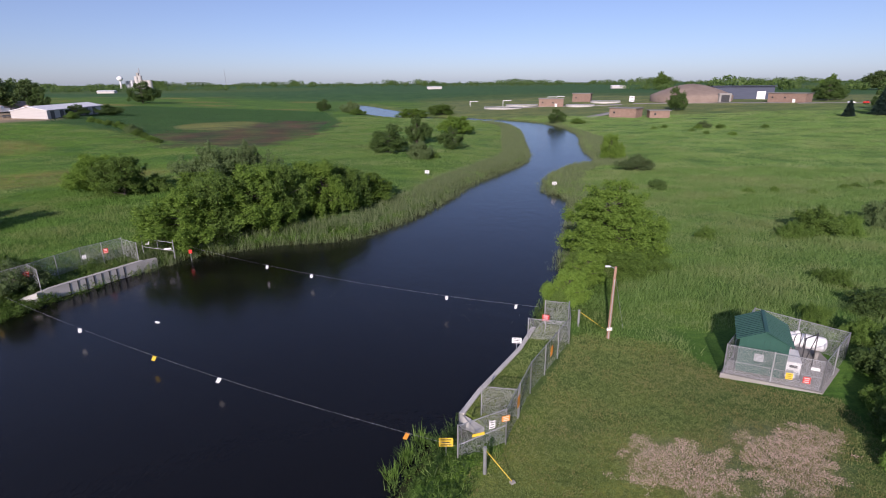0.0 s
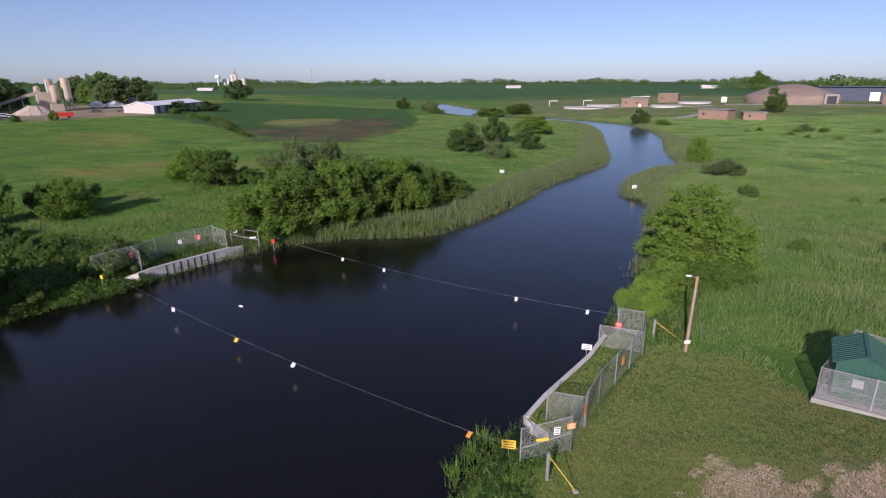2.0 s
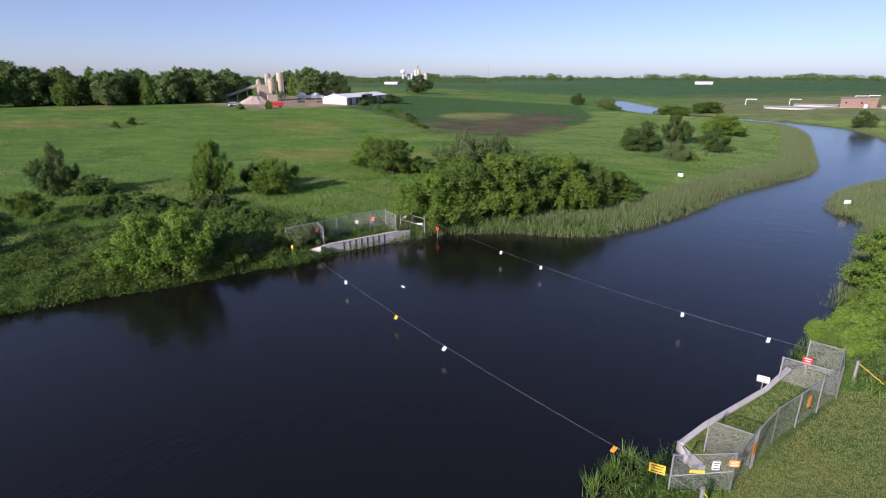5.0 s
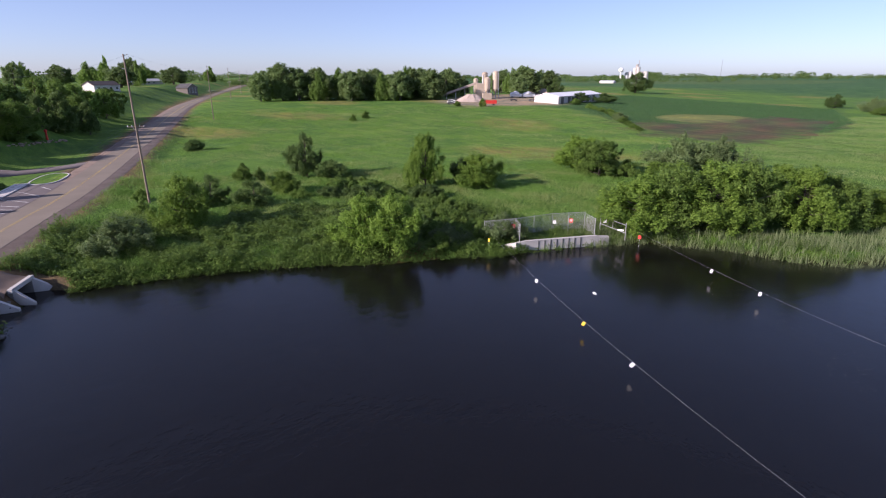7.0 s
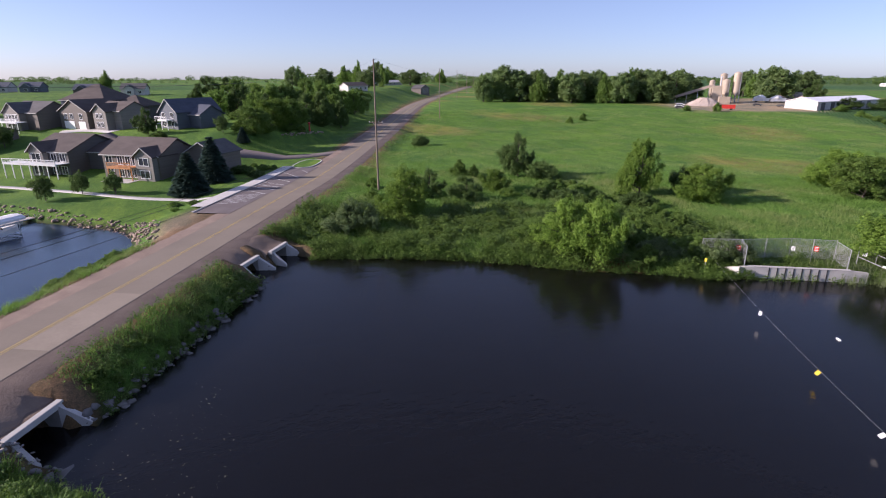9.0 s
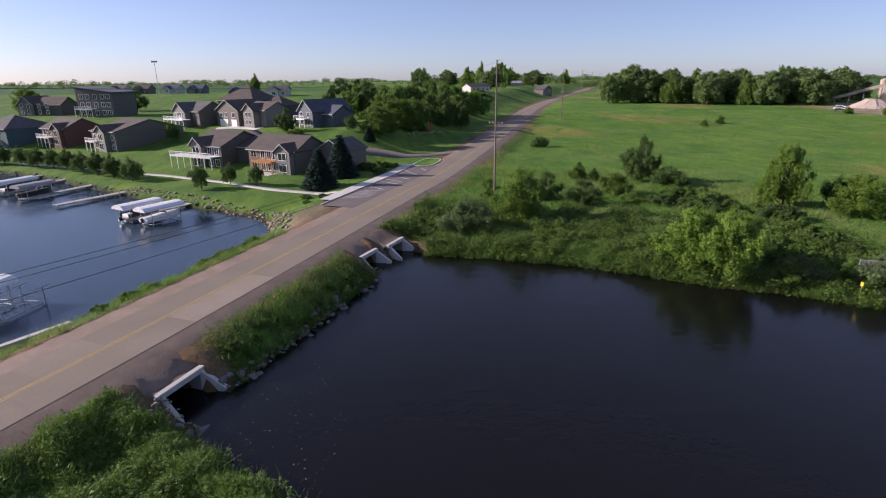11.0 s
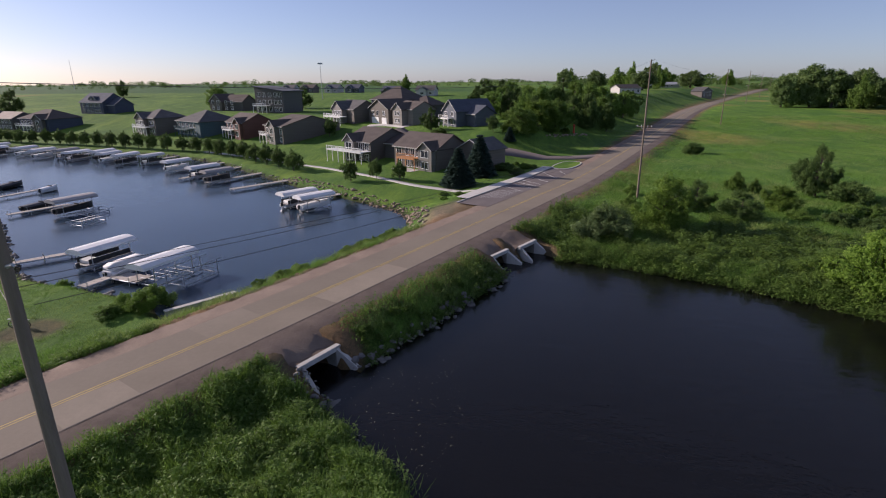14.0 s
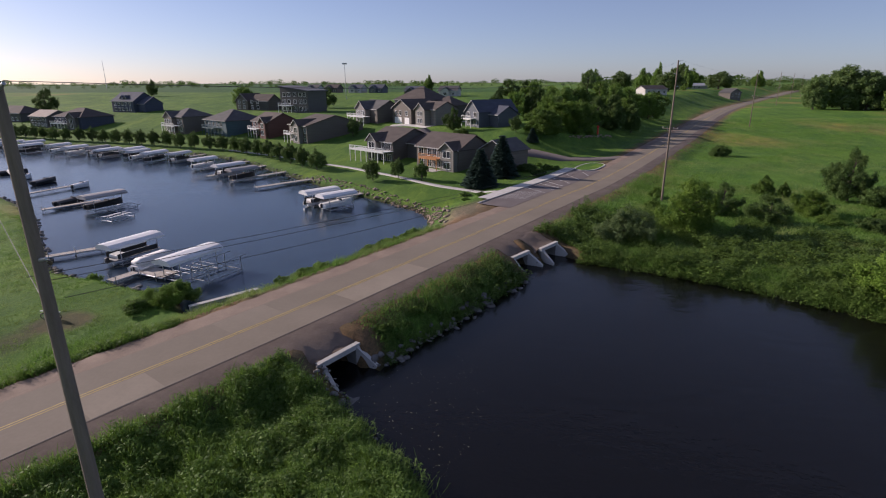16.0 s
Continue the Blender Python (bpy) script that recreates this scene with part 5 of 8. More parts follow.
def wall_strip():
    """The level grass between the long wall and its fence."""
    edge = [(8.35, 44.1), (6.55, 40.0), (2.75, 33.7), (1.45, 31.2), (2.9, 29.6), (4.2, 28.4), (6.1, 33.3), (10.6, 40.8), (11.2, 43.9), (9.4, 45.0)]
    bm = bmesh.new()
    n = len(edge)
    low, top = [bm.verts.new((x, y, 0.2)) for x, y in edge], [bm.verts.new((x, y, 1.02)) for x, y in edge]
    bm.faces.new(top)
    for i in range(n):
        bm.faces.new((low[i], low[(i + 1) % n], top[(i + 1) % n], top[i]))
    bmesh.ops.triangulate(bm, faces=[f for f in bm.faces if len(f.verts) > 4])
    ob = made("grass_strip", bm, LAND)
    at = ob.data.color_attributes.new("growth", "FLOAT_COLOR", "POINT")
    for v in at.data:
        v.color = (0.12, 0.185, 0.055, 1)
    tagged(ob, "level mown grass behind the concrete wall", "grass", kind="structure")
    line = area(edge)
    q = scatter(9000, (1, 12, 28, 46), 61, lambda x, y: away(x, y, line) < -0.15)
    tufts("strip_grass", SHORT, "short grass behind the concrete wall", q, 0.12, 5, 0.034, 0.06, 61, 0.8, False, 1.02)


wall_strip()
f = empty("chain_link_fence", "galvanised chain-link fence round the wall's grass strip", "fence")
E1 = 1.15
fence_run(f, [(0.8, 26.6, 0.85), (3.8, 27.8, E1), (6.2, 33.4, E1), (10.7, 40.9, E1), (11.3, 44.0, E1)], 2.4, 2.6)
fence_run(f, [(7.3, 41.7, E1), (10.7, 40.9, E1)], 1.9, 3.4)
fence_run(f, [(2.5, 30.8, E1), (4.9, 30.4, E1)], 2.1, 2.6)
fence_run(f, [(11.3, 44.0, E1), (9.4, 45.2, 0.9)], 2.3, 2.6)
barred("brace", (0.8, 26.6, 1.9), (3.8, 27.8, 2.4), 0.03, GALVANISED, f)
board("sign", (2.9, 27.38, 2.75), 0.35, 0.4, 0.55, WHITE_PAINT, f, "white notice plate", BLACK_PAINT)
board("sign", (3.75, 27.7, 2.95), 0.35, 0.55, 0.4, ORANGE_PAINT, f, "orange-rimmed notice plate", WHITE_PAINT)
board("sign", (2.05, 27.05, 2.3), 0.35, 0.8, 0.2, YELLOW_PAINT, f, "yellow strip plate")
board("sign", (4.9, 30.2, 2.5), 1.15, 0.5, 0.8, ORANGE_PAINT, f, "faded orange plate")
board("sign", (8.4, 37.0, 2.5), 1.05, 0.5, 0.8, ORANGE_PAINT, f, "faded orange plate")

for (x, y, tall, ax, ay) in ((2.3, 25.2, 1.8, 3.8, 24.4), (12.3, 44.2, 1.7, 14.6, 43.2)):
    s = empty("anchor_post", "short steel post with a taut yellow-sleeved guy", "post", at=(x, y, z_at(x, y)))
    barred("post", (0, 0, -0.5), (0, 0, tall), 0.11, GALVANISED, s, "", 0.1, 10)
    wired("guy", [(0, 0, tall - 0.15), (ax - x, ay - y, 0.1)], 0.025, YELLOW_PAINT, s, "yellow guy sleeve")
    boxed("anchor", (ax - x, ay - y, 0.05), (0.3, 0.25, 0.2), OLD_CONCRETE, s, "", 0.03, 0.5)


def marker_cable(a, b, drop, marks, label):
    c = empty("safety_cable", label, "cable")
    line = sag(a, b, drop, 32)
    wired("cable", line, 0.007, GALVANISED, c)
    for s, paint, tip in marks:
        p = Vector(line[0]).lerp(Vector(line[-1]), s) - Vector((0, 0, 4 * drop * s * (1 - s)))
        bm = bmesh.new()
        bx(bm, (0, 0, -0.23), (0.28, 0.03, 0.42), bevel=0.008)
        rod(bm, (-0.12, 0, -0.02), (-0.12, 0, 0.03), 0.015, sides=6)
        rod(bm, (0.12, 0, -0.02), (0.12, 0, 0.03), 0.015, sides=6)
        ob = made("marker_board", bm, paint, c, "white marker board" if paint is WHITE_PAINT else "amber marker board")
        ob.matrix_local = Matrix.Translation(p) @ Matrix.Rotation(0.35, 4, "Z") @ Matrix.Rotation(tip, 4, "Y")


marker_cable((-44.5, 50.0, 2.0), (2.2, 25.4, 2.3), 1.0, [(0.245, WHITE_PAINT, 0.1), (0.445, YELLOW_PAINT, 0.5), (0.59, WHITE_PAINT, 0.6), (0.905, ORANGE_PAINT, 0.5)], "thin steel cable across the pond carrying marker boards")
marker_cable((-34.6, 67.6, 2.0), (12.3, 44.2, 2.6), 1.0, [(0.283, WHITE_PAINT, 0.2), (0.412, WHITE_PAINT, 0.1), (0.745, WHITE_PAINT, 0.0), (0.886, WHITE_PAINT, 0.1)], "thin steel cable across the river carrying white marker boards")
s = empty("red_plate", "red warning plate at the end of the gate", "sign", at=(-33.2, 66.6, 1.0), turn=0.3)
barred("post", (0, 0.03, -1.2), (0, 0.03, 0.4), 0.03, GALVANISED, s)
board("plate", (0, -0.02, 0.4), 0, 0.4, 0.5, RED_PAINT, s)
s = empty("amber_plate", "small amber warning plate among bank shrubs", "sign", at=(-45.2, 49.4, 1.6), turn=0.5)
barred("post", (0, 0.03, -1.6), (0, 0.03, 0.3), 0.03, GALVANISED, s)
board("plate", (0, -0.02, 0.3), 0, 0.26, 0.42, YELLOW_PAINT, s)
fl = empty("float", "white float half sunk in dark water", "float", at=(-28.2, 47.9, 0.03), turn=-0.4)
bm = bmesh.new()
bmesh.ops.create_uvsphere(bm, u_segments=14, v_segments=8, radius=0.34, matrix=Matrix.Diagonal((1.0, 0.4, 0.3, 1)))
made("body", bm, WHITE_PAINT, fl, smooth=True)
barred("mooring", (0, 0, 0), (-1.2, 0.5, -0.3), 0.03, DARK_STEEL, fl)


# ---- culverts under the road ----
def culvert(cx, cy, turn, wide, label):
    c = empty("box_culvert", label, "culvert", "road culverts", (cx, cy, 0), turn)
    half = wide / 2
    # local x along the headwall, local y back into the bank is -y
    boxed("parapet", (0, 0, 1.62), (wide + 1.1, 0.5, 0.45), CONCRETE, c, "", 0.04)
    for sx in (-1, 1):
        boxed("barrel_wall", (sx * (half + 0.15), -5.8, 0.2), (0.3, 12.0, 2.6), OLD_CONCRETE, c)
        bm = bmesh.new()
        shape(bm, [(0, 0, -1.2), (0.35, 0, -1.2), (0.75, 2.0, -1.2), (0.4, 2.0, -1.2), (0, 0, 1.75), (0.35, 0, 1.75), (0.75, 2.0, 0.3), (0.4, 2.0, 0.3)],
              [(3, 2, 1, 0), (4, 5, 6, 7), (0, 1, 5, 4), (1, 2, 6, 5), (2, 3, 7, 6), (3, 0, 4, 7)])
        ob = made("wing_wall", bm, CONCRETE, c)
        ob.matrix_local = Matrix.Translation((sx * half, 0.1, 0)) @ Matrix.Diagonal((sx, 1, 1, 1))
    boxed("roof_slab", (0, -5.9, 1.5), (wide + 0.6, 11.6, 0.28), OLD_CONCRETE, c)
    boxed("back_wall", (0, -11.9, 0.2), (wide + 0.6, 0.3, 2.8), OLD_CONCRETE, c)
    us, vs = np.linspace(-half - 2.6, half + 2.6, 21), np.linspace(-5.2, -0.26, 11)
    u, v = np.meshgrid(us, vs)
    z = 1.74 + 0.9 * ease(-0.3, -4.0, v) - (1.9 + 0.3 * v) * ease(half + 0.5, half + 2.6, np.abs(u)) + 0.05 * np.sin(u * 2.3 + v) * np.sin(v * 2.9)
    bm = bmesh.new()
    grid = [[bm.verts.new((us[i], vs[j], z[j, i])) for i in range(21)] for j in range(11)]
    for j in range(10):
        for i in range(20):
            bm.faces.new((grid[j][i], grid[j][i + 1], grid[j + 1][i + 1], grid[j + 1][i]))
    fill = made("culvert_fill", bm, SHOULDER, smooth=True)
    fill.matrix_basis = c.matrix_basis.copy()
    tagged(fill, "pink gravel fill over a culvert", "gravel", kind="structure")


culvert(*CULVERTS[0], "wide concrete box culvert under the road")
culvert(*CULVERTS[1], "concrete box culvert beside its twin")
culvert(*CULVERTS[2], "concrete box culvert at the pond's corner")


# ---- stones ----
def rubble(name, label, material, spots, low, high, seed):
    """Broken stones lying on the ground, in one mesh."""
    rng = np.random.default_rng(seed)
    bm = bmesh.new()
    bmesh.ops.create_icosphere(bm, subdivisions=1, radius=1)
    v0 = np.array([v.co for v in bm.verts])
    f0 = np.array([[v.index for v in f.verts] for f in bm.faces])
    bm.free()
    n = len(spots)
    size = (low + (high - low) * rng.random(n) ** 2)[:, None, None]
    v = v0[None] * (1 + 0.28 * rng.normal(size=(n, len(v0), 1))) * size * (0.6 + 0.7 * rng.random((n, 1, 3))) * np.array([1, 1, 0.65])
    z = np.maximum(height(spots[:, 0], spots[:, 1]), -0.12)
    v = v + np.c_[spots, z + 0.15 * size[:, 0, 0]][:, None]
    f = (f0[None] + (np.arange(n) * len(v0))[:, None, None]).reshape(-1, 3)
    return tagged(new(name, mesh_of(name, v.reshape(-1, 3), f, material)), label, "stones", kind="stuff")


def shore(n, box, seed, line, near, past):
    return scatter(n, box, seed, lambda x, y: (away(x, y, line) > near) & (away(x, y, line) < past) & (away(x, y, ROAD, False) > 8.2) & (height(x, y) > -0.9))


rubble("riprap", "grey broken stones along the road bank", GREY_STONE, shore(9000, (-66, -28, -18, 2), 21, POND, -0.7, 1.0)[:170], 0.15, 0.45, 21)
rubble("riprap", "tan quartzite boulders at the lake's corner", STONE, np.concatenate([shore(9000, (-120, -82, -52, -12), 22, LAKE, -0.6, 1.8)[:330], shore(5000, (-92, -76, -20, -9), 23, LAKE, -0.3, 3.5)[:170]]), 0.12, 0.42, 22)
rubble("riprap", "grey stones along the lake shore", GREY_STONE, np.concatenate([shore(9000, (-95, -48, -115, -36), 24, LAKE, -0.5, 0.9)[:260], shore(30000, (-185, -115, -200, -48), 25, LAKE, -0.5, 1.2)[:300]]), 0.15, 0.45, 24)
rubble("gravel_spill", "small stones washed out beside the culvert", GREY_STONE, shore(4000, (-36, -28, -19, -9), 26, POND, -0.2, 3.0)[:220], 0.07, 0.2, 26)

# ---- fenced shed on the near bank ----
PAD = 1.85
u2 = Vector((0.9, -0.44, 0)).normalized()
PAD_TURN = math.atan2(u2.y, u2.x)


def on_pad(x, y, z=0.0):
    """A place on the pad: x along its front, y back from it."""
    return Vector((20.63, 34.7, PAD + z)) + u2 * x + Vector((-u2.y, u2.x, 0)) * y


f = empty("chain_link_fence", "galvanised chain-link enclosure round the shed", "fence")
P = [on_pad(0, 0), on_pad(6.0, 0), on_pad(8.4, 6.0), on_pad(2.2, 8.2)]
fence_run(f, [P[0], P[1], P[2], P[3], P[0]], 2.3, 3.1)
pad = empty("concrete_pad", "pale concrete slab under the shed", "slab")
bm = bmesh.new()
mid = sum(P, Vector()) / 4
rim = [q + (q - mid).normalized() * 0.25 for q in P]
shape(bm, [(q.x, q.y, PAD - 0.6) for q in rim] + [(q.x, q.y, PAD + 0.02) for q in rim], [(3, 2, 1, 0), (4, 5, 6, 7)] + [(i, (i + 1) % 4, 4 + (i + 1) % 4, 4 + i) for i in range(4)])
made("slab", bm, OLD_CONCRETE, pad)
for y0 in (0.0, 6.9):
    barred("mid_rail", on_pad(0.1 + 0.18 * y0, y0, 1.05), on_pad(6 + 0.33 * y0, y0, 1.05), 0.024, GALVANISED, f, sides=6)
board("sign", on_pad(4.05, -0.06, 0.75), PAD_TURN, 0.42, 0.5, YELLOW_PAINT, f, "yellow warning plate", BLACK_PAINT)
board("sign", on_pad(5.1, -0.06, 0.7), PAD_TURN, 0.45, 0.5, RED_PAINT, f, "red warning plate", WHITE_PAINT)
board("sign", on_pad(5.45, -0.06, 1.65), PAD_TURN, 0.5, 0.22, WHITE_PAINT, f, "narrow white plate")
gate = empty("fence_gate", "tall steel gate frame standing ajar in the enclosure", "gate")
for a, b in (((5.0, 2.2, 0), (5.0, 2.2, 2.9)), ((5.9, 3.4, 0), (5.9, 3.4, 2.9)), ((5.0, 2.2, 2.85), (5.9, 3.4, 2.85)), ((5.0, 2.2, 0.1), (5.9, 3.4, 2.85))):
    barred("bar", on_pad(*a), on_pad(*b), 0.04, DARK_STEEL, gate)


def shed():
    s = empty("steel_shed", "dark green ribbed steel shed with a gable roof", "shed", at=on_pad(0.8, 0.8), turn=PAD_TURN)
    w, d, e, r = 3.1, 3.8, 2.7, 0.75
    bm = bmesh.new()
    prism(bm, [(0, 0), (w, 0), (w, e), (w / 2, e + r), (0, e)], 0, d)
    walls = made("wall", bm, GREEN_STEEL, s)
    for k in range(9):
        boxed("rib", (w * (k + 0.5) / 9, -0.014, e / 2), (0.05, 0.024, e), GREEN_STEEL, walls)
    for k in range(11):
        boxed("rib", (w + 0.014, d * (k + 0.5) / 11, e / 2), (0.024, 0.05, e), GREEN_STEEL, walls)
    slope = math.atan2(r, w / 2)
    run = math.hypot(w / 2, r) + 0.3
    for sx in (-1, 1):
        bm = bmesh.new()
        bx(bm, (0, 0, 0), (run, d + 0.5, 0.05))
        ob = made("roof_panel", bm, GREEN_STEEL, s, "ribbed green roof sheet")
        for k in range(13):
            boxed("roof_rib", (0, -(d + 0.5) / 2 + (d + 0.5) * (k + 0.5) / 13, 0.045), (run, 0.05, 0.04), GREEN_STEEL, ob)
        ob.matrix_local = Matrix.Translation((w / 2 + sx * (run / 2 - 0.02) * math.cos(slope), d / 2, e + r + 0.05 - (run / 2) * math.sin(slope))) @ Matrix.Rotation(sx * slope, 4, "Y")
    boxed("ridge_cap", (w / 2, d / 2, e + r + 0.07), (0.25, d + 0.52, 0.06), GREEN_STEEL, s, "", 0.02)
    door = boxed("door", (2.15, -0.04, 1.08), (0.95, 0.05, 2.1), GREEN_STEEL, s, "green steel door", 0.01)
    barred("handle", (1.78, -0.1, 1.05), (1.78, -0.1, 1.2), 0.02, ALUMINIUM, door)
    vent = boxed("vent", (1.35, -0.05, 1.35), (0.6, 0.08, 0.55), ALUMINIUM, s, "grey louvred vent", 0.01)
    for k in range(5):
        boxed("louvre", (1.35, -0.1, 1.15 + 0.1 * k), (0.52, 0.03, 0.05), GALVANISED, vent)


shed()


def tank():
    t = empty("propane_tank", "white horizontal propane tank with dark straps", "tank", at=on_pad(5.5, 5.7), turn=PAD_TURN - 0.12)
    L, r, z = 3.1, 0.56, 1.15
    bm = bmesh.new()
    rings = [(-L / 2 - 0.02 + 0.28 * (1 - math.cos(a)), r * math.sin(a)) for a in (0.25, 0.6, 0.95, 1.3, 1.57)]
    prof = rings + [(-x, q) for x, q in reversed(rings)]
    n = 20
    rows = []
    for x, q in prof:
        rows.append([bm.verts.new((x, q * math.cos(2 * math.pi * k / n), z + q * math.sin(2 * math.pi * k / n))) for k in range(n)])
    for a, b in zip(rows, rows[1:]):
        for k in range(n):
            bm.faces.new((a[k], a[(k + 1) % n], b[(k + 1) % n], b[k]))
    bm.faces.new(rows[0])
    bm.faces.new(rows[-1])
    body = made("body", bm, WHITE_PAINT, t, smooth=True)
    for x in (-0.2, 0.05):
        bm = bmesh.new()
        bmesh.ops.create_cone(bm, segments=20, radius1=r + 0.02, radius2=r + 0.02, depth=0.06, matrix=Matrix.Translation((x, 0, z)) @ Matrix.Rotation(math.pi / 2, 4, "Y"))
        made("strap", bm, DARK_STEEL, t)
    bm = bmesh.new()
    bmesh.ops.create_uvsphere(bm, u_segments=12, v_segments=6, radius=0.2, matrix=Matrix.Translation((-0.45, 0, z + r)))
    made("valve_hood", bm, WHITE_PAINT, t, smooth=True)
    for x in (-1.0, 1.0):
        boxed("saddle", (x, 0, 0.3), (0.25, 0.9, 0.62), OLD_CONCRETE, t, "", 0.03)
    wired("pipe", [(-0.45, -0.1, z + r), (-0.6, -0.6, z + 0.3), (-0.6, -0.7, 0.1), (-0.7, -2.0, 0.1)], 0.03, DARK_STEEL, t)


tank()
gen = empty("generator", "white boxed generator on the slab", "generator", at=on_pad(4.35, 2.3), turn=PAD_TURN)
boxed("cabinet", (0, 0, 0.62), (1.05, 2.2, 1.2), WHITE_PAINT, gen, "", 0.05)
boxed("plinth", (0, 0, 0.03), (1.15, 2.3, 0.08), OLD_CONCRETE, gen)
lid = boxed("lid", (0, 0, 1.25), (1.1, 2.25, 0.07), WHITE_PAINT, gen, "", 0.02)
boxed("grille", (-0.1, -1.12, 0.45), (0.45, 0.03, 0.4), GALVANISED, gen, "grey air grille", 0.01)
boxed("panel", (0.05, -1.12, 0.95), (0.5, 0.03, 0.2), DARK_STEEL, gen, "dark control panel", 0.01)
barred("exhaust", (-0.3, 0.4, 1.28), (-0.3, 0.4, 1.75), 0.05, DARK_STEEL, gen)
st = empty("tripod_stand", "white steel stand among dark shrubs", "stand", at=(30.2, 31.0, z_at(30.2, 31.0)))
for k in range(3):
    ang = 2.1 * k
    barred("leg", (0.35 * math.cos(ang), 0.35 * math.sin(ang), -0.1), (0, 0, 1.6), 0.03, WHITE_PAINT, st)
boxed("head", (0, 0, 1.65), (0.3, 0.2, 0.18), WHITE_PAINT, st, "", 0.03)


# ---- poles and wires ----
def line_pole(x, y, tall, r, r2, arm_z, turn, label, material=POLE_WOOD):
    p = empty("utility_pole", label, "utility pole", "poles along the road", (x, y, max(0.2, z_at(x, y))))
    barred("pole", (0, 0, -1), (0, 0, tall), r, material, p, "", r2, 14)
    for z, half in ((arm_z, 1.2),) if x < -50 else ():
        a, b = half * math.cos(turn), half * math.sin(turn)
        arm = barred("crossarm", (-a, -b, z), (a, b, z), 0.07, material, p, "", sides=6)
        for k in (-1, -0.45, 0.45, 1):
            barred("insulator", (a * k, b * k, z + 0.05), (a * k, b * k, z + 0.3), 0.06, WHITE_PAINT, arm, "", 0.035)
        barred("brace", (a * 0.5, b * 0.5, z - 0.02), (0, 0, z - 0.6), 0.025, GALVANISED, arm)
        barred("brace", (-a * 0.5, -b * 0.5, z - 0.02), (0, 0, z - 0.6), 0.025, GALVANISED, arm)
    for z in (tall - 0.2, tall - 2.2, tall - 4.2):
        k = 1 if z != tall - 2.2 else -1
        barred("post_insulator", (0, 0, z), (0.55 * k * math.cos(turn), 0.55 * k * math.sin(turn), z + 0.15), 0.06, GALVANISED, p, "grey post insulator", 0.04)
    return p


ACROSS = math.atan2(0.9, 0.43)
POLES = [(-10.51, -11.9, 21.4, 0.225, 0.13, 16.2), (-97.9, 22.5, 23.6, 0.2, 0.11, 12.6), (-240, 85.6, 22, 0.2, 0.12, 12.0), (-372, 146, 20, 0.2, 0.12, 11), (-480, 198, 20, 0.2, 0.12, 11), (-590, 252, 20, 0.2, 0.12, 11)]
for k, (x, y, tall, r, r2, az) in enumerate(POLES):
    line_pole(x, y, tall, r, r2, az, ACROSS, "tall weathered grey utility pole leaning slightly" if k == 0 else "tall grey utility pole standing in roadside grass")
wires = empty("overhead_wires", "thin overhead wires strung between the poles", "wires")
tops = [(x, y, max(0.2, z_at(x, y)), tall, az) for x, y, tall, _, _, az in POLES]
for (xa, ya, za, ta, aa), (xb, yb, zb, tb, ab) in zip(tops, tops[1:]):
    ax, ay = math.cos(ACROSS), math.sin(ACROSS)
    for off, ha, hb in ((0.5, ta, tb), (-1.2, aa + 0.3, ab + 0.3), (-0.5, aa + 0.3, ab + 0.3), (1.2, aa + 0.3, ab + 0.3)):
        wired("wire", sag((xa + ax * off, ya + ay * off, za + ha), (xb + ax * off, yb + ay * off, zb + hb), 1.6), 0.009, DARK_STEEL, wires)
for ha, hb in ((15.6, 9.0),):
    wired("wire", sag((-10.51, -11.9, ha + 1.2), (-150, -190, hb), 1.5), 0.012, DARK_STEEL, wires)

rp = empty("lamp_pole", "short reddish wooden pole with a small lamp and guard", "pole", at=(14.3, 41.8, z_at(14.3, 41.8)))
barred("pole", (0, 0, -0.8), (0.12, 0.05, 6.6), 0.15, RED_POLE, rp, "", 0.11, 12)
barred("arm", (0.12, 0.05, 6.4), (-0.55, -0.2, 6.75), 0.03, GALVANISED, rp)
lampx = boxed("lamp_head", (-0.65, -0.24, 6.72), (0.4, 0.2, 0.12), WHITE_PAINT, rp, "white lamp head", 0.03)
barred("conduit", (-0.02, -0.17, 0), (0.08, -0.1, 5.5), 0.035, GALVANISED, rp, "", None, 6)
board("plate", (0.0, -0.19, 0.95), 0.2, 0.5, 0.3, WHITE_PAINT, rp, "white plate with orange stripe", ORANGE_PAINT, 2)
wired("guy", [(0.1, 0, 6.0), (1.9, 1.8, 0)], 0.014, GALVANISED, rp)

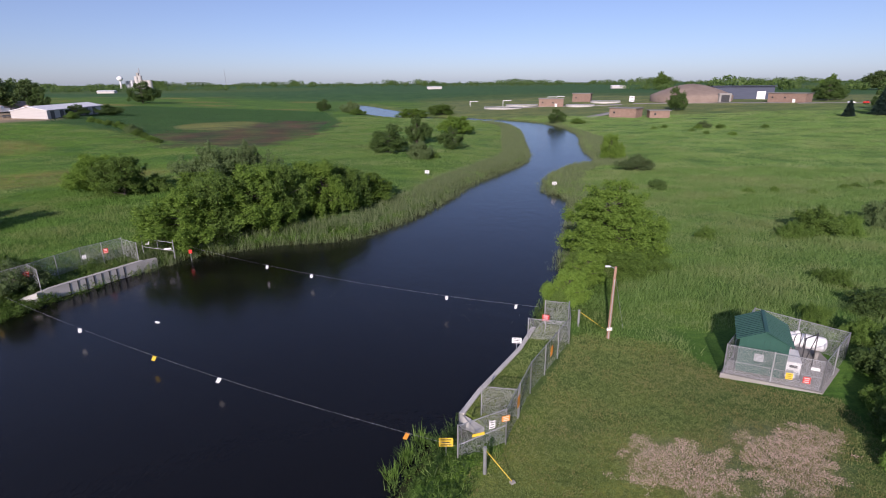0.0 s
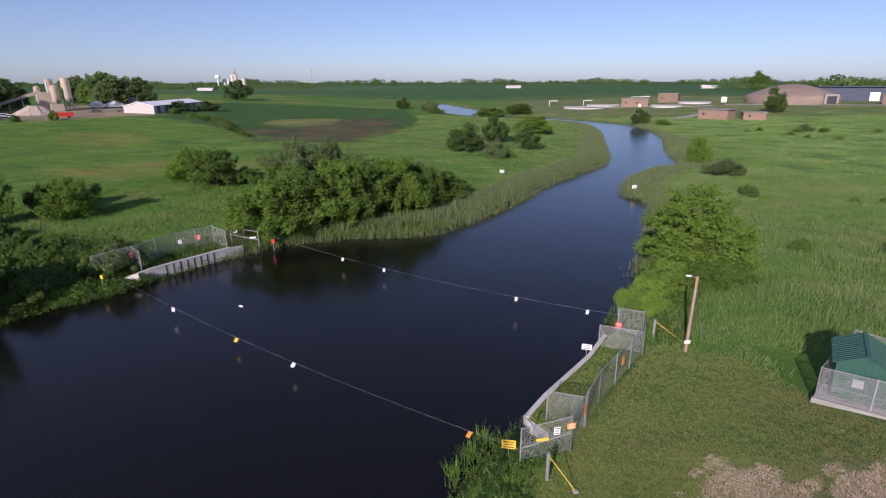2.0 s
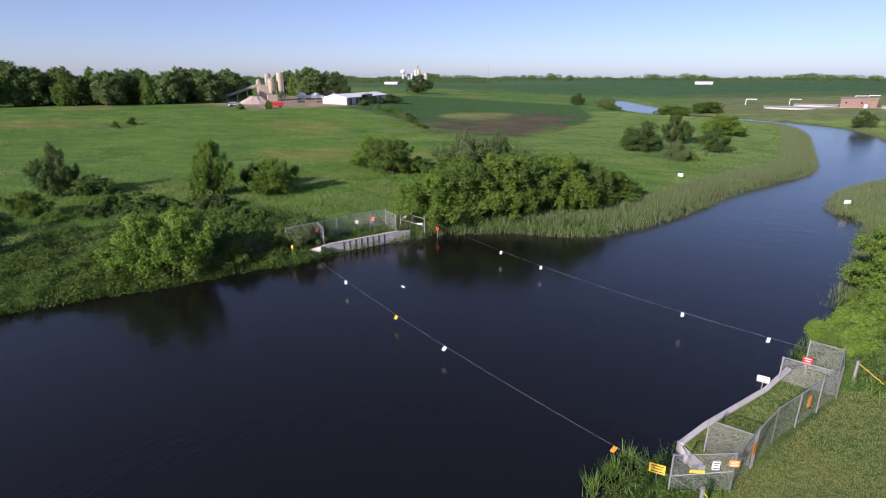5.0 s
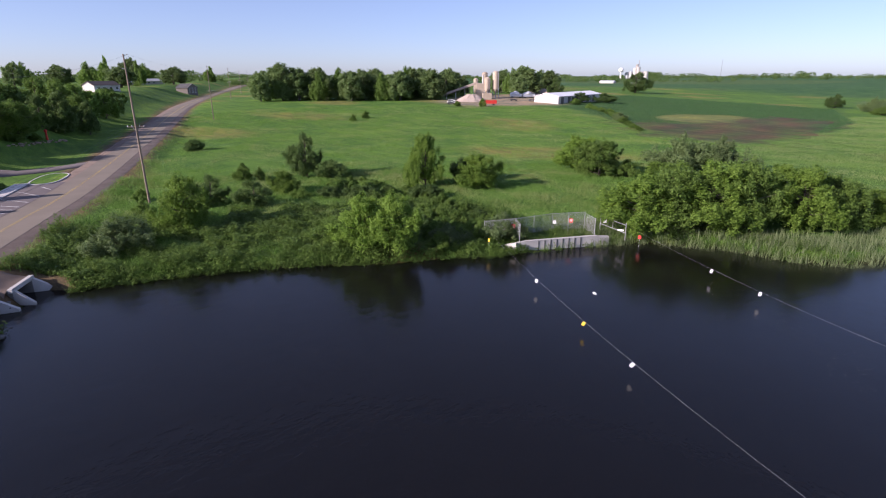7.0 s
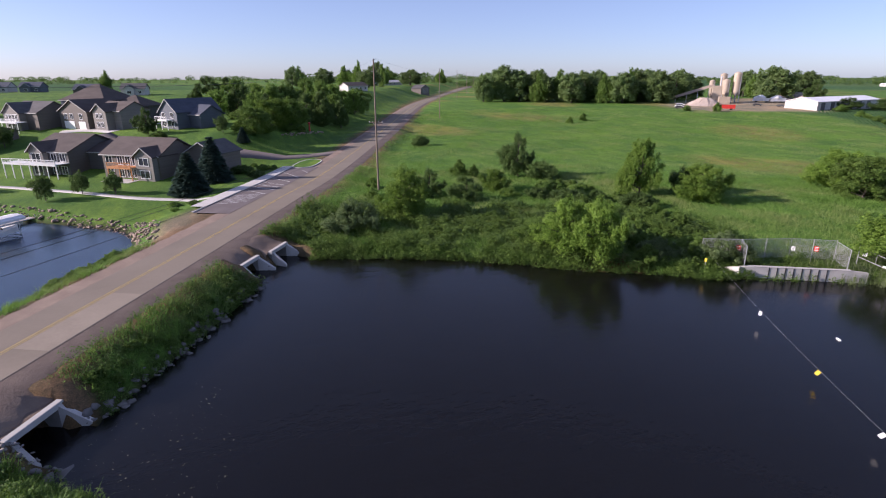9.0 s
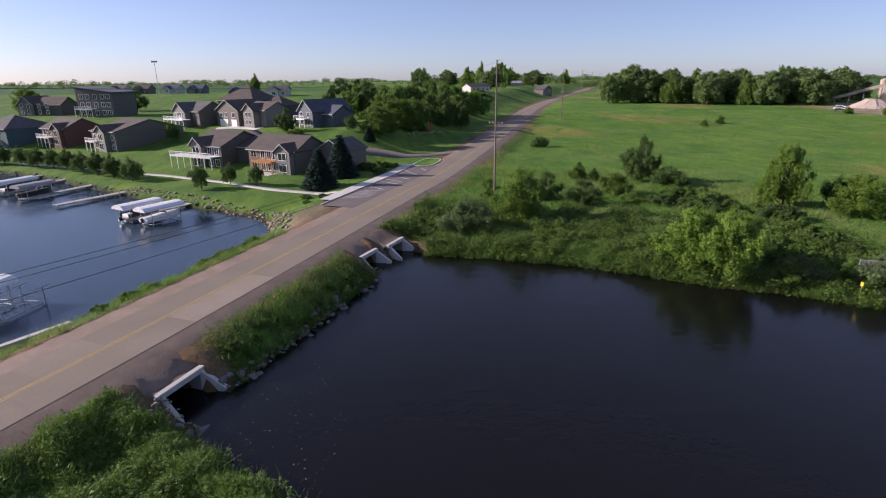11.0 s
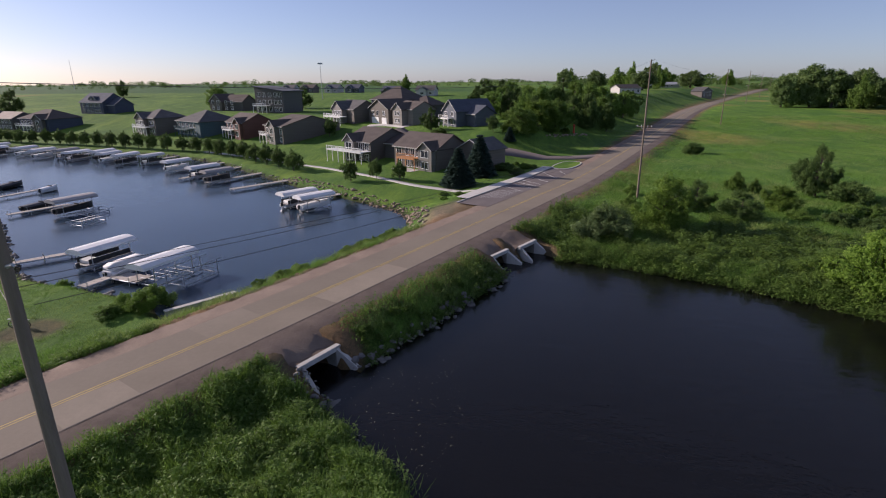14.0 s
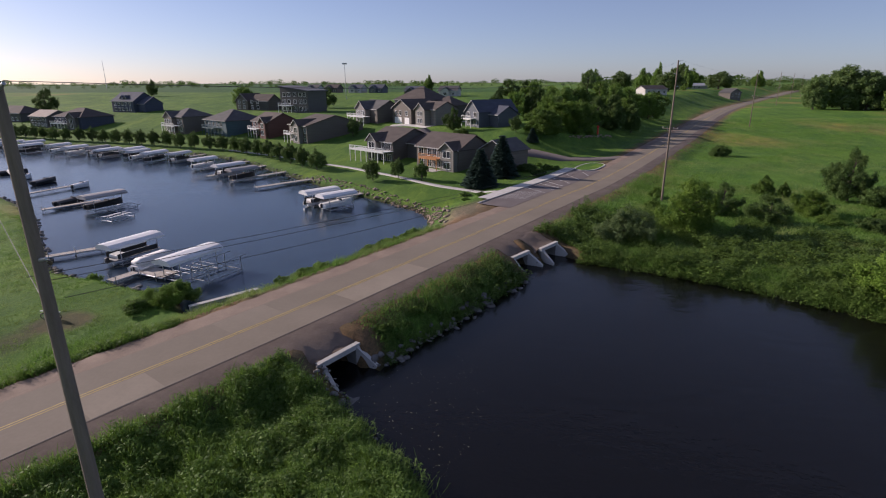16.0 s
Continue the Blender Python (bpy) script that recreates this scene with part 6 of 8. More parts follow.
# ---- the marina ----
def dock(ax, ay, bx_, by, wide=1.3, posts=True, label="weathered aluminium-edged boat dock over the water"):
    d = empty("dock", label, "dock", "docks in the marina")
    a, b = Vector((ax, ay, 0.55)), Vector((bx_, by, 0.55))
    u = (b - a).normalized()
    turn = math.atan2(u.y, u.x)
    length = (b - a).length
    n = max(2, int(length / 0.75))
    bm = bmesh.new()
    bx(bm, (0, 0, 0), (length / n * 0.95, wide, 0.05))
    first = made("plank", bm, DECK_WOOD, d)
    for k in range(n):
        ob = first if k == 0 else part("plank", first.data, d)
        ob.matrix_local = Matrix.Translation(a + u * (length * (k + 0.5) / n) + Vector((0, 0, 0.03))) @ Matrix.Rotation(turn, 4, "Z")
    for s in (-1, 1):
        off = Vector((-u.y, u.x, 0)) * s * wide / 2
        barred("edge_beam", a + off - Vector((0, 0, 0.06)), b + off - Vector((0, 0, 0.06)), 0.08, ALUMINIUM, d, "", sides=6)
        k = 0.3
        while posts and k < length:
            p = a + u * k + off * 1.06
            barred("post", p - Vector((0, 0, 1.8)), p + Vector((0, 0, 0.55)), 0.045, ALUMINIUM, d, "", sides=6)
            k += 3.0
    return d


def boat_lift(name, x, y, turn, boat, canopy=None, label="", length=7.4, wide=3.2, tall=2.9):
    """A lift of aluminium posts and beams, with a canvas canopy and a boat in its bunks."""
    t = empty(name, label, "boat lift", "boat lifts in the marina", (x, y, 0), turn)
    hl, hw = length / 2, wide / 2
    for sx in (-0.68, 0.68):
        for sy in (-1, 1):
            barred("post", (sx * hl, sy * hw * 0.92, -1.6), (sx * hl, sy * hw * 0.92, tall - 0.25), 0.06, ALUMINIUM, t, "", sides=6)
        barred("cross_beam", (sx * hl, -hw * 0.92, 0.25), (sx * hl, hw * 0.92, 0.25), 0.07, ALUMINIUM, t, "", sides=6)
    for sy in (-1, 1):
        barred("side_beam", (-hl * 0.7, sy * hw * 0.92, 0.25), (hl * 0.7, sy * hw * 0.92, 0.25), 0.07, ALUMINIUM, t, "", sides=6)
        barred("top_beam", (-hl * 0.95, sy * hw * 0.92, tall - 0.25), (hl * 0.95, sy * hw * 0.92, tall - 0.25), 0.045, ALUMINIUM, t, "", sides=6)
    if canopy:
        bm = bmesh.new()
        arc = [(-hw, tall - 0.42), (-hw, tall - 0.12), (-hw * 0.62, tall + 0.2), (0, tall + 0.34), (hw * 0.62, tall + 0.2), (hw, tall - 0.12), (hw, tall - 0.42)]
        inner = [(-hw + 0.05, tall - 0.42), (-hw + 0.05, tall - 0.16), (-hw * 0.6, tall + 0.15), (0, tall + 0.29), (hw * 0.6, tall + 0.15), (hw - 0.05, tall - 0.16), (hw - 0.05, tall - 0.42)]
        n = 9
        stations = [(-hl, 0.96), (-hl + 0.25, 1.0)] + [(-hl + 0.25 + (length - 0.5) * k / n, 1.0 - 0.012 * (k % 2)) for k in range(1, n)] + [(hl - 0.25, 1.0), (hl, 0.96)]
        rows = [[bm.verts.new((xx, yy * s, tall - 0.42 + (zz - tall + 0.42) * s)) for yy, zz in arc] for xx, s in stations]
        for a, b in zip(rows, rows[1:]):
            for k in range(len(arc) - 1):
                bm.faces.new((a[k], a[k + 1], b[k + 1], b[k]))
        bm.faces.new(rows[0])
        bm.faces.new(rows[-1])
        made("canopy", bm, canopy, t)
        for k in range(6):
            xx = -hl * 0.9 + 1.8 * hl * k / 5
            wired("bow", [(xx, yy * 0.985, zz - 0.03) for yy, zz in arc], 0.02, ALUMINIUM, t)
    if boat:
        hull(t, length * 0.88, wide * 0.72, boat)
    else:
        for k in range(6):
            xx = -hl * 0.6 + 1.2 * hl * k / 5
            barred("rack_bar", (xx, -hw * 0.9, 0.9), (xx, hw * 0.9, 0.9), 0.035, ALUMINIUM, t, "", sides=6)
    return t


def hull(t, length, wide, style):
    """A pontoon boat, covered or open, or a dark runabout."""
    if style == "pontoon":
        for sy in (-1, 1):
            bm = bmesh.new()
            rod(bm, (-length / 2, sy * wide * 0.36, 0.55), (length / 2 - 0.6, sy * wide * 0.36, 0.55), 0.28, sides=10)
            rod(bm, (length / 2 - 0.6, sy * wide * 0.36, 0.55), (length / 2 + 0.1, sy * wide * 0.36, 0.68), 0.28, 0.08, 10)
            made("pontoon", bm, ALUMINIUM, t)
        boxed("boat_deck", (0, 0, 0.9), (length * 0.96, wide, 0.08), GREY_CANVAS, t, "grey boat deck", 0.02)
        boxed("boat_fence", (0, wide / 2, 1.3), (length * 0.85, 0.04, 0.65), DARK_STEEL, t, "dark boat side", 0.01)
        boxed("boat_fence", (0, -wide / 2, 1.3), (length * 0.85, 0.04, 0.65), DARK_STEEL, t, "dark boat side", 0.01)
        boxed("seat", (-length * 0.3, 0, 1.2), (length * 0.2, wide * 0.85, 0.5), WHITE_PAINT, t, "pale boat seats", 0.08)
        boxed("motor", (-length / 2 - 0.2, 0, 0.95), (0.45, 0.4, 0.7), BLACK_PAINT, t, "black outboard motor", 0.1)
    else:
        bm = bmesh.new()
        rows = []
        for k in range(9):
            s = k / 8
            half = wide / 2 * (1 - max(0, (s - 0.45) / 0.55) ** 2.2) + 0.02
            sheer = 1.15 + 0.25 * s
            rows.append([bm.verts.new((length * (s - 0.5), yy * half, zz)) for yy, zz in ((-1, sheer), (-0.82, 0.6), (0, 0.38 + 0.3 * max(0, s - 0.7)), (0.82, 0.6), (1, sheer), (0.5, sheer + 0.28), (-0.5, sheer + 0.28))])
        for a, b in zip(rows, rows[1:]):
            for k in range(7):
                bm.faces.new((a[k], a[(k + 1) % 7], b[(k + 1) % 7], b[k]))
        bm.faces.new(rows[0])
        bm.faces.new(rows[-1])
        made("hull", bm, {"dark": BLACK_PAINT, "white": WHITE_PAINT, "cover": CANVAS}[style], t, smooth=False)
        boxed("windscreen", (length * 0.08, 0, 1.62), (0.06, wide * 0.7, 0.35), DARK_STEEL, t, "", 0.01)
        boxed("motor", (-length / 2 - 0.15, 0, 1.0), (0.4, 0.4, 0.8), BLACK_PAINT, t, "black outboard motor", 0.08)


W_LIFT = "aluminium boat lift with a white canvas canopy and a boat"
G_LIFT = "aluminium boat lift with a grey canvas canopy and a boat"
D2R = math.radians
boat_lift("boat_lift", -55.2, -40.8, D2R(164), None, CANVAS, "empty aluminium boat lift with a white canopy", 7.8, 3.2, 2.9)
boat_lift("bare_lift", -55.6, -37.6, D2R(164), None, None, "bare aluminium lift frame with rows of rack bars", 7.4, 3.0, 2.2)
pb = empty("covered_boat", "pontoon boat under a white fitted cover", "boat", at=(-57.2, -47.3, -0.4), turn=D2R(167))
hull(pb, 6.0, 2.4, "cover")
bm = bmesh.new()
prism(bm, [(-2.7, 1.2), (2.6, 1.2), (2.75, 1.6), (2.2, 2.15), (-2.3, 2.15), (-2.85, 1.7)], -1.05, 1.05)
bmesh.ops.bevel(bm, geom=bm.edges[:], offset=0.28, segments=3, affect="EDGES")
made("cover", bm, CANVAS, pb, "white fitted cover", smooth=True)
boat_lift("boat_lift", -59.6, -52.3, D2R(164), "pontoon", CANVAS, W_LIFT, 7.6, 3.2, 2.8)
boat_lift("boat_lift", -85.5, -79.2, D2R(160), "dark", GREY_CANVAS, G_LIFT, 7.6, 3.2, 2.9)
boat_lift("bare_lift", -85.4, -75.4, D2R(165), None, None, "bare aluminium lift frame low in the water", 6, 3.0, 0.9)
boat_lift("bare_lift", -78.5, -70.6, D2R(165), None, None, "bare aluminium lift frame low in the water", 6, 3.0, 1.1)
boat_lift("boat_lift", -95.0, -40.3, D2R(144), "pontoon", CANVAS, W_LIFT)
boat_lift("boat_lift", -92.5, -36.0, D2R(144), "white", CANVAS, W_LIFT)
boat_lift("boat_lift", -133.2, -89.8, D2R(158), "white", CANVAS, W_LIFT)
boat_lift("boat_lift", -124.0, -76.7, D2R(155), "pontoon", CANVAS, W_LIFT, 8)
boat_lift("boat_lift", -118.3, -69.7, D2R(152), "dark", GREY_CANVAS, G_LIFT)
for k, (x, y) in enumerate([(-143.5, -104.3), (-144.5, -113.2), (-147, -120.5), (-149, -133), (-152, -126.5), (-153.5, -149), (-154, -141), (-157, -170), (-158.5, -160), (-164, -185), (-166, -178), (-168, -196)]):
    boat_lift("boat_lift", x, y, D2R(166 + 4 * (k % 3)), ("pontoon", "dark", "white")[k % 3], GREY_CANVAS if k == 6 else CANVAS, G_LIFT if k == 6 else W_LIFT, 7.2 + 0.6 * (k % 2))
dock(-50.6, -48.2, -55.2, -46.8)
dock(-54.6, -46.6, -53.4, -42.4, 2.2, True, "square brown dock platform")
dock(-57.2, -63.5, -63.0, -58.5, 1.2)
dock(-81.0, -88.4, -90.0, -84.2, 1.2)
dock(-92.5, -104.6, -103.0, -102.6, 1.1)
dock(-94.4, -42.4, -107.2, -33.0, 1.4)
dock(-106.9, -60.3, -121.0, -50.8, 1.5)
dock(-114.0, -70.2, -131.4, -62.0, 1.5)
dock(-118.3, -79.4, -139.0, -73.5, 1.4)
dock(-128.8, -87.8, -145.0, -83.0, 1.4)
for k in range(8):
    dock(-148 - 2.4 * k, -108 - 11 * k, -163 - 2.3 * k, -104 - 11 * k, 1.2)
for x, y, turn, style, label in ((-106.8, -113.8, 3.1, "dark", "dark open motorboat moored by a dock"), (-117.5, -134, 2.4, "dark", "dark motorboat moored among posts"), (-88.4, -89.2, 2.9, "dark", "small dark motorboat at a dock"),
                                 (-103.5, -101, 3.0, "white", "small white boat at a dock's end"), (-111, -124, 3.1, "white", "small white boat on a low lift")):
    b = empty("motorboat", label, "boat", "moored boats", (x, y, -0.42), turn)
    hull(b, 6.0 if style == "dark" else 4.0, 2.2 if style == "dark" else 1.8, style)
for a, b, label in (((-43.9, -33.3), (-49.4, -28.9), "low pale concrete sea wall beside the road"), ((-72.6, -17.2), (-78.2, -13.6), "stepped concrete sea wall at the lake's corner"), ((-78.2, -13.6), (-82.5, -12.2), "low concrete kerb above the boulders")):
    w = empty("sea_wall", label, "wall")
    a, b = Vector((*a, 0)), Vector((*b, 0))
    boxed("wall", (a + b) / 2 + Vector((0, 0, 0.35)), ((b - a).length, 0.45, 1.7), CONCRETE, w, "", 0.04, math.atan2((b - a).y, (b - a).x))
    boxed("cap", (a + b) / 2 + Vector((0, 0, 1.24)), ((b - a).length + 0.1, 0.6, 0.12), CONCRETE, w, "", 0.03, math.atan2((b - a).y, (b - a).x))


# ---- car park, kerbs and paths ----
def draped(name, pts, wide, rise, material, label, category, steps=8):
    line = curve(pts, steps, False)
    side = along(line)
    n = len(line)
    v = []
    for s in (-0.5, 0, 0.5):
        q = line + side * wide * s
        v.append(np.c_[q, height(q[:, 0], q[:, 1]) + rise])
    low = [np.c_[v[k][:, :2], v[k][:, 2] - 0.25] for k in (0, 2)]
    i = np.arange(n - 1)
    f = [np.stack([a * n + i, a * n + i + 1, b * n + i + 1, b * n + i], 1) for a, b in ((0, 1), (1, 2), (3, 0), (2, 4))]
    return tagged(new(name, mesh_of(name, np.concatenate(v + low), np.concatenate(f), material)), label, category, kind="structure")


R0 = ROAD_FINE[(ROAD_FINE[:, 0] < -84) & (ROAD_FINE[:, 0] > -127)]
tagged(new("car_park", strip("car_park", R0, 3.5, 9.4, 0.004, PARKING)), "asphalt angle parking beside the road", "car park", kind="structure")
tagged(new("sidewalk", strip("sidewalk", R0[3:], 9.7, 11.9, 0.12, CONCRETE)), "pale concrete sidewalk beside the parking", "sidewalk", kind="structure")
tagged(new("kerb", strip("kerb", R0, 9.4, 9.7, 0.14, CONCRETE)), "pale concrete kerb", "kerb", kind="structure")
tagged(new("kerb_face", mesh_of("kerb_face", *(lambda a: (np.concatenate([np.c_[a, road_height(a[:, 0], a[:, 1])], np.c_[a, road_height(a[:, 0], a[:, 1]) + 0.14]]),
                                                       np.stack([np.arange(len(a) - 1), np.arange(1, len(a)), len(a) + np.arange(1, len(a)), len(a) + np.arange(len(a) - 1)], 1)))(R0 + along(R0) * 9.4), CONCRETE)), "face of the concrete kerb", "kerb", kind="structure")
def kerbed_island(label, cx, cy, long, wide, turn, fill, z):
    """A rounded island with a pale kerb round it."""
    isl = empty("traffic_island", label, "island", at=(cx, cy, z), turn=turn)
    ring = [(long / 2 * math.copysign(abs(math.cos(a)) ** 0.7, math.cos(a)), wide / 2 * math.copysign(abs(math.sin(a)) ** 0.7, math.sin(a))) for a in (2 * math.pi * k / 28 for k in range(28))]
    bm = bmesh.new()
    rows = [[bm.verts.new((x * f, y * f2, h)) for x, y in ring] for f, f2, h in ((1, 1, -0.3), (1, 1, 0.15), (1 - 0.5 / long, 1 - 0.5 / wide, 0.15), (1 - 0.5 / long, 1 - 0.5 / wide, 0.08))]
    for a, b in zip(rows, rows[1:]):
        for k in range(28):
            bm.faces.new((a[k], a[(k + 1) % 28], b[(k + 1) % 28], b[k]))
    made("kerb", bm, CONCRETE, isl, "pale concrete kerb")
    bm = bmesh.new()
    bm.faces.new([bm.verts.new((x * (1 - 0.5 / long), y * (1 - 0.5 / wide), 0.1)) for x, y in ring])
    ob = made("turf", bm, fill, isl, "mown turf")
    if fill is LAND:
        for v in ob.data.color_attributes.new("growth", "FLOAT_COLOR", "POINT").data:
            v.color = (0.112, 0.222, 0.044, 1)


p, sd = R0[-1], along(R0)[-1]
way = math.atan2(sd[1], sd[0]) - math.pi / 2
kerbed_island("mown grass island with a curved pale kerb beside the road", *(p + sd * 7.4 + np.array([-sd[1], sd[0]]) * -4.5), 13, 5.4, way, LAND, float(road_height(*p)) + 0.02)
for k in range(7):
    i = int(len(R0) * (0.30 + 0.70 * k / 7))
    p, sd = R0[i], along(R0)[i]
    q = R0[min(i + 4, len(R0) - 1)]
    a, b = p + sd * 3.9, q + sd * 9.3
    z = float(road_height(*p)) + 0.012
    d = b - a
    mark = boxed("stall_line", ((a[0] + b[0]) / 2, (a[1] + b[1]) / 2, z), (float(np.hypot(*d)), 0.11, 0.008), WHITE_LINE, None, "", 0, math.atan2(d[1], d[0]))
    tagged(mark, "white painted parking line", "road marking", "parking lines", "structure")
for k in range(7):
    i = int(len(R0) * 0.14) + k
    p, sd = R0[i], along(R0)[i]
    mark = boxed("hatch_line", (*(p + sd * 6.6), float(road_height(*p)) + 0.012), (4.6, 0.12, 0.008), WHITE_LINE, None, "", 0, math.atan2(sd[1], sd[0]) + 0.5)
    tagged(mark, "white painted hatching between stalls", "road marking", "parking lines", "structure")
draped("side_road", [(-149.5, 26), (-147.5, 16), (-146.5, 8), (-144.5, 0), (-143, -8), (-145, -17), (-153, -26), (-166, -34), (-180, -40)], 6.5, 0.1, PARKING, "side road of pinkish pavement", "road")
draped("footpath", [(-98, -4.5), (-103, -11), (-109, -22), (-123, -38), (-133, -50), (-148, -72), (-164, -100)], 1.5, 0.06, CONCRETE, "narrow pale concrete footpath", "path")
draped("driveway", [(-183, -36), (-189, -44), (-190, -52)], 4.5, 0.08, CONCRETE, "pale concrete driveway", "driveway")
draped("driveway", [(-143.5, -6), (-139, -5), (-134, -6)], 5.0, 0.08, CONCRETE, "short pale concrete driveway", "driveway")
draped("driveway", [(-186, -32), (-192, -30), (-196, -26)], 4.0, 0.08, CONCRETE, "pale concrete driveway", "driveway")


def dirt_bike(x, y, turn):
    """A small off-road motorcycle on its stand."""
    t = empty("dirt_bike", "blue and white dirt bike parked on bare gravel", "motorcycle", "", (x, y, z_at(x, y)), turn)
    for xx in (-0.68, 0.68):
        ring = [(xx + 0.30 * math.cos(k * math.pi / 8), 0, 0.33 + 0.30 * math.sin(k * math.pi / 8)) for k in range(17)]
        w = wired("wheel", ring, 0.05, BLACK_PAINT, t, "black knobbly tyre")
        for k in range(4):
            a = k * math.pi / 4
            barred("spoke", (xx - 0.27 * math.cos(a), 0, 0.33 - 0.27 * math.sin(a)), (xx + 0.27 * math.cos(a), 0, 0.33 + 0.27 * math.sin(a)), 0.01, ALUMINIUM, w, "", sides=5)
    barred("fork", (0.68, 0.06, 0.33), (0.44, 0.06, 1.0), 0.03, ALUMINIUM, t)
    barred("fork", (0.68, -0.06, 0.33), (0.44, -0.06, 1.0), 0.03, ALUMINIUM, t)
    barred("handlebar", (0.42, -0.4, 1.08), (0.42, 0.4, 1.08), 0.02, BLACK_PAINT, t)
    barred("frame", (0.42, 0, 0.95), (-0.1, 0, 0.35), 0.04, BLUE_BIKE, t)
    barred("swing_arm", (-0.1, 0, 0.38), (-0.68, 0, 0.33), 0.04, ALUMINIUM, t)
    boxed("engine", (0.08, 0, 0.42), (0.36, 0.24, 0.34), DARK_STEEL, t, "", 0.05)
    boxed("tank", (0.2, 0, 0.84), (0.46, 0.26, 0.2), BLUE_BIKE, t, "blue tank", 0.06)
    boxed("seat", (-0.28, 0, 0.88), (0.66, 0.2, 0.09), BLACK_PAINT, t, "black seat", 0.03)
    boxed("rear_mudguard", (-0.74, 0, 0.86), (0.42, 0.16, 0.04), WHITE_PAINT, t, "white mudguard", 0.015)
    boxed("front_mudguard", (0.72, 0, 0.76), (0.52, 0.16, 0.04), WHITE_PAINT, t, "white mudguard", 0.015)


BLUE_BIKE = surface("blue_plastic", (0.03, 0.09, 0.42), (0.05, 0.13, 0.55), 2, 12, 0.4)
dirt_bike(-39.0, -44.3, math.atan2(3.2, -0.5))

for k in range(26):  # stones round the shrub bed
    f = k / 25
    x, y = -172.5 - 23 * f + 0.5 * math.sin(k * 2.1), 10.4 + 15 * f + 0.6 * math.sin(k * 3.7)
    bm = bmesh.new()
    bmesh.ops.create_icosphere(bm, subdivisions=1, radius=0.45 + 0.15 * math.sin(k * 5.3))
    for v in bm.verts:
        v.co *= 1 + 0.25 * math.sin(v.co.x * 9 + k) * math.sin(v.co.y * 8 + 2 * k)
        v.co.z *= 0.7
    ob = made("boulder", bm, STONE)
    ob.location = (x, y, z_at(x, y) + 0.12)
    tagged(ob, "pale tan boulder edging a shrub bed", "boulder", "boulders round the bed")

# ---- houses ----
GLASS_M, _n, _l, _b = nodes_of("window_glass")
_b.inputs["Base Color"].default_value, _b.inputs["Roughness"].default_value = (0.03, 0.035, 0.04, 1), 0.08
_b.inputs["Specular IOR Level"].default_value = 0.8


def shingles(name, dark, light):
    return surface(name, dark, light, 0.35, 5.0, 0.92, bump=0.5, dist=0.03, vary=0.08, stretch=(1, 1, 3))


def siding(name, dark, light):
    return surface(name, dark, light, 0.4, 3.0, 0.7, bump=0.3, dist=0.02, vary=0.05, stretch=(0.3, 0.3, 9))


ROOF_BROWN = shingles("brown_shingles", (0.060, 0.047, 0.041), (0.105, 0.084, 0.074))
ROOF_GREY = shingles("grey_shingles", (0.062, 0.060, 0.060), (0.112, 0.108, 0.108))
ROOF_BLUE = shingles("slate_shingles", (0.04, 0.05, 0.07), (0.085, 0.095, 0.125))
WHITE_ROOF = shingles("pale_shingles", (0.42, 0.42, 0.43), (0.56, 0.56, 0.58))
# tan, and brightened: the sun on this roof is put into its colour
ROOF_SUNLIT = shingles("sunlit_tan_shingles", (0.38, 0.31, 0.25), (0.5, 0.42, 0.35))
TAN_WALL = siding("tan_siding", (0.112, 0.095, 0.080), (0.154, 0.135, 0.114))
GREY_WALL = siding("grey_siding", (0.078, 0.073, 0.069), (0.113, 0.107, 0.101))
BLUE_WALL = siding("blue_grey_siding", (0.072, 0.086, 0.108), (0.106, 0.122, 0.144))
NAVY_WALL = siding("navy_siding", (0.035, 0.045, 0.075), (0.065, 0.08, 0.12))
RED_WALL = siding("red_brown_siding", (0.102, 0.042, 0.033), (0.144, 0.066, 0.051))
TEAL_WALL = siding("teal_siding", (0.036, 0.084, 0.102), (0.060, 0.120, 0.141))
LIGHT_WALL = siding("cream_siding", (0.168, 0.157, 0.140), (0.225, 0.210, 0.191))

CREAM_WALL = siding("white_siding", (0.42, 0.40, 0.37), (0.58, 0.56, 0.53))


def window(h, x, y, z, w, tall, trim=WHITE_PAINT):
    """A framed pane set in a wall that faces local -y."""
    bm = bmesh.new()
    for cx, cz, sw, sh in ((0, tall / 2, w + 0.16, 0.1), (0, -tall / 2, w + 0.2, 0.12), (-w / 2, 0, 0.1, tall), (w / 2, 0, 0.1, tall), (0, 0, 0.06, tall)):
        bx(bm, (x + cx, y - 0.04, z + cz), (sw, 0.1, sh))
    fr = made("window", bm, trim, h, "white window frame")
    boxed("pane", (x, y - 0.012, z), (w - 0.06, 0.03, tall - 0.06), GLASS_M, fr, "dark reflecting pane")


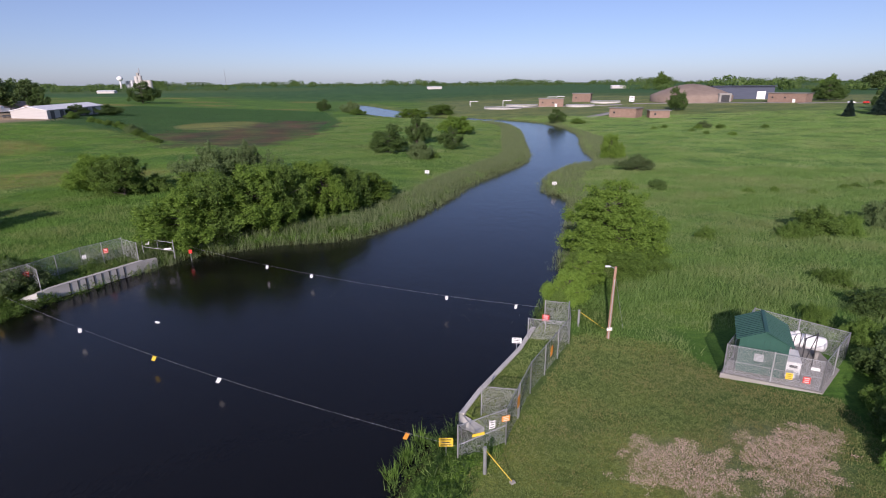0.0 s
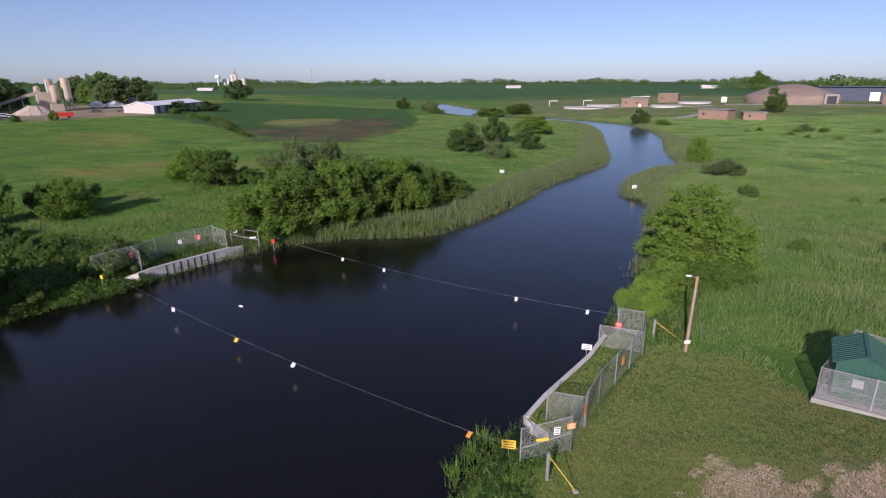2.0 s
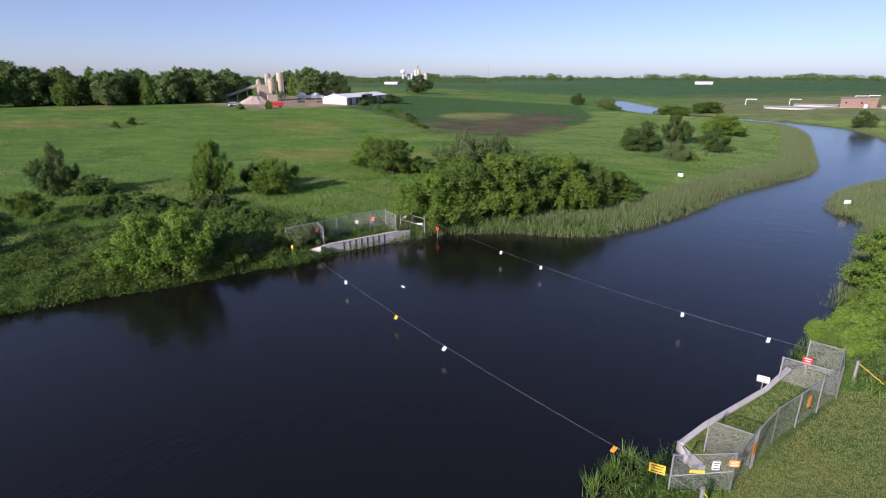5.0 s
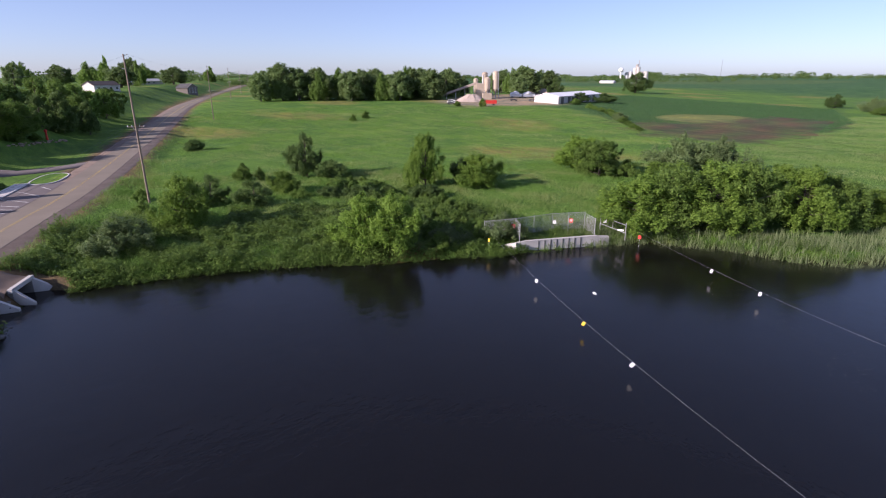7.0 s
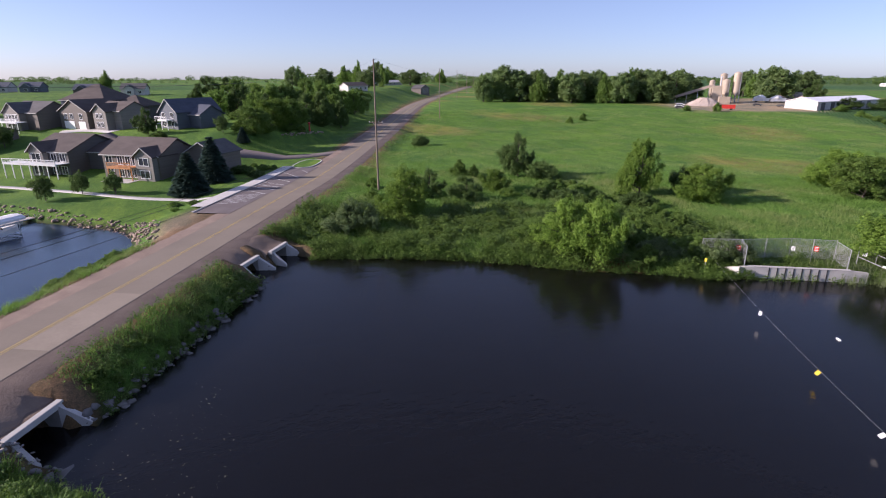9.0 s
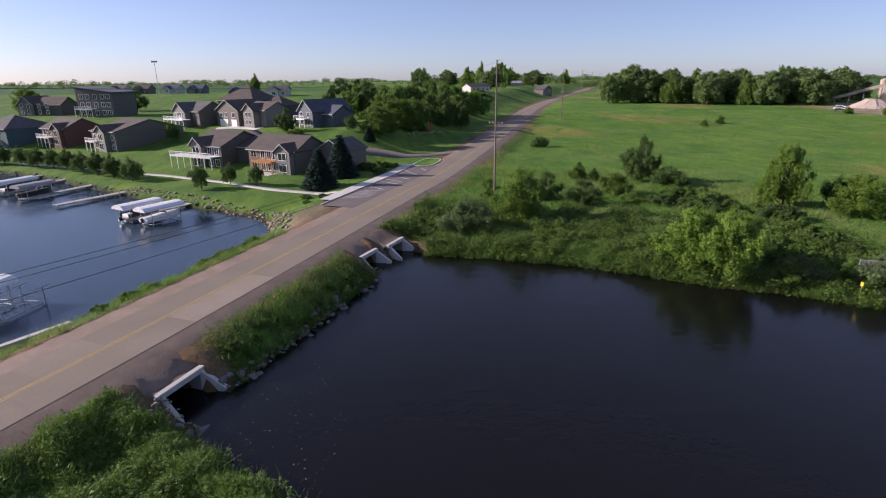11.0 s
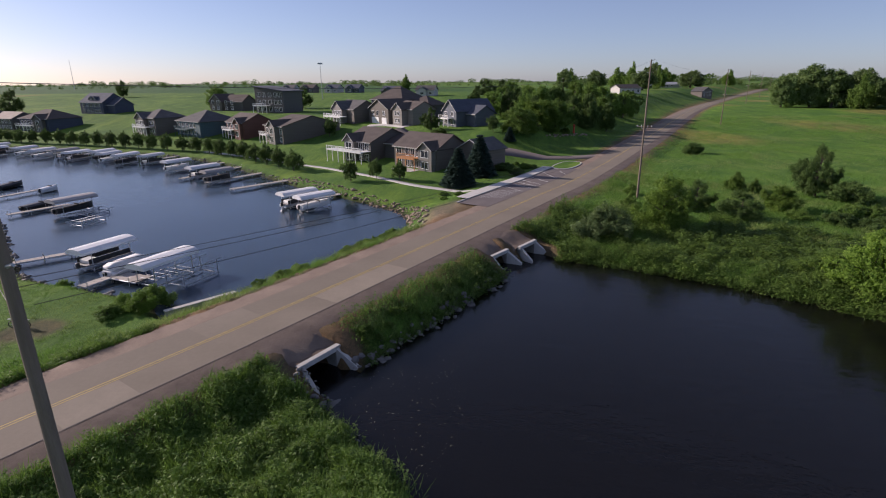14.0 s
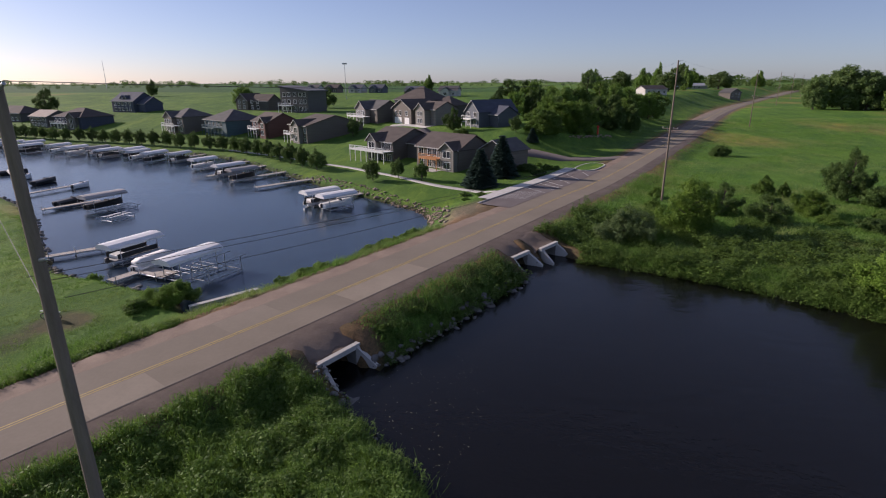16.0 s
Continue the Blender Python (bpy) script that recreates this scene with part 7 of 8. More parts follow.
def gable(h, x0, x1, y0, y1, e, r, wall, roof, over=0.45, base=-2.0, along_y=True):
    """A walled block under a two-sided roof with its ridge along local y (or x)."""
    bm = bmesh.new()
    if along_y:
        prism(bm, [(x0, base), (x1, base), (x1, e), ((x0 + x1) / 2, e + r), (x0, e)], y0, y1)
        made("wall", bm, wall, h)
        bm = bmesh.new()
        xm, k = (x0 + x1) / 2, r / ((x1 - x0) / 2)
        d = over * k
        prism(bm, [(x0 - over, e - d), (xm, e + r), (x1 + over, e - d), (x1 + over, e - d + 0.22), (xm, e + r + 0.24), (x0 - over, e - d + 0.22)], y0 - over, y1 + over)
    else:
        prism(bm, [(y0, base), (y1, base), (y1, e), ((y0 + y1) / 2, e + r), (y0, e)], x0, x1)
        bmesh.ops.transform(bm, matrix=Matrix(((0, 1, 0, 0), (1, 0, 0, 0), (0, 0, 1, 0), (0, 0, 0, 1))), verts=bm.verts[:])
        made("wall", bm, wall, h)
        bm = bmesh.new()
        ym, k = (y0 + y1) / 2, r / ((y1 - y0) / 2)
        d = over * k
        prism(bm, [(y0 - over, e - d), (ym, e + r), (y1 + over, e - d), (y1 + over, e - d + 0.22), (ym, e + r + 0.24), (y0 - over, e - d + 0.22)], x0 - over, x1 + over)
        bmesh.ops.transform(bm, matrix=Matrix(((0, 1, 0, 0), (1, 0, 0, 0), (0, 0, 1, 0), (0, 0, 0, 1))), verts=bm.verts[:])
    made("roof", bm, roof, h)
    # white fascia on the front
    bm = bmesh.new()
    if along_y:
        for sx in (-1, 1):
            a = Vector((xm + sx * ((x1 - x0) / 2 + over), y0 - over - 0.03, e - d + 0.1))
            b = Vector((xm, y0 - over - 0.03, e + r + 0.12))
            m = Matrix.Translation((a + b) / 2) @ Matrix.Rotation(-math.atan2((b - a).z, (b - a).x), 4, "Y")
            bmesh.ops.create_cube(bm, size=1, matrix=m @ Matrix.Diagonal(((b - a).length, 0.05, 0.18, 1)))
    else:
        bx(bm, ((x0 + x1) / 2, y0 - over - 0.03, e - d + 0.1), (x1 - x0 + 2 * over, 0.05, 0.22))
    made("fascia", bm, TRIM_PAINT, h, "pale fascia board")


def hip(h, x0, x1, y0, y1, e, r, wall, roof, over=0.5, base=-2.0):
    bm = bmesh.new()
    bx(bm, ((x0 + x1) / 2, (y0 + y1) / 2, (e + base) / 2), (x1 - x0, y1 - y0, e - base))
    made("wall", bm, wall, h)
    a0, a1, b0, b1 = x0 - over, x1 + over, y0 - over, y1 + over
    inset = min((b1 - b0) / 2, (a1 - a0) / 2 - 0.3)
    ym = (b0 + b1) / 2
    bm = bmesh.new()
    shape(bm, [(a0, b0, e - 0.05), (a1, b0, e - 0.05), (a1, b1, e - 0.05), (a0, b1, e - 0.05), (a0, b0, e + 0.15), (a1, b0, e + 0.15), (a1, b1, e + 0.15), (a0, b1, e + 0.15), (a0 + inset, ym, e + r), (a1 - inset, ym, e + r)],
          [(3, 2, 1, 0), (0, 1, 5, 4), (1, 2, 6, 5), (2, 3, 7, 6), (3, 0, 4, 7), (4, 5, 9, 8), (5, 6, 9), (6, 7, 8, 9), (7, 4, 8)])
    made("roof", bm, roof, h)
    boxed("fascia", ((a0 + a1) / 2, b0 - 0.03, e + 0.05), (a1 - a0, 0.05, 0.2), TRIM_PAINT, h, "pale fascia board")


def deck(h, x0, x1, depth, z, wood, rail, label):
    d = empty("deck", label, "")
    d.parent = h
    n = int(depth / 0.3)
    first = boxed("deck_board", (0, 0, 0), (x1 - x0, depth / n * 0.93, 0.12), wood, d)
    for k in range(n):
        ob = first if k == 0 else part("deck_board", first.data, d)
        ob.location = ((x0 + x1) / 2, -depth * (k + 0.5) / n, z)
    boxed("rim_joist", ((x0 + x1) / 2, -depth - 0.03, z - 0.1), (x1 - x0 + 0.1, 0.08, 0.32), wood, d)
    n = max(2, int((x1 - x0) / 2.2))
    for k in range(n + 1):
        x = x0 + (x1 - x0) * k / n
        boxed("post", (x, -depth + 0.12, z / 2 - 0.6), (0.16, 0.16, z + 1.2), wood, d)
        boxed("rail_post", (x, -depth, z + 0.5), (0.1, 0.1, 1.0), rail, d)
    boxed("top_rail", ((x0 + x1) / 2, -depth, z + 1.0), (x1 - x0, 0.12, 0.1), rail, d)
    boxed("low_rail", ((x0 + x1) / 2, -depth, z + 0.18), (x1 - x0, 0.08, 0.08), rail, d)
    bm = bmesh.new()
    m = int((x1 - x0) / 0.28)
    for k in range(m):
        bx(bm, (x0 + (x1 - x0) * (k + 0.5) / m, -depth, z + 0.58), (0.04, 0.04, 0.8))
    ob = made("baluster", bm, rail, d)
    ob["kind"] = "stuff"


def house(x, y, ang, label, low=0.0):
    return empty("house", label, "house", "houses on the lake shore", (x, y, z_at(x, y) + low), math.radians(ang))


def wall_windows(h, xs, zs, w, tall, y=0.0):
    for z in zs:
        for x in xs:
            window(h, x, y, z, w, tall)


# with the cedar deck
h = house(-131.1, -29.2, 54, "tan two-storey house with a brown roof and orange cedar deck")
gable(h, 0, 14.6, 0, 11, 5.0, 2.9, TAN_WALL, ROOF_BROWN, along_y=False)
gable(h, 9.8, 14.2, -1.4, 5, 5.0, 1.6, LIGHT_WALL, ROOF_BROWN)
gable(h, 15, 23, 7, 15, 4.8, 2.2, TAN_WALL, ROOF_GREY)
wall_windows(h, (1.7,), (1.3, 3.9), 1.7, 1.4)
wall_windows(h, (4.6, 6.6, 8.4), (1.2, 3.8), 1.3, 1.8)
wall_windows(h, (12.0,), (1.3, 3.9), 2.4, 1.6, -1.4)
deck(h, 3.6, 9.6, 2.6, 2.7, ORANGE_WOOD, ORANGE_WOOD, "orange cedar deck with posts")
boxed("terrace", (6.5, -2.0, -0.05), (7, 4, 0.12), CONCRETE, h, "pale concrete terrace")
# with the white deck
h = house(-142.8, -45.8, 55, "grey-brown two-storey house with a long white deck")
gable(h, 0, 11, 0, 15, 5.2, 3.0, GREY_WALL, ROOF_BROWN, along_y=False)
gable(h, 1.6, 5.4, -1.2, 6, 5.4, 1.7, LIGHT_WALL, ROOF_BROWN)
hip(h, 9, 17, 5, 17, 4.6, 2.6, GREY_WALL, ROOF_BROWN)
wall_windows(h, (3.5,), (1.3, 4.0), 2.4, 1.9, -1.2)
wall_windows(h, (7.0, 9.4), (1.2, 4.0), 1.5, 1.7)
deck(h, -3.6, 11.0, 3.4, 2.9, WHITE_PAINT, WHITE_PAINT, "long white deck on posts")
# the broad tan pair behind
h = house(-205.9, -71.1, 47, "broad light tan house with gables and a garage")
gable(h, 1, 15, 2, 13, 5.0, 3.0, TAN_WALL, ROOF_GREY, along_y=False)
gable(h, 2, 9.5, 0, 8, 5.0, 2.8, LIGHT_WALL, ROOF_GREY)
wall_windows(h, (3.6, 5.2, 6.8, 8.2), (3.4,), 1.2, 2.2)
wall_windows(h, (4.2, 7.0), (0.9,), 1.3, 1.5)
deck(h, 0.5, 13, 3.0, 2.4, WHITE_PAINT, WHITE_PAINT, "white deck on posts")
h = house(-197.5, -52.5, 47, "light tan house with a double garage beneath a gable")
gable(h, -1, 11.5, 0, 12, 5.2, 3.2, TAN_WALL, ROOF_BROWN)
gable(h, 11.5, 22, 3, 13, 5.4, 2.4, LIGHT_WALL, ROOF_BROWN, along_y=False)
gable(h, 13.5, 19.0, 0.5, 8, 5.4, 2.0, LIGHT_WALL, ROOF_BROWN)
wall_windows(h, (1.8, 4.4, 8.6), (3.7,), 1.4, 1.6)
boxed("garage_door", (3.0, -0.04, 1.1), (4.6, 0.08, 2.3), WHITE_PAINT, h, "pale panelled garage door", 0.02)
boxed("garage_door", (8.8, -0.04, 1.1), (3.0, 0.08, 2.3), WHITE_PAINT, h, "pale panelled garage door", 0.02)
wall_windows(h, (15.3, 17.0), (1.5, 4.0), 1.1, 1.5, 0.5)
# blue house by the wood
h = house(-181.0, -23.5, 40, "blue-grey house with a steep dark roof and dormer")
gable(h, 0, 8, 0, 15, 4.8, 3.4, BLUE_WALL, ROOF_BLUE)
gable(h, 8, 13, 4, 12, 4.0, 2.4, BLUE_WALL, ROOF_BLUE, along_y=False)
wall_windows(h, (1.8, 5.8), (1.3, 3.8), 1.4, 1.5)
deck(h, 0.5, 6.0, 2.0, 2.5, WHITE_PAINT, WHITE_PAINT, "small white deck")
# row along the shore
h = house(-180.2, -86.2, 50, "grey-tan house with balconies on its lake side")
gable(h, 0, 13.5, 0, 22, 5.6, 3.0, TAN_WALL, ROOF_BROWN, along_y=False)
gable(h, 5.6, 10.2, -1.4, 8, 5.8, 1.7, LIGHT_WALL, ROOF_BROWN)
wall_windows(h, (2, 4.2, 12), (1.3, 4.0), 1.3, 1.6)
wall_windows(h, (7.9,), (1.3, 4.1), 2.2, 1.8, -1.4)
deck(h, 0.4, 5.4, 2.4, 2.7, WHITE_PAINT, WHITE_PAINT, "white balcony on posts")
h = house(-192.5, -107, 53, "red-brown two-storey house with white trim")
gable(h, 0, 13.5, 0, 12, 5.2, 2.9, RED_WALL, ROOF_BROWN, along_y=False)
gable(h, 8.6, 13.0, -1.2, 6, 5.2, 1.7, RED_WALL, ROOF_BROWN)
wall_windows(h, (1.8, 4.4, 6.8), (1.3, 3.9), 1.4, 1.6)
wall_windows(h, (10.8,), (1.3, 3.9), 2.0, 1.7, -1.2)
deck(h, 1.0, 8.0, 2.4, 2.6, WHITE_PAINT, WHITE_PAINT, "white deck on posts")
h = house(-198.5, -131, 58, "teal house with a wide grey roof")
hip(h, 0, 18, 0, 16, 5.2, 4.0, TEAL_WALL, ROOF_GREY)
wall_windows(h, (2, 5, 8, 11, 14), (1.3, 3.9), 1.4, 1.5)
deck(h, 3, 13, 2.6, 2.6, TEAL_WALL, TEAL_WALL, "teal deck on posts")
h = house(-203.5, -151.5, 60, "tan two-storey house with large windows")
hip(h, 0, 15, 0, 13, 6.2, 3.2, TAN_WALL, ROOF_GREY)
gable(h, 2, 9, -1.5, 6, 6.0, 2.2, TAN_WALL, ROOF_GREY)
wall_windows(h, (3.2, 4.9, 6.6, 8.0), (1.5, 4.3), 1.2, 2.0, -1.5)
wall_windows(h, (11, 13.2), (1.5, 4.3), 1.4, 1.8)
deck(h, 2, 13, 3.0, 2.9, WHITE_PAINT, WHITE_PAINT, "white deck on posts")
h = house(-246.5, -121, 72, "tall dark house with a flat sloping roof")
bm = bmesh.new()
prism(bm, [(0, -2), (17, -2), (17, 9.6), (0, 11.6)], 0, 13)
made("wall", bm, GREY_WALL, h)
bm = bmesh.new()
prism(bm, [(-0.8, 11.7), (17.8, 9.5), (17.8, 9.85), (-0.8, 12.05)], -0.8, 13.8)
made("roof", bm, ROOF_BLUE, h)
wall_windows(h, (2.4, 5.4, 9, 12.4, 15), (1.6, 4.8, 8.0), 1.7, 1.8)
deck(h, 1, 9, 3, 3.2, WHITE_PAINT, WHITE_PAINT, "pale balcony on posts")
h = house(-260, -152, 72, "brown house with a steep gable and porch")
gable(h, 0, 8, 0, 12, 4.6, 3.4, TAN_WALL, ROOF_BROWN)
gable(h, 8, 20, 2, 11, 4.6, 3.0, GREY_WALL, ROOF_BROWN, along_y=False)
wall_windows(h, (2.2, 5.6, 11, 15), (1.6, 4.2), 1.4, 1.7)
h = house(-222, -237, 74, "pale house under a tan roof coloured sun-bright")
gable(h, 0, 14, 0, 11, 5.0, 2.6, GREY_WALL, ROOF_SUNLIT, along_y=False)
wall_windows(h, (2, 4.5, 7, 9.5, 12), (1.4, 3.8), 1.4, 1.5)
h = house(-216.5, -218, 74, "dark grey house with a hipped roof and deck")
hip(h, 0, 20, 0, 15, 5.4, 3.8, NAVY_WALL, ROOF_BROWN)
gable(h, 12, 18, -1.5, 6, 5.4, 2.0, GREY_WALL, ROOF_BROWN)
wall_windows(h, (2, 4.4, 6.8, 9.2), (1.4, 3.9), 1.4, 1.6)
wall_windows(h, (15,), (1.4, 3.9), 2.2, 1.7, -1.5)
deck(h, 1, 11, 2.6, 2.7, WHITE_PAINT, WHITE_PAINT, "white deck on posts")
h = house(-243, -283, 76, "low grey house with a broad roof by the shore")
hip(h, 0, 26, 0, 14, 4.4, 3.6, GREY_WALL, ROOF_BROWN)
wall_windows(h, (3, 7, 11, 15, 19, 23), (1.8,), 1.8, 1.7)
h = house(-254, -219, 72, "navy house with white dormers and a steep roof")
gable(h, 0, 18, 0, 13, 5.6, 4.2, NAVY_WALL, ROOF_BLUE, along_y=False)
for xx in (6.5, 9.5):
    gable(h, xx, xx + 2, 1.2, 5, 7.2, 1.0, LIGHT_WALL, ROOF_BLUE, base=5)
    window(h, xx + 1, 1.2, 6.7, 1.0, 0.9)
gable(h, 18, 24, 2, 12, 4.4, 3.2, NAVY_WALL, ROOF_BLUE, along_y=False)
wall_windows(h, (3, 6, 9, 12, 15), (1.6, 4.2), 1.5, 1.6)
h = house(-220, -58, 60, "tall dark-roofed house on the hill")
hip(h, 0, 17, 0, 15, 6.6, 5.2, NAVY_WALL, ROOF_BROWN)
hip(h, 15, 27, 4, 15, 4.6, 3.6, GREY_WALL, ROOF_BROWN)
wall_windows(h, (2.5, 5.5, 8.5, 11.5, 14.5), (1.6, 4.8), 1.5, 1.7)
for x, y, ang, wall, roof, label in ((-434, -153, 78, CREAM_WALL, ROOF_BLUE, "white house far up the hill"), (-425, -133, 80, BLUE_WALL, ROOF_BLUE, "pale blue house far up the hill"), (-440, -176, 80, GREY_WALL, ROOF_BROWN, "grey house far up the hill"),
                                   (-352, -86, 80, GREY_WALL, ROOF_BLUE, "grey house behind the gardens"), (-345, -62, 84, CREAM_WALL, ROOF_GREY, "pale house behind the gardens"), (-470, -205, 80, CREAM_WALL, ROOF_GREY, "small far pale house")):
    h = house(x, y, ang, label)
    gable(h, 0, 12, 0, 10, 3.6, 2.6, wall, roof, along_y=False)
    gable(h, 2, 7, -1.5, 5, 3.6, 1.9, wall, roof)
    wall_windows(h, (9.5,), (1.7,), 1.6, 1.4)
    wall_windows(h, (4.5,), (1.7,), 2.0, 1.5, -1.5)
h = house(-352, 64, 118, "low white house with a reddish roof beside the road")
gable(h, 0, 16, 0, 9, 3.4, 2.0, CREAM_WALL, ROOF_BROWN, along_y=False)
wall_windows(h, (2.5, 6, 10, 14), (1.8,), 1.6, 1.4)
h = house(-604, 141, 104, "long pale bungalow beside the road")
gable(h, 0, 34, 0, 9, 3.2, 2.2, CREAM_WALL, WHITE_ROOF, along_y=False)
wall_windows(h, (3, 8, 13, 18, 23), (1.8,), 1.8, 1.4)
h = house(-470, 150, 130, "pale farmhouse among trees")
gable(h, 0, 14, 0, 10, 5.0, 3.0, TAN_WALL, ROOF_GREY)
wall_windows(h, (3, 7, 11), (1.8, 4.2), 1.6, 1.5)

sc = empty("garden_sculpture", "slim red garden figure post in a shrub bed", "sculpture", at=(-191, 20.6, z_at(-191, 20.6)))
barred("shaft", (0, 0, -0.2), (0, 0, 2.2), 0.35, RED_PAINT, sc, "", 0.22, 10)
bm = bmesh.new()
bmesh.ops.create_icosphere(bm, subdivisions=2, radius=0.45, matrix=Matrix.Translation((0, 0, 2.5)))
made("head", bm, RED_PAINT, sc, smooth=True)
barred("arm", (-0.9, 0, 1.2), (0.9, 0, 1.5), 0.14, RED_PAINT, sc)

# ---- works across the field ----
def silo(x, y, r, tall, legs, material, label):
    s = empty("silo", label, "silo", "silos at the concrete works", (x, y, z_at(x, y)))
    bm = bmesh.new()
    rod(bm, (0, 0, legs), (0, 0, tall), r, sides=20)
    rod(bm, (0, 0, legs - r * 1.2), (0, 0, legs), 0.4, r, 20)
    rod(bm, (0, 0, tall), (0, 0, tall + 0.8), r, 0.5, 20)
    made("body", bm, material, s)
    for k in range(4):
        a = 0.8 + k * math.pi / 2
        barred("leg", (r * 0.9 * math.cos(a), r * 0.9 * math.sin(a), -0.3), (r * 0.9 * math.cos(a), r * 0.9 * math.sin(a), legs + 0.5), 0.18, GALVANISED, s)
    barred("ladder", (r + 0.2, 0, 0.5), (r + 0.2, 0, tall), 0.15, GALVANISED, s, "", None, 4)


TAN_STEEL = surface("tan_steel", (0.36, 0.29, 0.215), (0.48, 0.40, 0.31), 0.3, 2, 0.6)
PILE = surface("gravel_pile", (0.33, 0.265, 0.215), (0.46, 0.38, 0.32), 0.4, 3, 0.95)
silo(-261, 277, 2.0, 16.5, 6, TAN_STEEL, "tall tan cement silo at the works")
silo(-254.5, 281, 2.2, 17, 6, TAN_STEEL, "tall tan cement silo beside a hoist")
silo(-264.5, 272, 1.6, 12.5, 5, TAN_STEEL, "shorter tan cement silo")
silo(-257.5, 276, 2.0, 13, 5, TAN_STEEL, "tan cement silo between taller ones")
bt = empty("batch_plant", "tan batching plant with a sloping conveyor", "works", at=(-250, 262, z_at(-250, 262)), turn=0.9)
boxed("tower", (0, 6, 5), (5, 6, 10), TAN_STEEL, bt, "", 0.1)
boxed("cabin", (4, 0, 2), (6, 4, 4), TAN_STEEL, bt, "", 0.1)
bm = bmesh.new()
prism(bm, [(-26, 1.5), (-2, 9.5), (-2, 11), (-26, 3)], 4.5, 6.5)
made("conveyor", bm, PILE, bt)
for k in range(4):
    barred("trestle", (-22 + 6 * k, 5.5, -0.3), (-22 + 6 * k, 5.5, 2.4 + 2 * k), 0.25, GALVANISED, bt)
barred("hoist", (2, 6, 10), (2, 6, 15.5), 0.4, GALVANISED, bt, "", None, 6)
for x, y, r, tall in ((-278, 365, 16, 4.5), (-268, 330, 12, 3.6), (-240, 243, 10, 4.2), (-262, 352, 10, 3)):
    bm = bmesh.new()
    rng = random.Random(int(-x))
    bmesh.ops.create_cone(bm, cap_ends=True, segments=24, radius1=r, radius2=r * 0.25, depth=tall)
    bmesh.ops.subdivide_edges(bm, edges=bm.edges[:], cuts=2)
    for v in bm.verts:
        v.co += Vector((rng.uniform(-1, 1), rng.uniform(-1, 1), rng.uniform(-0.4, 0.4))) * 0.5
    ob = made("gravel_mound", bm, PILE)
    ob.matrix_basis = Matrix.Translation((x, y, z_at(x, y) + tall / 2 - 0.3))
    tagged(ob, "pale heap of gravel in the yard", "gravel pile", "gravel heaps")


def long_shed(x, y, turn, length, deep, e, r, wall, roof, label, name="storage_shed"):
    h = empty(name, label, "building", at=(x, y, z_at(x, y)), turn=turn)
    gable(h, 0, length, 0, deep, e, r, wall, roof, 0.4, -2, False)
    for k in range(int(length / 9) if length > 55 else 0):
        boxed("door", (5 + 9 * k, -0.06, 1.9), (3.6, 0.1, 3.8), GREY_WALL, h, "grey sliding door", 0.03)
    return h


WHITE_METAL = surface("white_roof_metal", (0.72, 0.72, 0.72), (0.84, 0.84, 0.84), 0.2, 1.5, 0.6)
long_shed(-193, 268, 1.73, 62, 16, 4.2, 1.8, CREAM_WALL, WHITE_METAL, "long white-roofed storage shed behind shrubs")
long_shed(-560, 900, 0.2, 26, 14, 3, 1.5, CREAM_WALL, WHITE_METAL, "far white farm shed")
long_shed(-30, 1150, 0.1, 30, 14, 3.5, 1.5, CREAM_WALL, WHITE_METAL, "far white farm shed")
long_shed(330, 1080, -0.1, 26, 14, 4, 1.6, CREAM_WALL, WHITE_METAL, "far white farm shed")
for k, (x, y, turn) in enumerate([(-208, 224, 0.9), (-226, 213, 0.7), (-232, 218, 0.8), (-238, 224, 0.7), (-243, 229, 0.7), (-252, 300, 0.4), (-246, 306, 1.2), (-222, 262, 0.6), (-214, 270, 0.3)]):
    big = k in (0, 5, 6)
    t = empty("truck" if big else "car", ("red trailer parked in the yard", "dark car parked in the yard", "white car parked in the yard", "dark car parked in the yard", "white car parked in the yard", "white mixer truck in the yard", "white mixer truck in the yard", "dark machine parked in the yard", "dark machine parked in the yard")[k],
              "truck" if big else "car", "vehicles in the yard", (x, y, z_at(x, y)), turn)
    paint = RED_PAINT if k == 0 else (WHITE_PAINT if k in (2, 4, 5, 6) else BLACK_PAINT)
    L, Wd, Ht = (9, 2.5, 2.6) if big else (4.5, 1.8, 1.3)
    bm = bmesh.new()
    prism(bm, [(-L / 2, 0.5), (L / 2, 0.5), (L / 2, Ht * 0.62), (L * 0.3, Ht * 0.7), (L * 0.18, Ht), (-L * 0.38, Ht), (-L / 2, Ht * 0.72)] if not big else [(-L / 2, 0.8), (L / 2, 0.8), (L / 2, Ht), (-L / 2, Ht)], -Wd / 2, Wd / 2)
    made("body", bm, paint, t)
    boxed("glass", (-L * 0.08, 0, Ht * 0.82), (L * 0.5, Wd * 1.01, Ht * 0.2), GLASS_M, t) if not big else None
    if k in (5, 6):
        bm = bmesh.new()
        rod(bm, (-4, 0, 2.4), (-0.5, 0, 2.9), 0.9, 1.6, 14)
        rod(bm, (-0.5, 0, 2.9), (1.8, 0, 2.6), 1.6, 1.0, 14)
        made("drum", bm, WHITE_PAINT, t)
    for sx in (-0.32, 0.32):
        for sy in (-1, 1):
            barred("wheel", (sx * L, sy * (Wd / 2 - 0.2), 0.4), (sx * L, sy * (Wd / 2 + 0.02), 0.4), 0.45 if big else 0.34, BLACK_PAINT, t, "", None, 12)

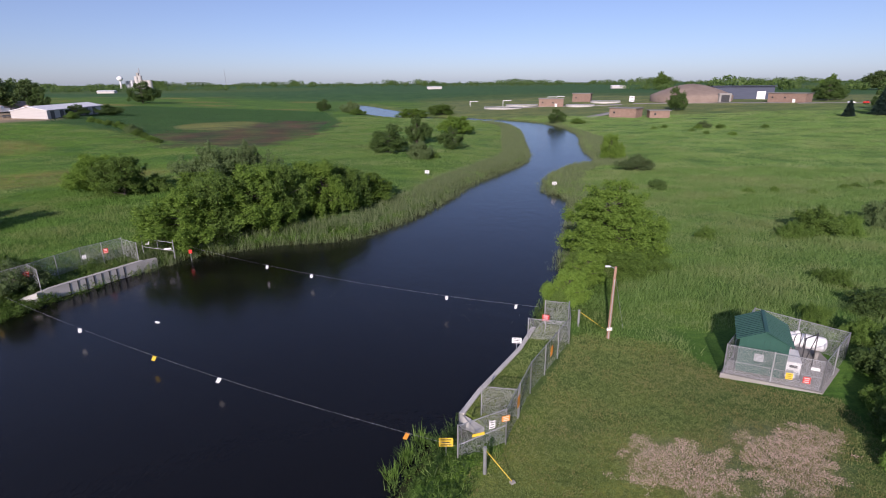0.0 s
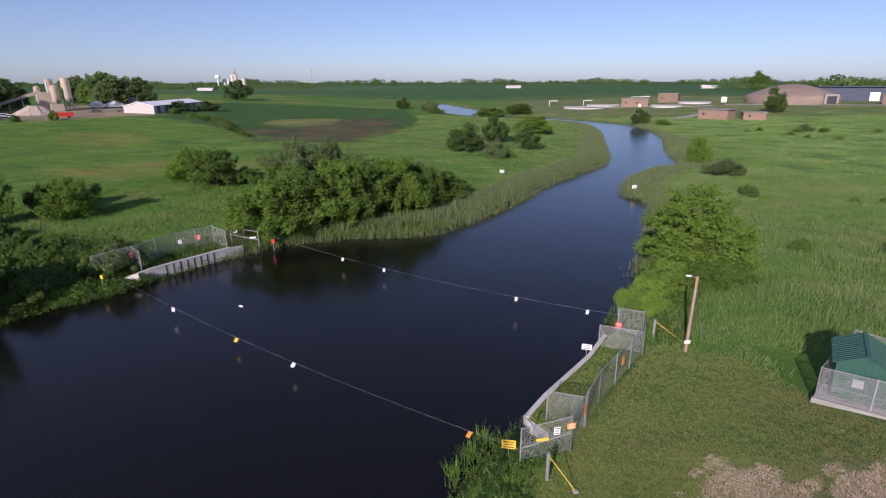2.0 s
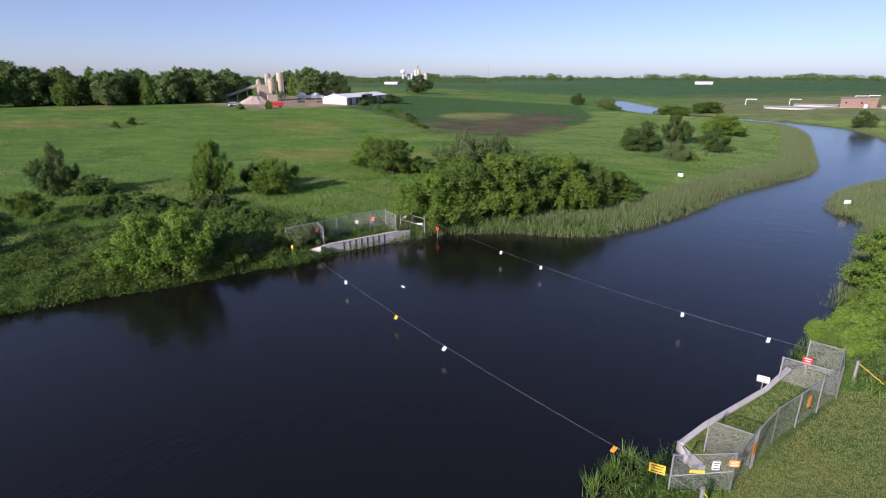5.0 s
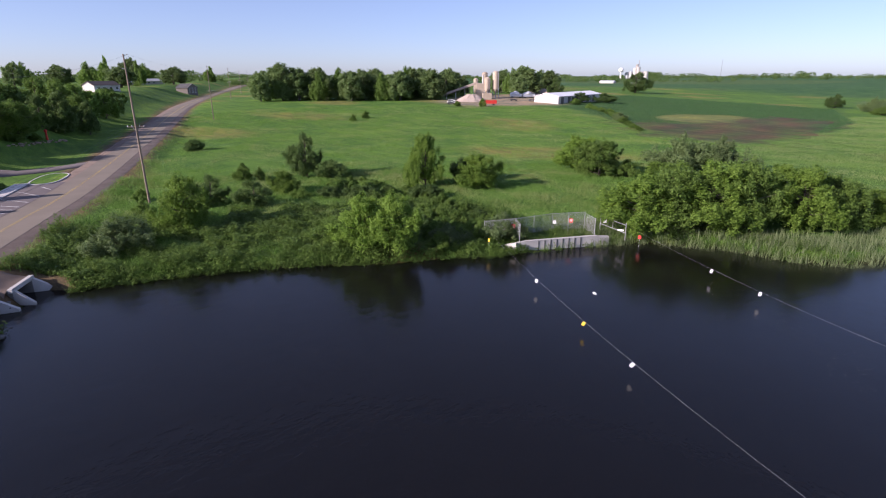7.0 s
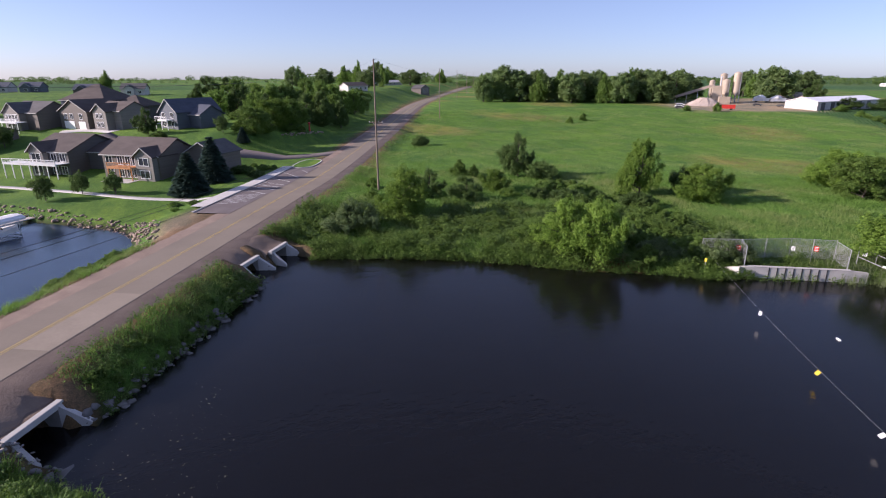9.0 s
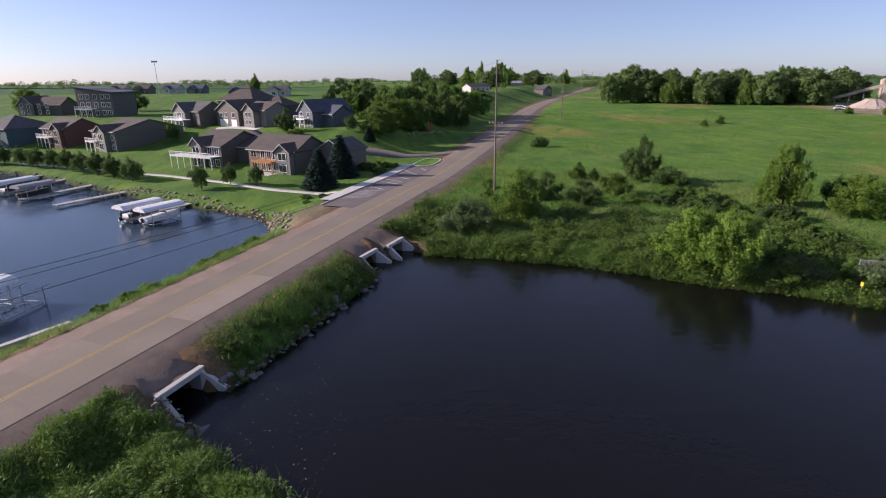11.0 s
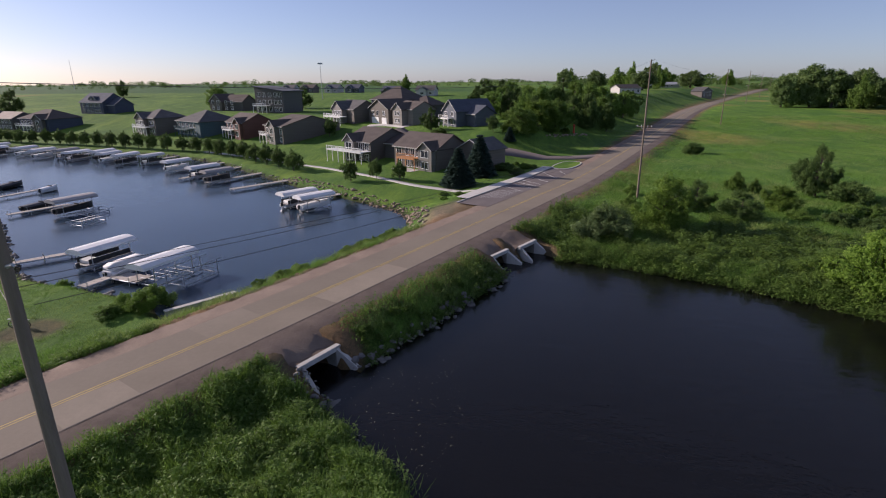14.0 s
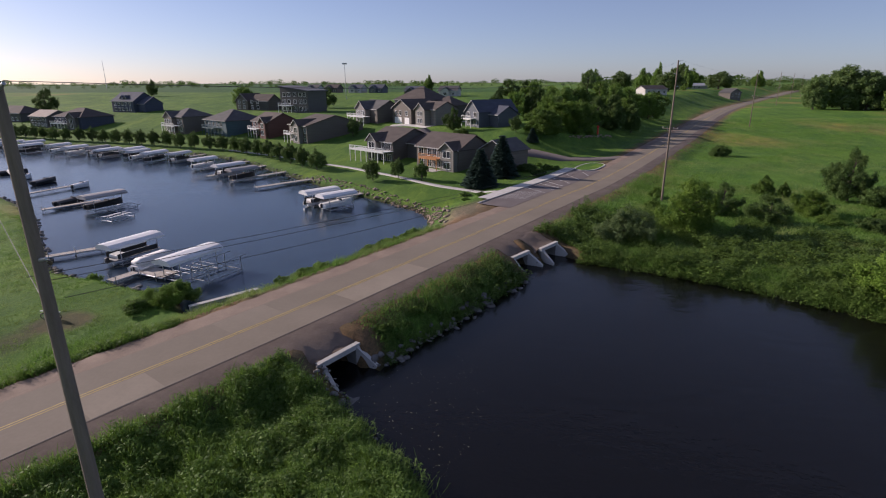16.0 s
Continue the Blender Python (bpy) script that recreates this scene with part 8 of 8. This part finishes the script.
# water tower and grain elevator far off
wt = empty("water_tower", "white round water tower on the horizon", "water tower", at=(-998, 1732, 6))
barred("stem", (0, 0, -2), (0, 0, 24), 3, WHITE_PAINT, wt, "", 2.2, 16)
bm = bmesh.new()
bmesh.ops.create_uvsphere(bm, u_segments=20, v_segments=12, radius=9, matrix=Matrix.Translation((0, 0, 31)) @ Matrix.Diagonal((1, 1, 0.85, 1)))
made("tank", bm, WHITE_PAINT, wt, smooth=True)
ge = empty("grain_elevator", "pale grain elevator with silos on the horizon", "grain elevator", at=(-954, 1760, 6))
for x, r, tall in ((-36, 7, 24), (-22, 7, 26), (-8, 6, 38), (4, 6, 40), (16, 8, 26), (32, 8, 26)):
    barred("silo", (x, 0, -2), (x, 0, tall), r, CONCRETE if x > -20 else GALVANISED, ge, "", None, 16)
boxed("head_house", (-2, 0, 42), (7, 6, 14), OLD_CONCRETE, ge, "", 0.3)
barred("leg_tower", (4, 0, 40), (4, 0, 62), 1.5, GALVANISED, ge, "", None, 6)
for x, y, tall in ((-690, 1780, 60), (-520, -900, 50), (-900, -780, 55)):
    m = empty("radio_mast", "thin radio mast on the horizon", "mast", at=(x, y, 7))
    barred("mast", (0, 0, -2), (0, 0, tall), 0.7, GALVANISED, m, "", 0.3, 4)
fl = empty("flood_light_mast", "tall floodlight mast behind the houses", "mast", at=(-330, -118, z_at(-330, -118)))
barred("mast", (0, 0, -1), (0, 0, 21), 0.2, GALVANISED, fl, "", 0.12, 8)
boxed("lamp_head", (0, 0, 21), (0.5, 3.0, 0.9), GALVANISED, fl, "", 0.05)

# ---- treatment works over the meadow ----
def brick_house(x, y, turn, w, d, tall, label, garage=0):
    b = empty("brick_building", label, "building", "buildings of the treatment works", (x, y, z_at(x, y)), turn)
    boxed("wall", (w / 2, d / 2, tall / 2 - 0.5), (w, d, tall + 1), BRICK, b)
    boxed("roof", (w / 2, d / 2, tall + 0.25), (w + 1.2, d + 1.2, 0.5), LIGHT_WALL, b, "pale flat roof", 0.05)
    for k in range(max(1, int(w / 9))):
        window(b, 3 + 8 * k, 0, tall * 0.55, 1.0, 1.0, GREY_WALL)
    for k in range(garage):
        boxed("door", (w * 0.7 + 3 * k, -0.05, 1.2), (1.8, 0.1, 2.4), WHITE_PAINT, b, "pale steel door", 0.02)


brick_house(98, 321, -0.75, 16, 9, 5.2, "low brown brick building with a pale flat roof")
brick_house(118, 311, -0.1, 11, 6, 3.9, "small brown brick building with a pale flat roof")
brick_house(76, 433, -0.2, 19, 10, 6, "brown brick control building with a flat roof", 1)
brick_house(111, 470, -0.4, 15, 9, 7, "brown brick pump building with a flat roof")
brick_house(232, 393, -0.9, 24, 12, 6, "brown brick workshop with a wide door", 1)
dm = empty("storage_dome", "broad tan-brown storage dome with a dark doorway", "dome", at=(198, 440, z_at(198, 440)))
bm = bmesh.new()
rows = []
for k in range(9):
    a = k / 8
    rr, zz = 30 * (1 - a) ** 0.75 + 0.3, 4.2 + 8.6 * (1 - (1 - a) ** 1.25)
    rows.append([bm.verts.new((rr * math.cos(2 * math.pi * j / 36), rr * math.sin(2 * math.pi * j / 36), zz)) for j in range(36)])
low = [bm.verts.new((30 * math.cos(2 * math.pi * j / 36), 30 * math.sin(2 * math.pi * j / 36), -1)) for j in range(36)]
for a, b in zip([low] + rows, rows):
    for j in range(36):
        bm.faces.new((a[j], a[(j + 1) % 36], b[(j + 1) % 36], b[j]))
bm.faces.new(rows[-1])
made("shell", bm, surface("dome_shingle", (0.20, 0.15, 0.12), (0.32, 0.25, 0.20), 0.1, 1.2, 0.9), dm, smooth=True)
boxed("portal", (12, -29.5, 2.8), (9, 3, 6.6), OLD_CONCRETE, dm, "", 0.2)
boxed("doorway", (12, -30.9, 2.4), (6, 0.4, 5.0), DARK_STEEL, dm, "dark steel door")
bb = empty("open_shed", "long dark blue open-fronted shed", "building", at=(226, 446, z_at(226, 446)), turn=-0.3)
boxed("wall", (15, 7, 5), (44, 14, 10), NAVY_WALL, bb, "", 0.1)
boxed("roof", (15, 6.5, 10.2), (46, 16.5, 0.6), NAVY_WALL, bb, "", 0.05)
boxed("shutter", (28, -0.08, 3.2), (6, 0.12, 6.0), WHITE_METAL, bb, "white roller shutter", 0.03)
for x, y, rr in ((48, 430, 15), (66, 455, 13), (108, 430, 11), (135, 455, 12)):
    b = empty("settling_basin", "round pale concrete settling basin", "basin", "basins of the treatment works", (x, y, z_at(x, y)))
    bm = bmesh.new()
    for r0, z1 in ((rr, 0.9),):
        for k in range(32):
            a0, a1 = 2 * math.pi * k / 32, 2 * math.pi * (k + 1) / 32
            p = [(r0 * math.cos(a0), r0 * math.sin(a0)), (r0 * math.cos(a1), r0 * math.sin(a1)), ((r0 - 0.6) * math.cos(a1), (r0 - 0.6) * math.sin(a1)), ((r0 - 0.6) * math.cos(a0), (r0 - 0.6) * math.sin(a0))]
            shape(bm, [(*q, -1) for q in p] + [(*q, z1) for q in p], [(0, 1, 5, 4), (2, 3, 7, 6), (4, 5, 6, 7)])
    made("rim", bm, CONCRETE, b)
    barred("bridge", (-rr, 0, 1.1), (rr, 0, 1.1), 0.35, GALVANISED, b, "", None, 4)
for x0, y0, x1, y1, wide in ((40, 436, 140, 428, 9), (84, 318, 140, 400, 7), (150, 432, 240, 380, 6), (240, 372, 300, 345, 6)):
    draped("works_road", [(x0, y0), ((x0 + x1) / 2, (y0 + y1) / 2 + 3), (x1, y1)], wide, 0.12, OLD_CONCRETE, "pale concrete service road", "road")
for x, y in ((24, 470), (52, 470), (96, 500), (104, 500)):
    m = empty("goal_frame", "white pipe frame standing in grass", "frame", "pipe frames", (x, y, z_at(x, y)))
    barred("upright", (0, 0, -0.3), (0, 0, 4), 0.25, WHITE_PAINT, m)
    barred("crossbar", (0, 0, 4), (7, 0, 4), 0.25, WHITE_PAINT, m)
sign_post(149, 433, 5.5, 3.6, 4.0, WHITE_PAINT, "large white notice board in the meadow", -0.3)

# far parked cars by the works' trees
for k, (x, y) in enumerate([(262, 352), (270, 350), (280, 362), (205, 418), (214, 412)]):
    t = empty("car", "small parked car beside the works", "car", "cars at the works", (x, y, z_at(x, y)), 0.4 * k)
    bm = bmesh.new()
    prism(bm, [(-2.2, 0.4), (2.2, 0.4), (2.2, 0.9), (1.2, 1.0), (0.7, 1.5), (-1.4, 1.5), (-2.2, 1.0)], -0.9, 0.9)
    made("body", bm, (WHITE_PAINT, RED_PAINT, BLACK_PAINT)[k % 3], t)
    for sx in (-1.4, 1.4):
        barred("axle", (sx, -0.92, 0.35), (sx, 0.92, 0.35), 0.34, BLACK_PAINT, t, "", None, 12)


# ---- woods and hedges on the horizon ----
def horizon_wood(name, label, start, end, far, tall, n, seed, material=LEAF_DARK):
    """A belt of far tree crowns between two bearings to the left of +y."""
    rng = np.random.default_rng(seed)
    k = 90
    ang = np.radians(start + (end - start) * rng.random(n))
    gap = np.sin(ang * 31 + seed) + 0.6 * np.sin(ang * 83 + 2 * seed)
    h = tall * (0.55 + 0.5 * rng.random(n)) * (0.75 + 0.25 * gap)
    h = np.maximum(h, tall * 0.15)
    d = far * (0.94 + 0.12 * rng.random(n))
    cx, cy = -d * np.sin(ang), d * np.cos(ang)
    base = height(cx, cy)
    size = h * 0.085
    pts = rng.normal(size=(n, k, 3))
    pts /= np.linalg.norm(pts, axis=2)[..., None]
    c = np.stack([cx, cy, base + h * 0.5], 1)[:, None] + pts * np.stack([h * 0.7, h * 0.7, h * 0.5], 1)[:, None] * (0.75 + 0.3 * rng.random((n, k, 1)))
    nrm = pts + rng.normal(size=pts.shape) * 0.5
    u = np.cross(nrm, rng.normal(size=pts.shape))
    u /= np.linalg.norm(u, axis=2)[..., None]
    w = np.cross(nrm, u)
    w /= np.linalg.norm(w, axis=2)[..., None]
    s = size[:, None, None] * (0.7 + 0.6 * rng.random((n, k, 1)))
    v = np.stack([c - u * s, c - w * s, c + u * s, c + w * s], 2).reshape(-1, 3)
    me = mesh_of(name, v, np.arange(len(v)).reshape(-1, 4), material)
    tagged(new(name, me), label, "woods", kind="stuff")


horizon_wood("far_woods", "dark belt of woods on the horizon", -60, 70, 2600, 26, 900, 31)
horizon_wood("far_woods", "broken belt of trees on the plain", -45, 45, 1900, 16, 220, 32)
horizon_wood("far_woods", "far trees along field edges", 60, 150, 2300, 20, 520, 33)
horizon_wood("far_woods", "scattered trees over the far fields", 85, 150, 1100, 9, 160, 34)
horizon_wood("far_woods", "woods beyond the concrete works", 20, 62, 1300, 13, 160, 35)
horizon_wood("far_woods", "woods on the meadow's horizon", -50, -18, 1000, 20, 120, 36)
horizon_wood("far_woods", "trees behind the road", 62, 84, 950, 18, 150, 37)
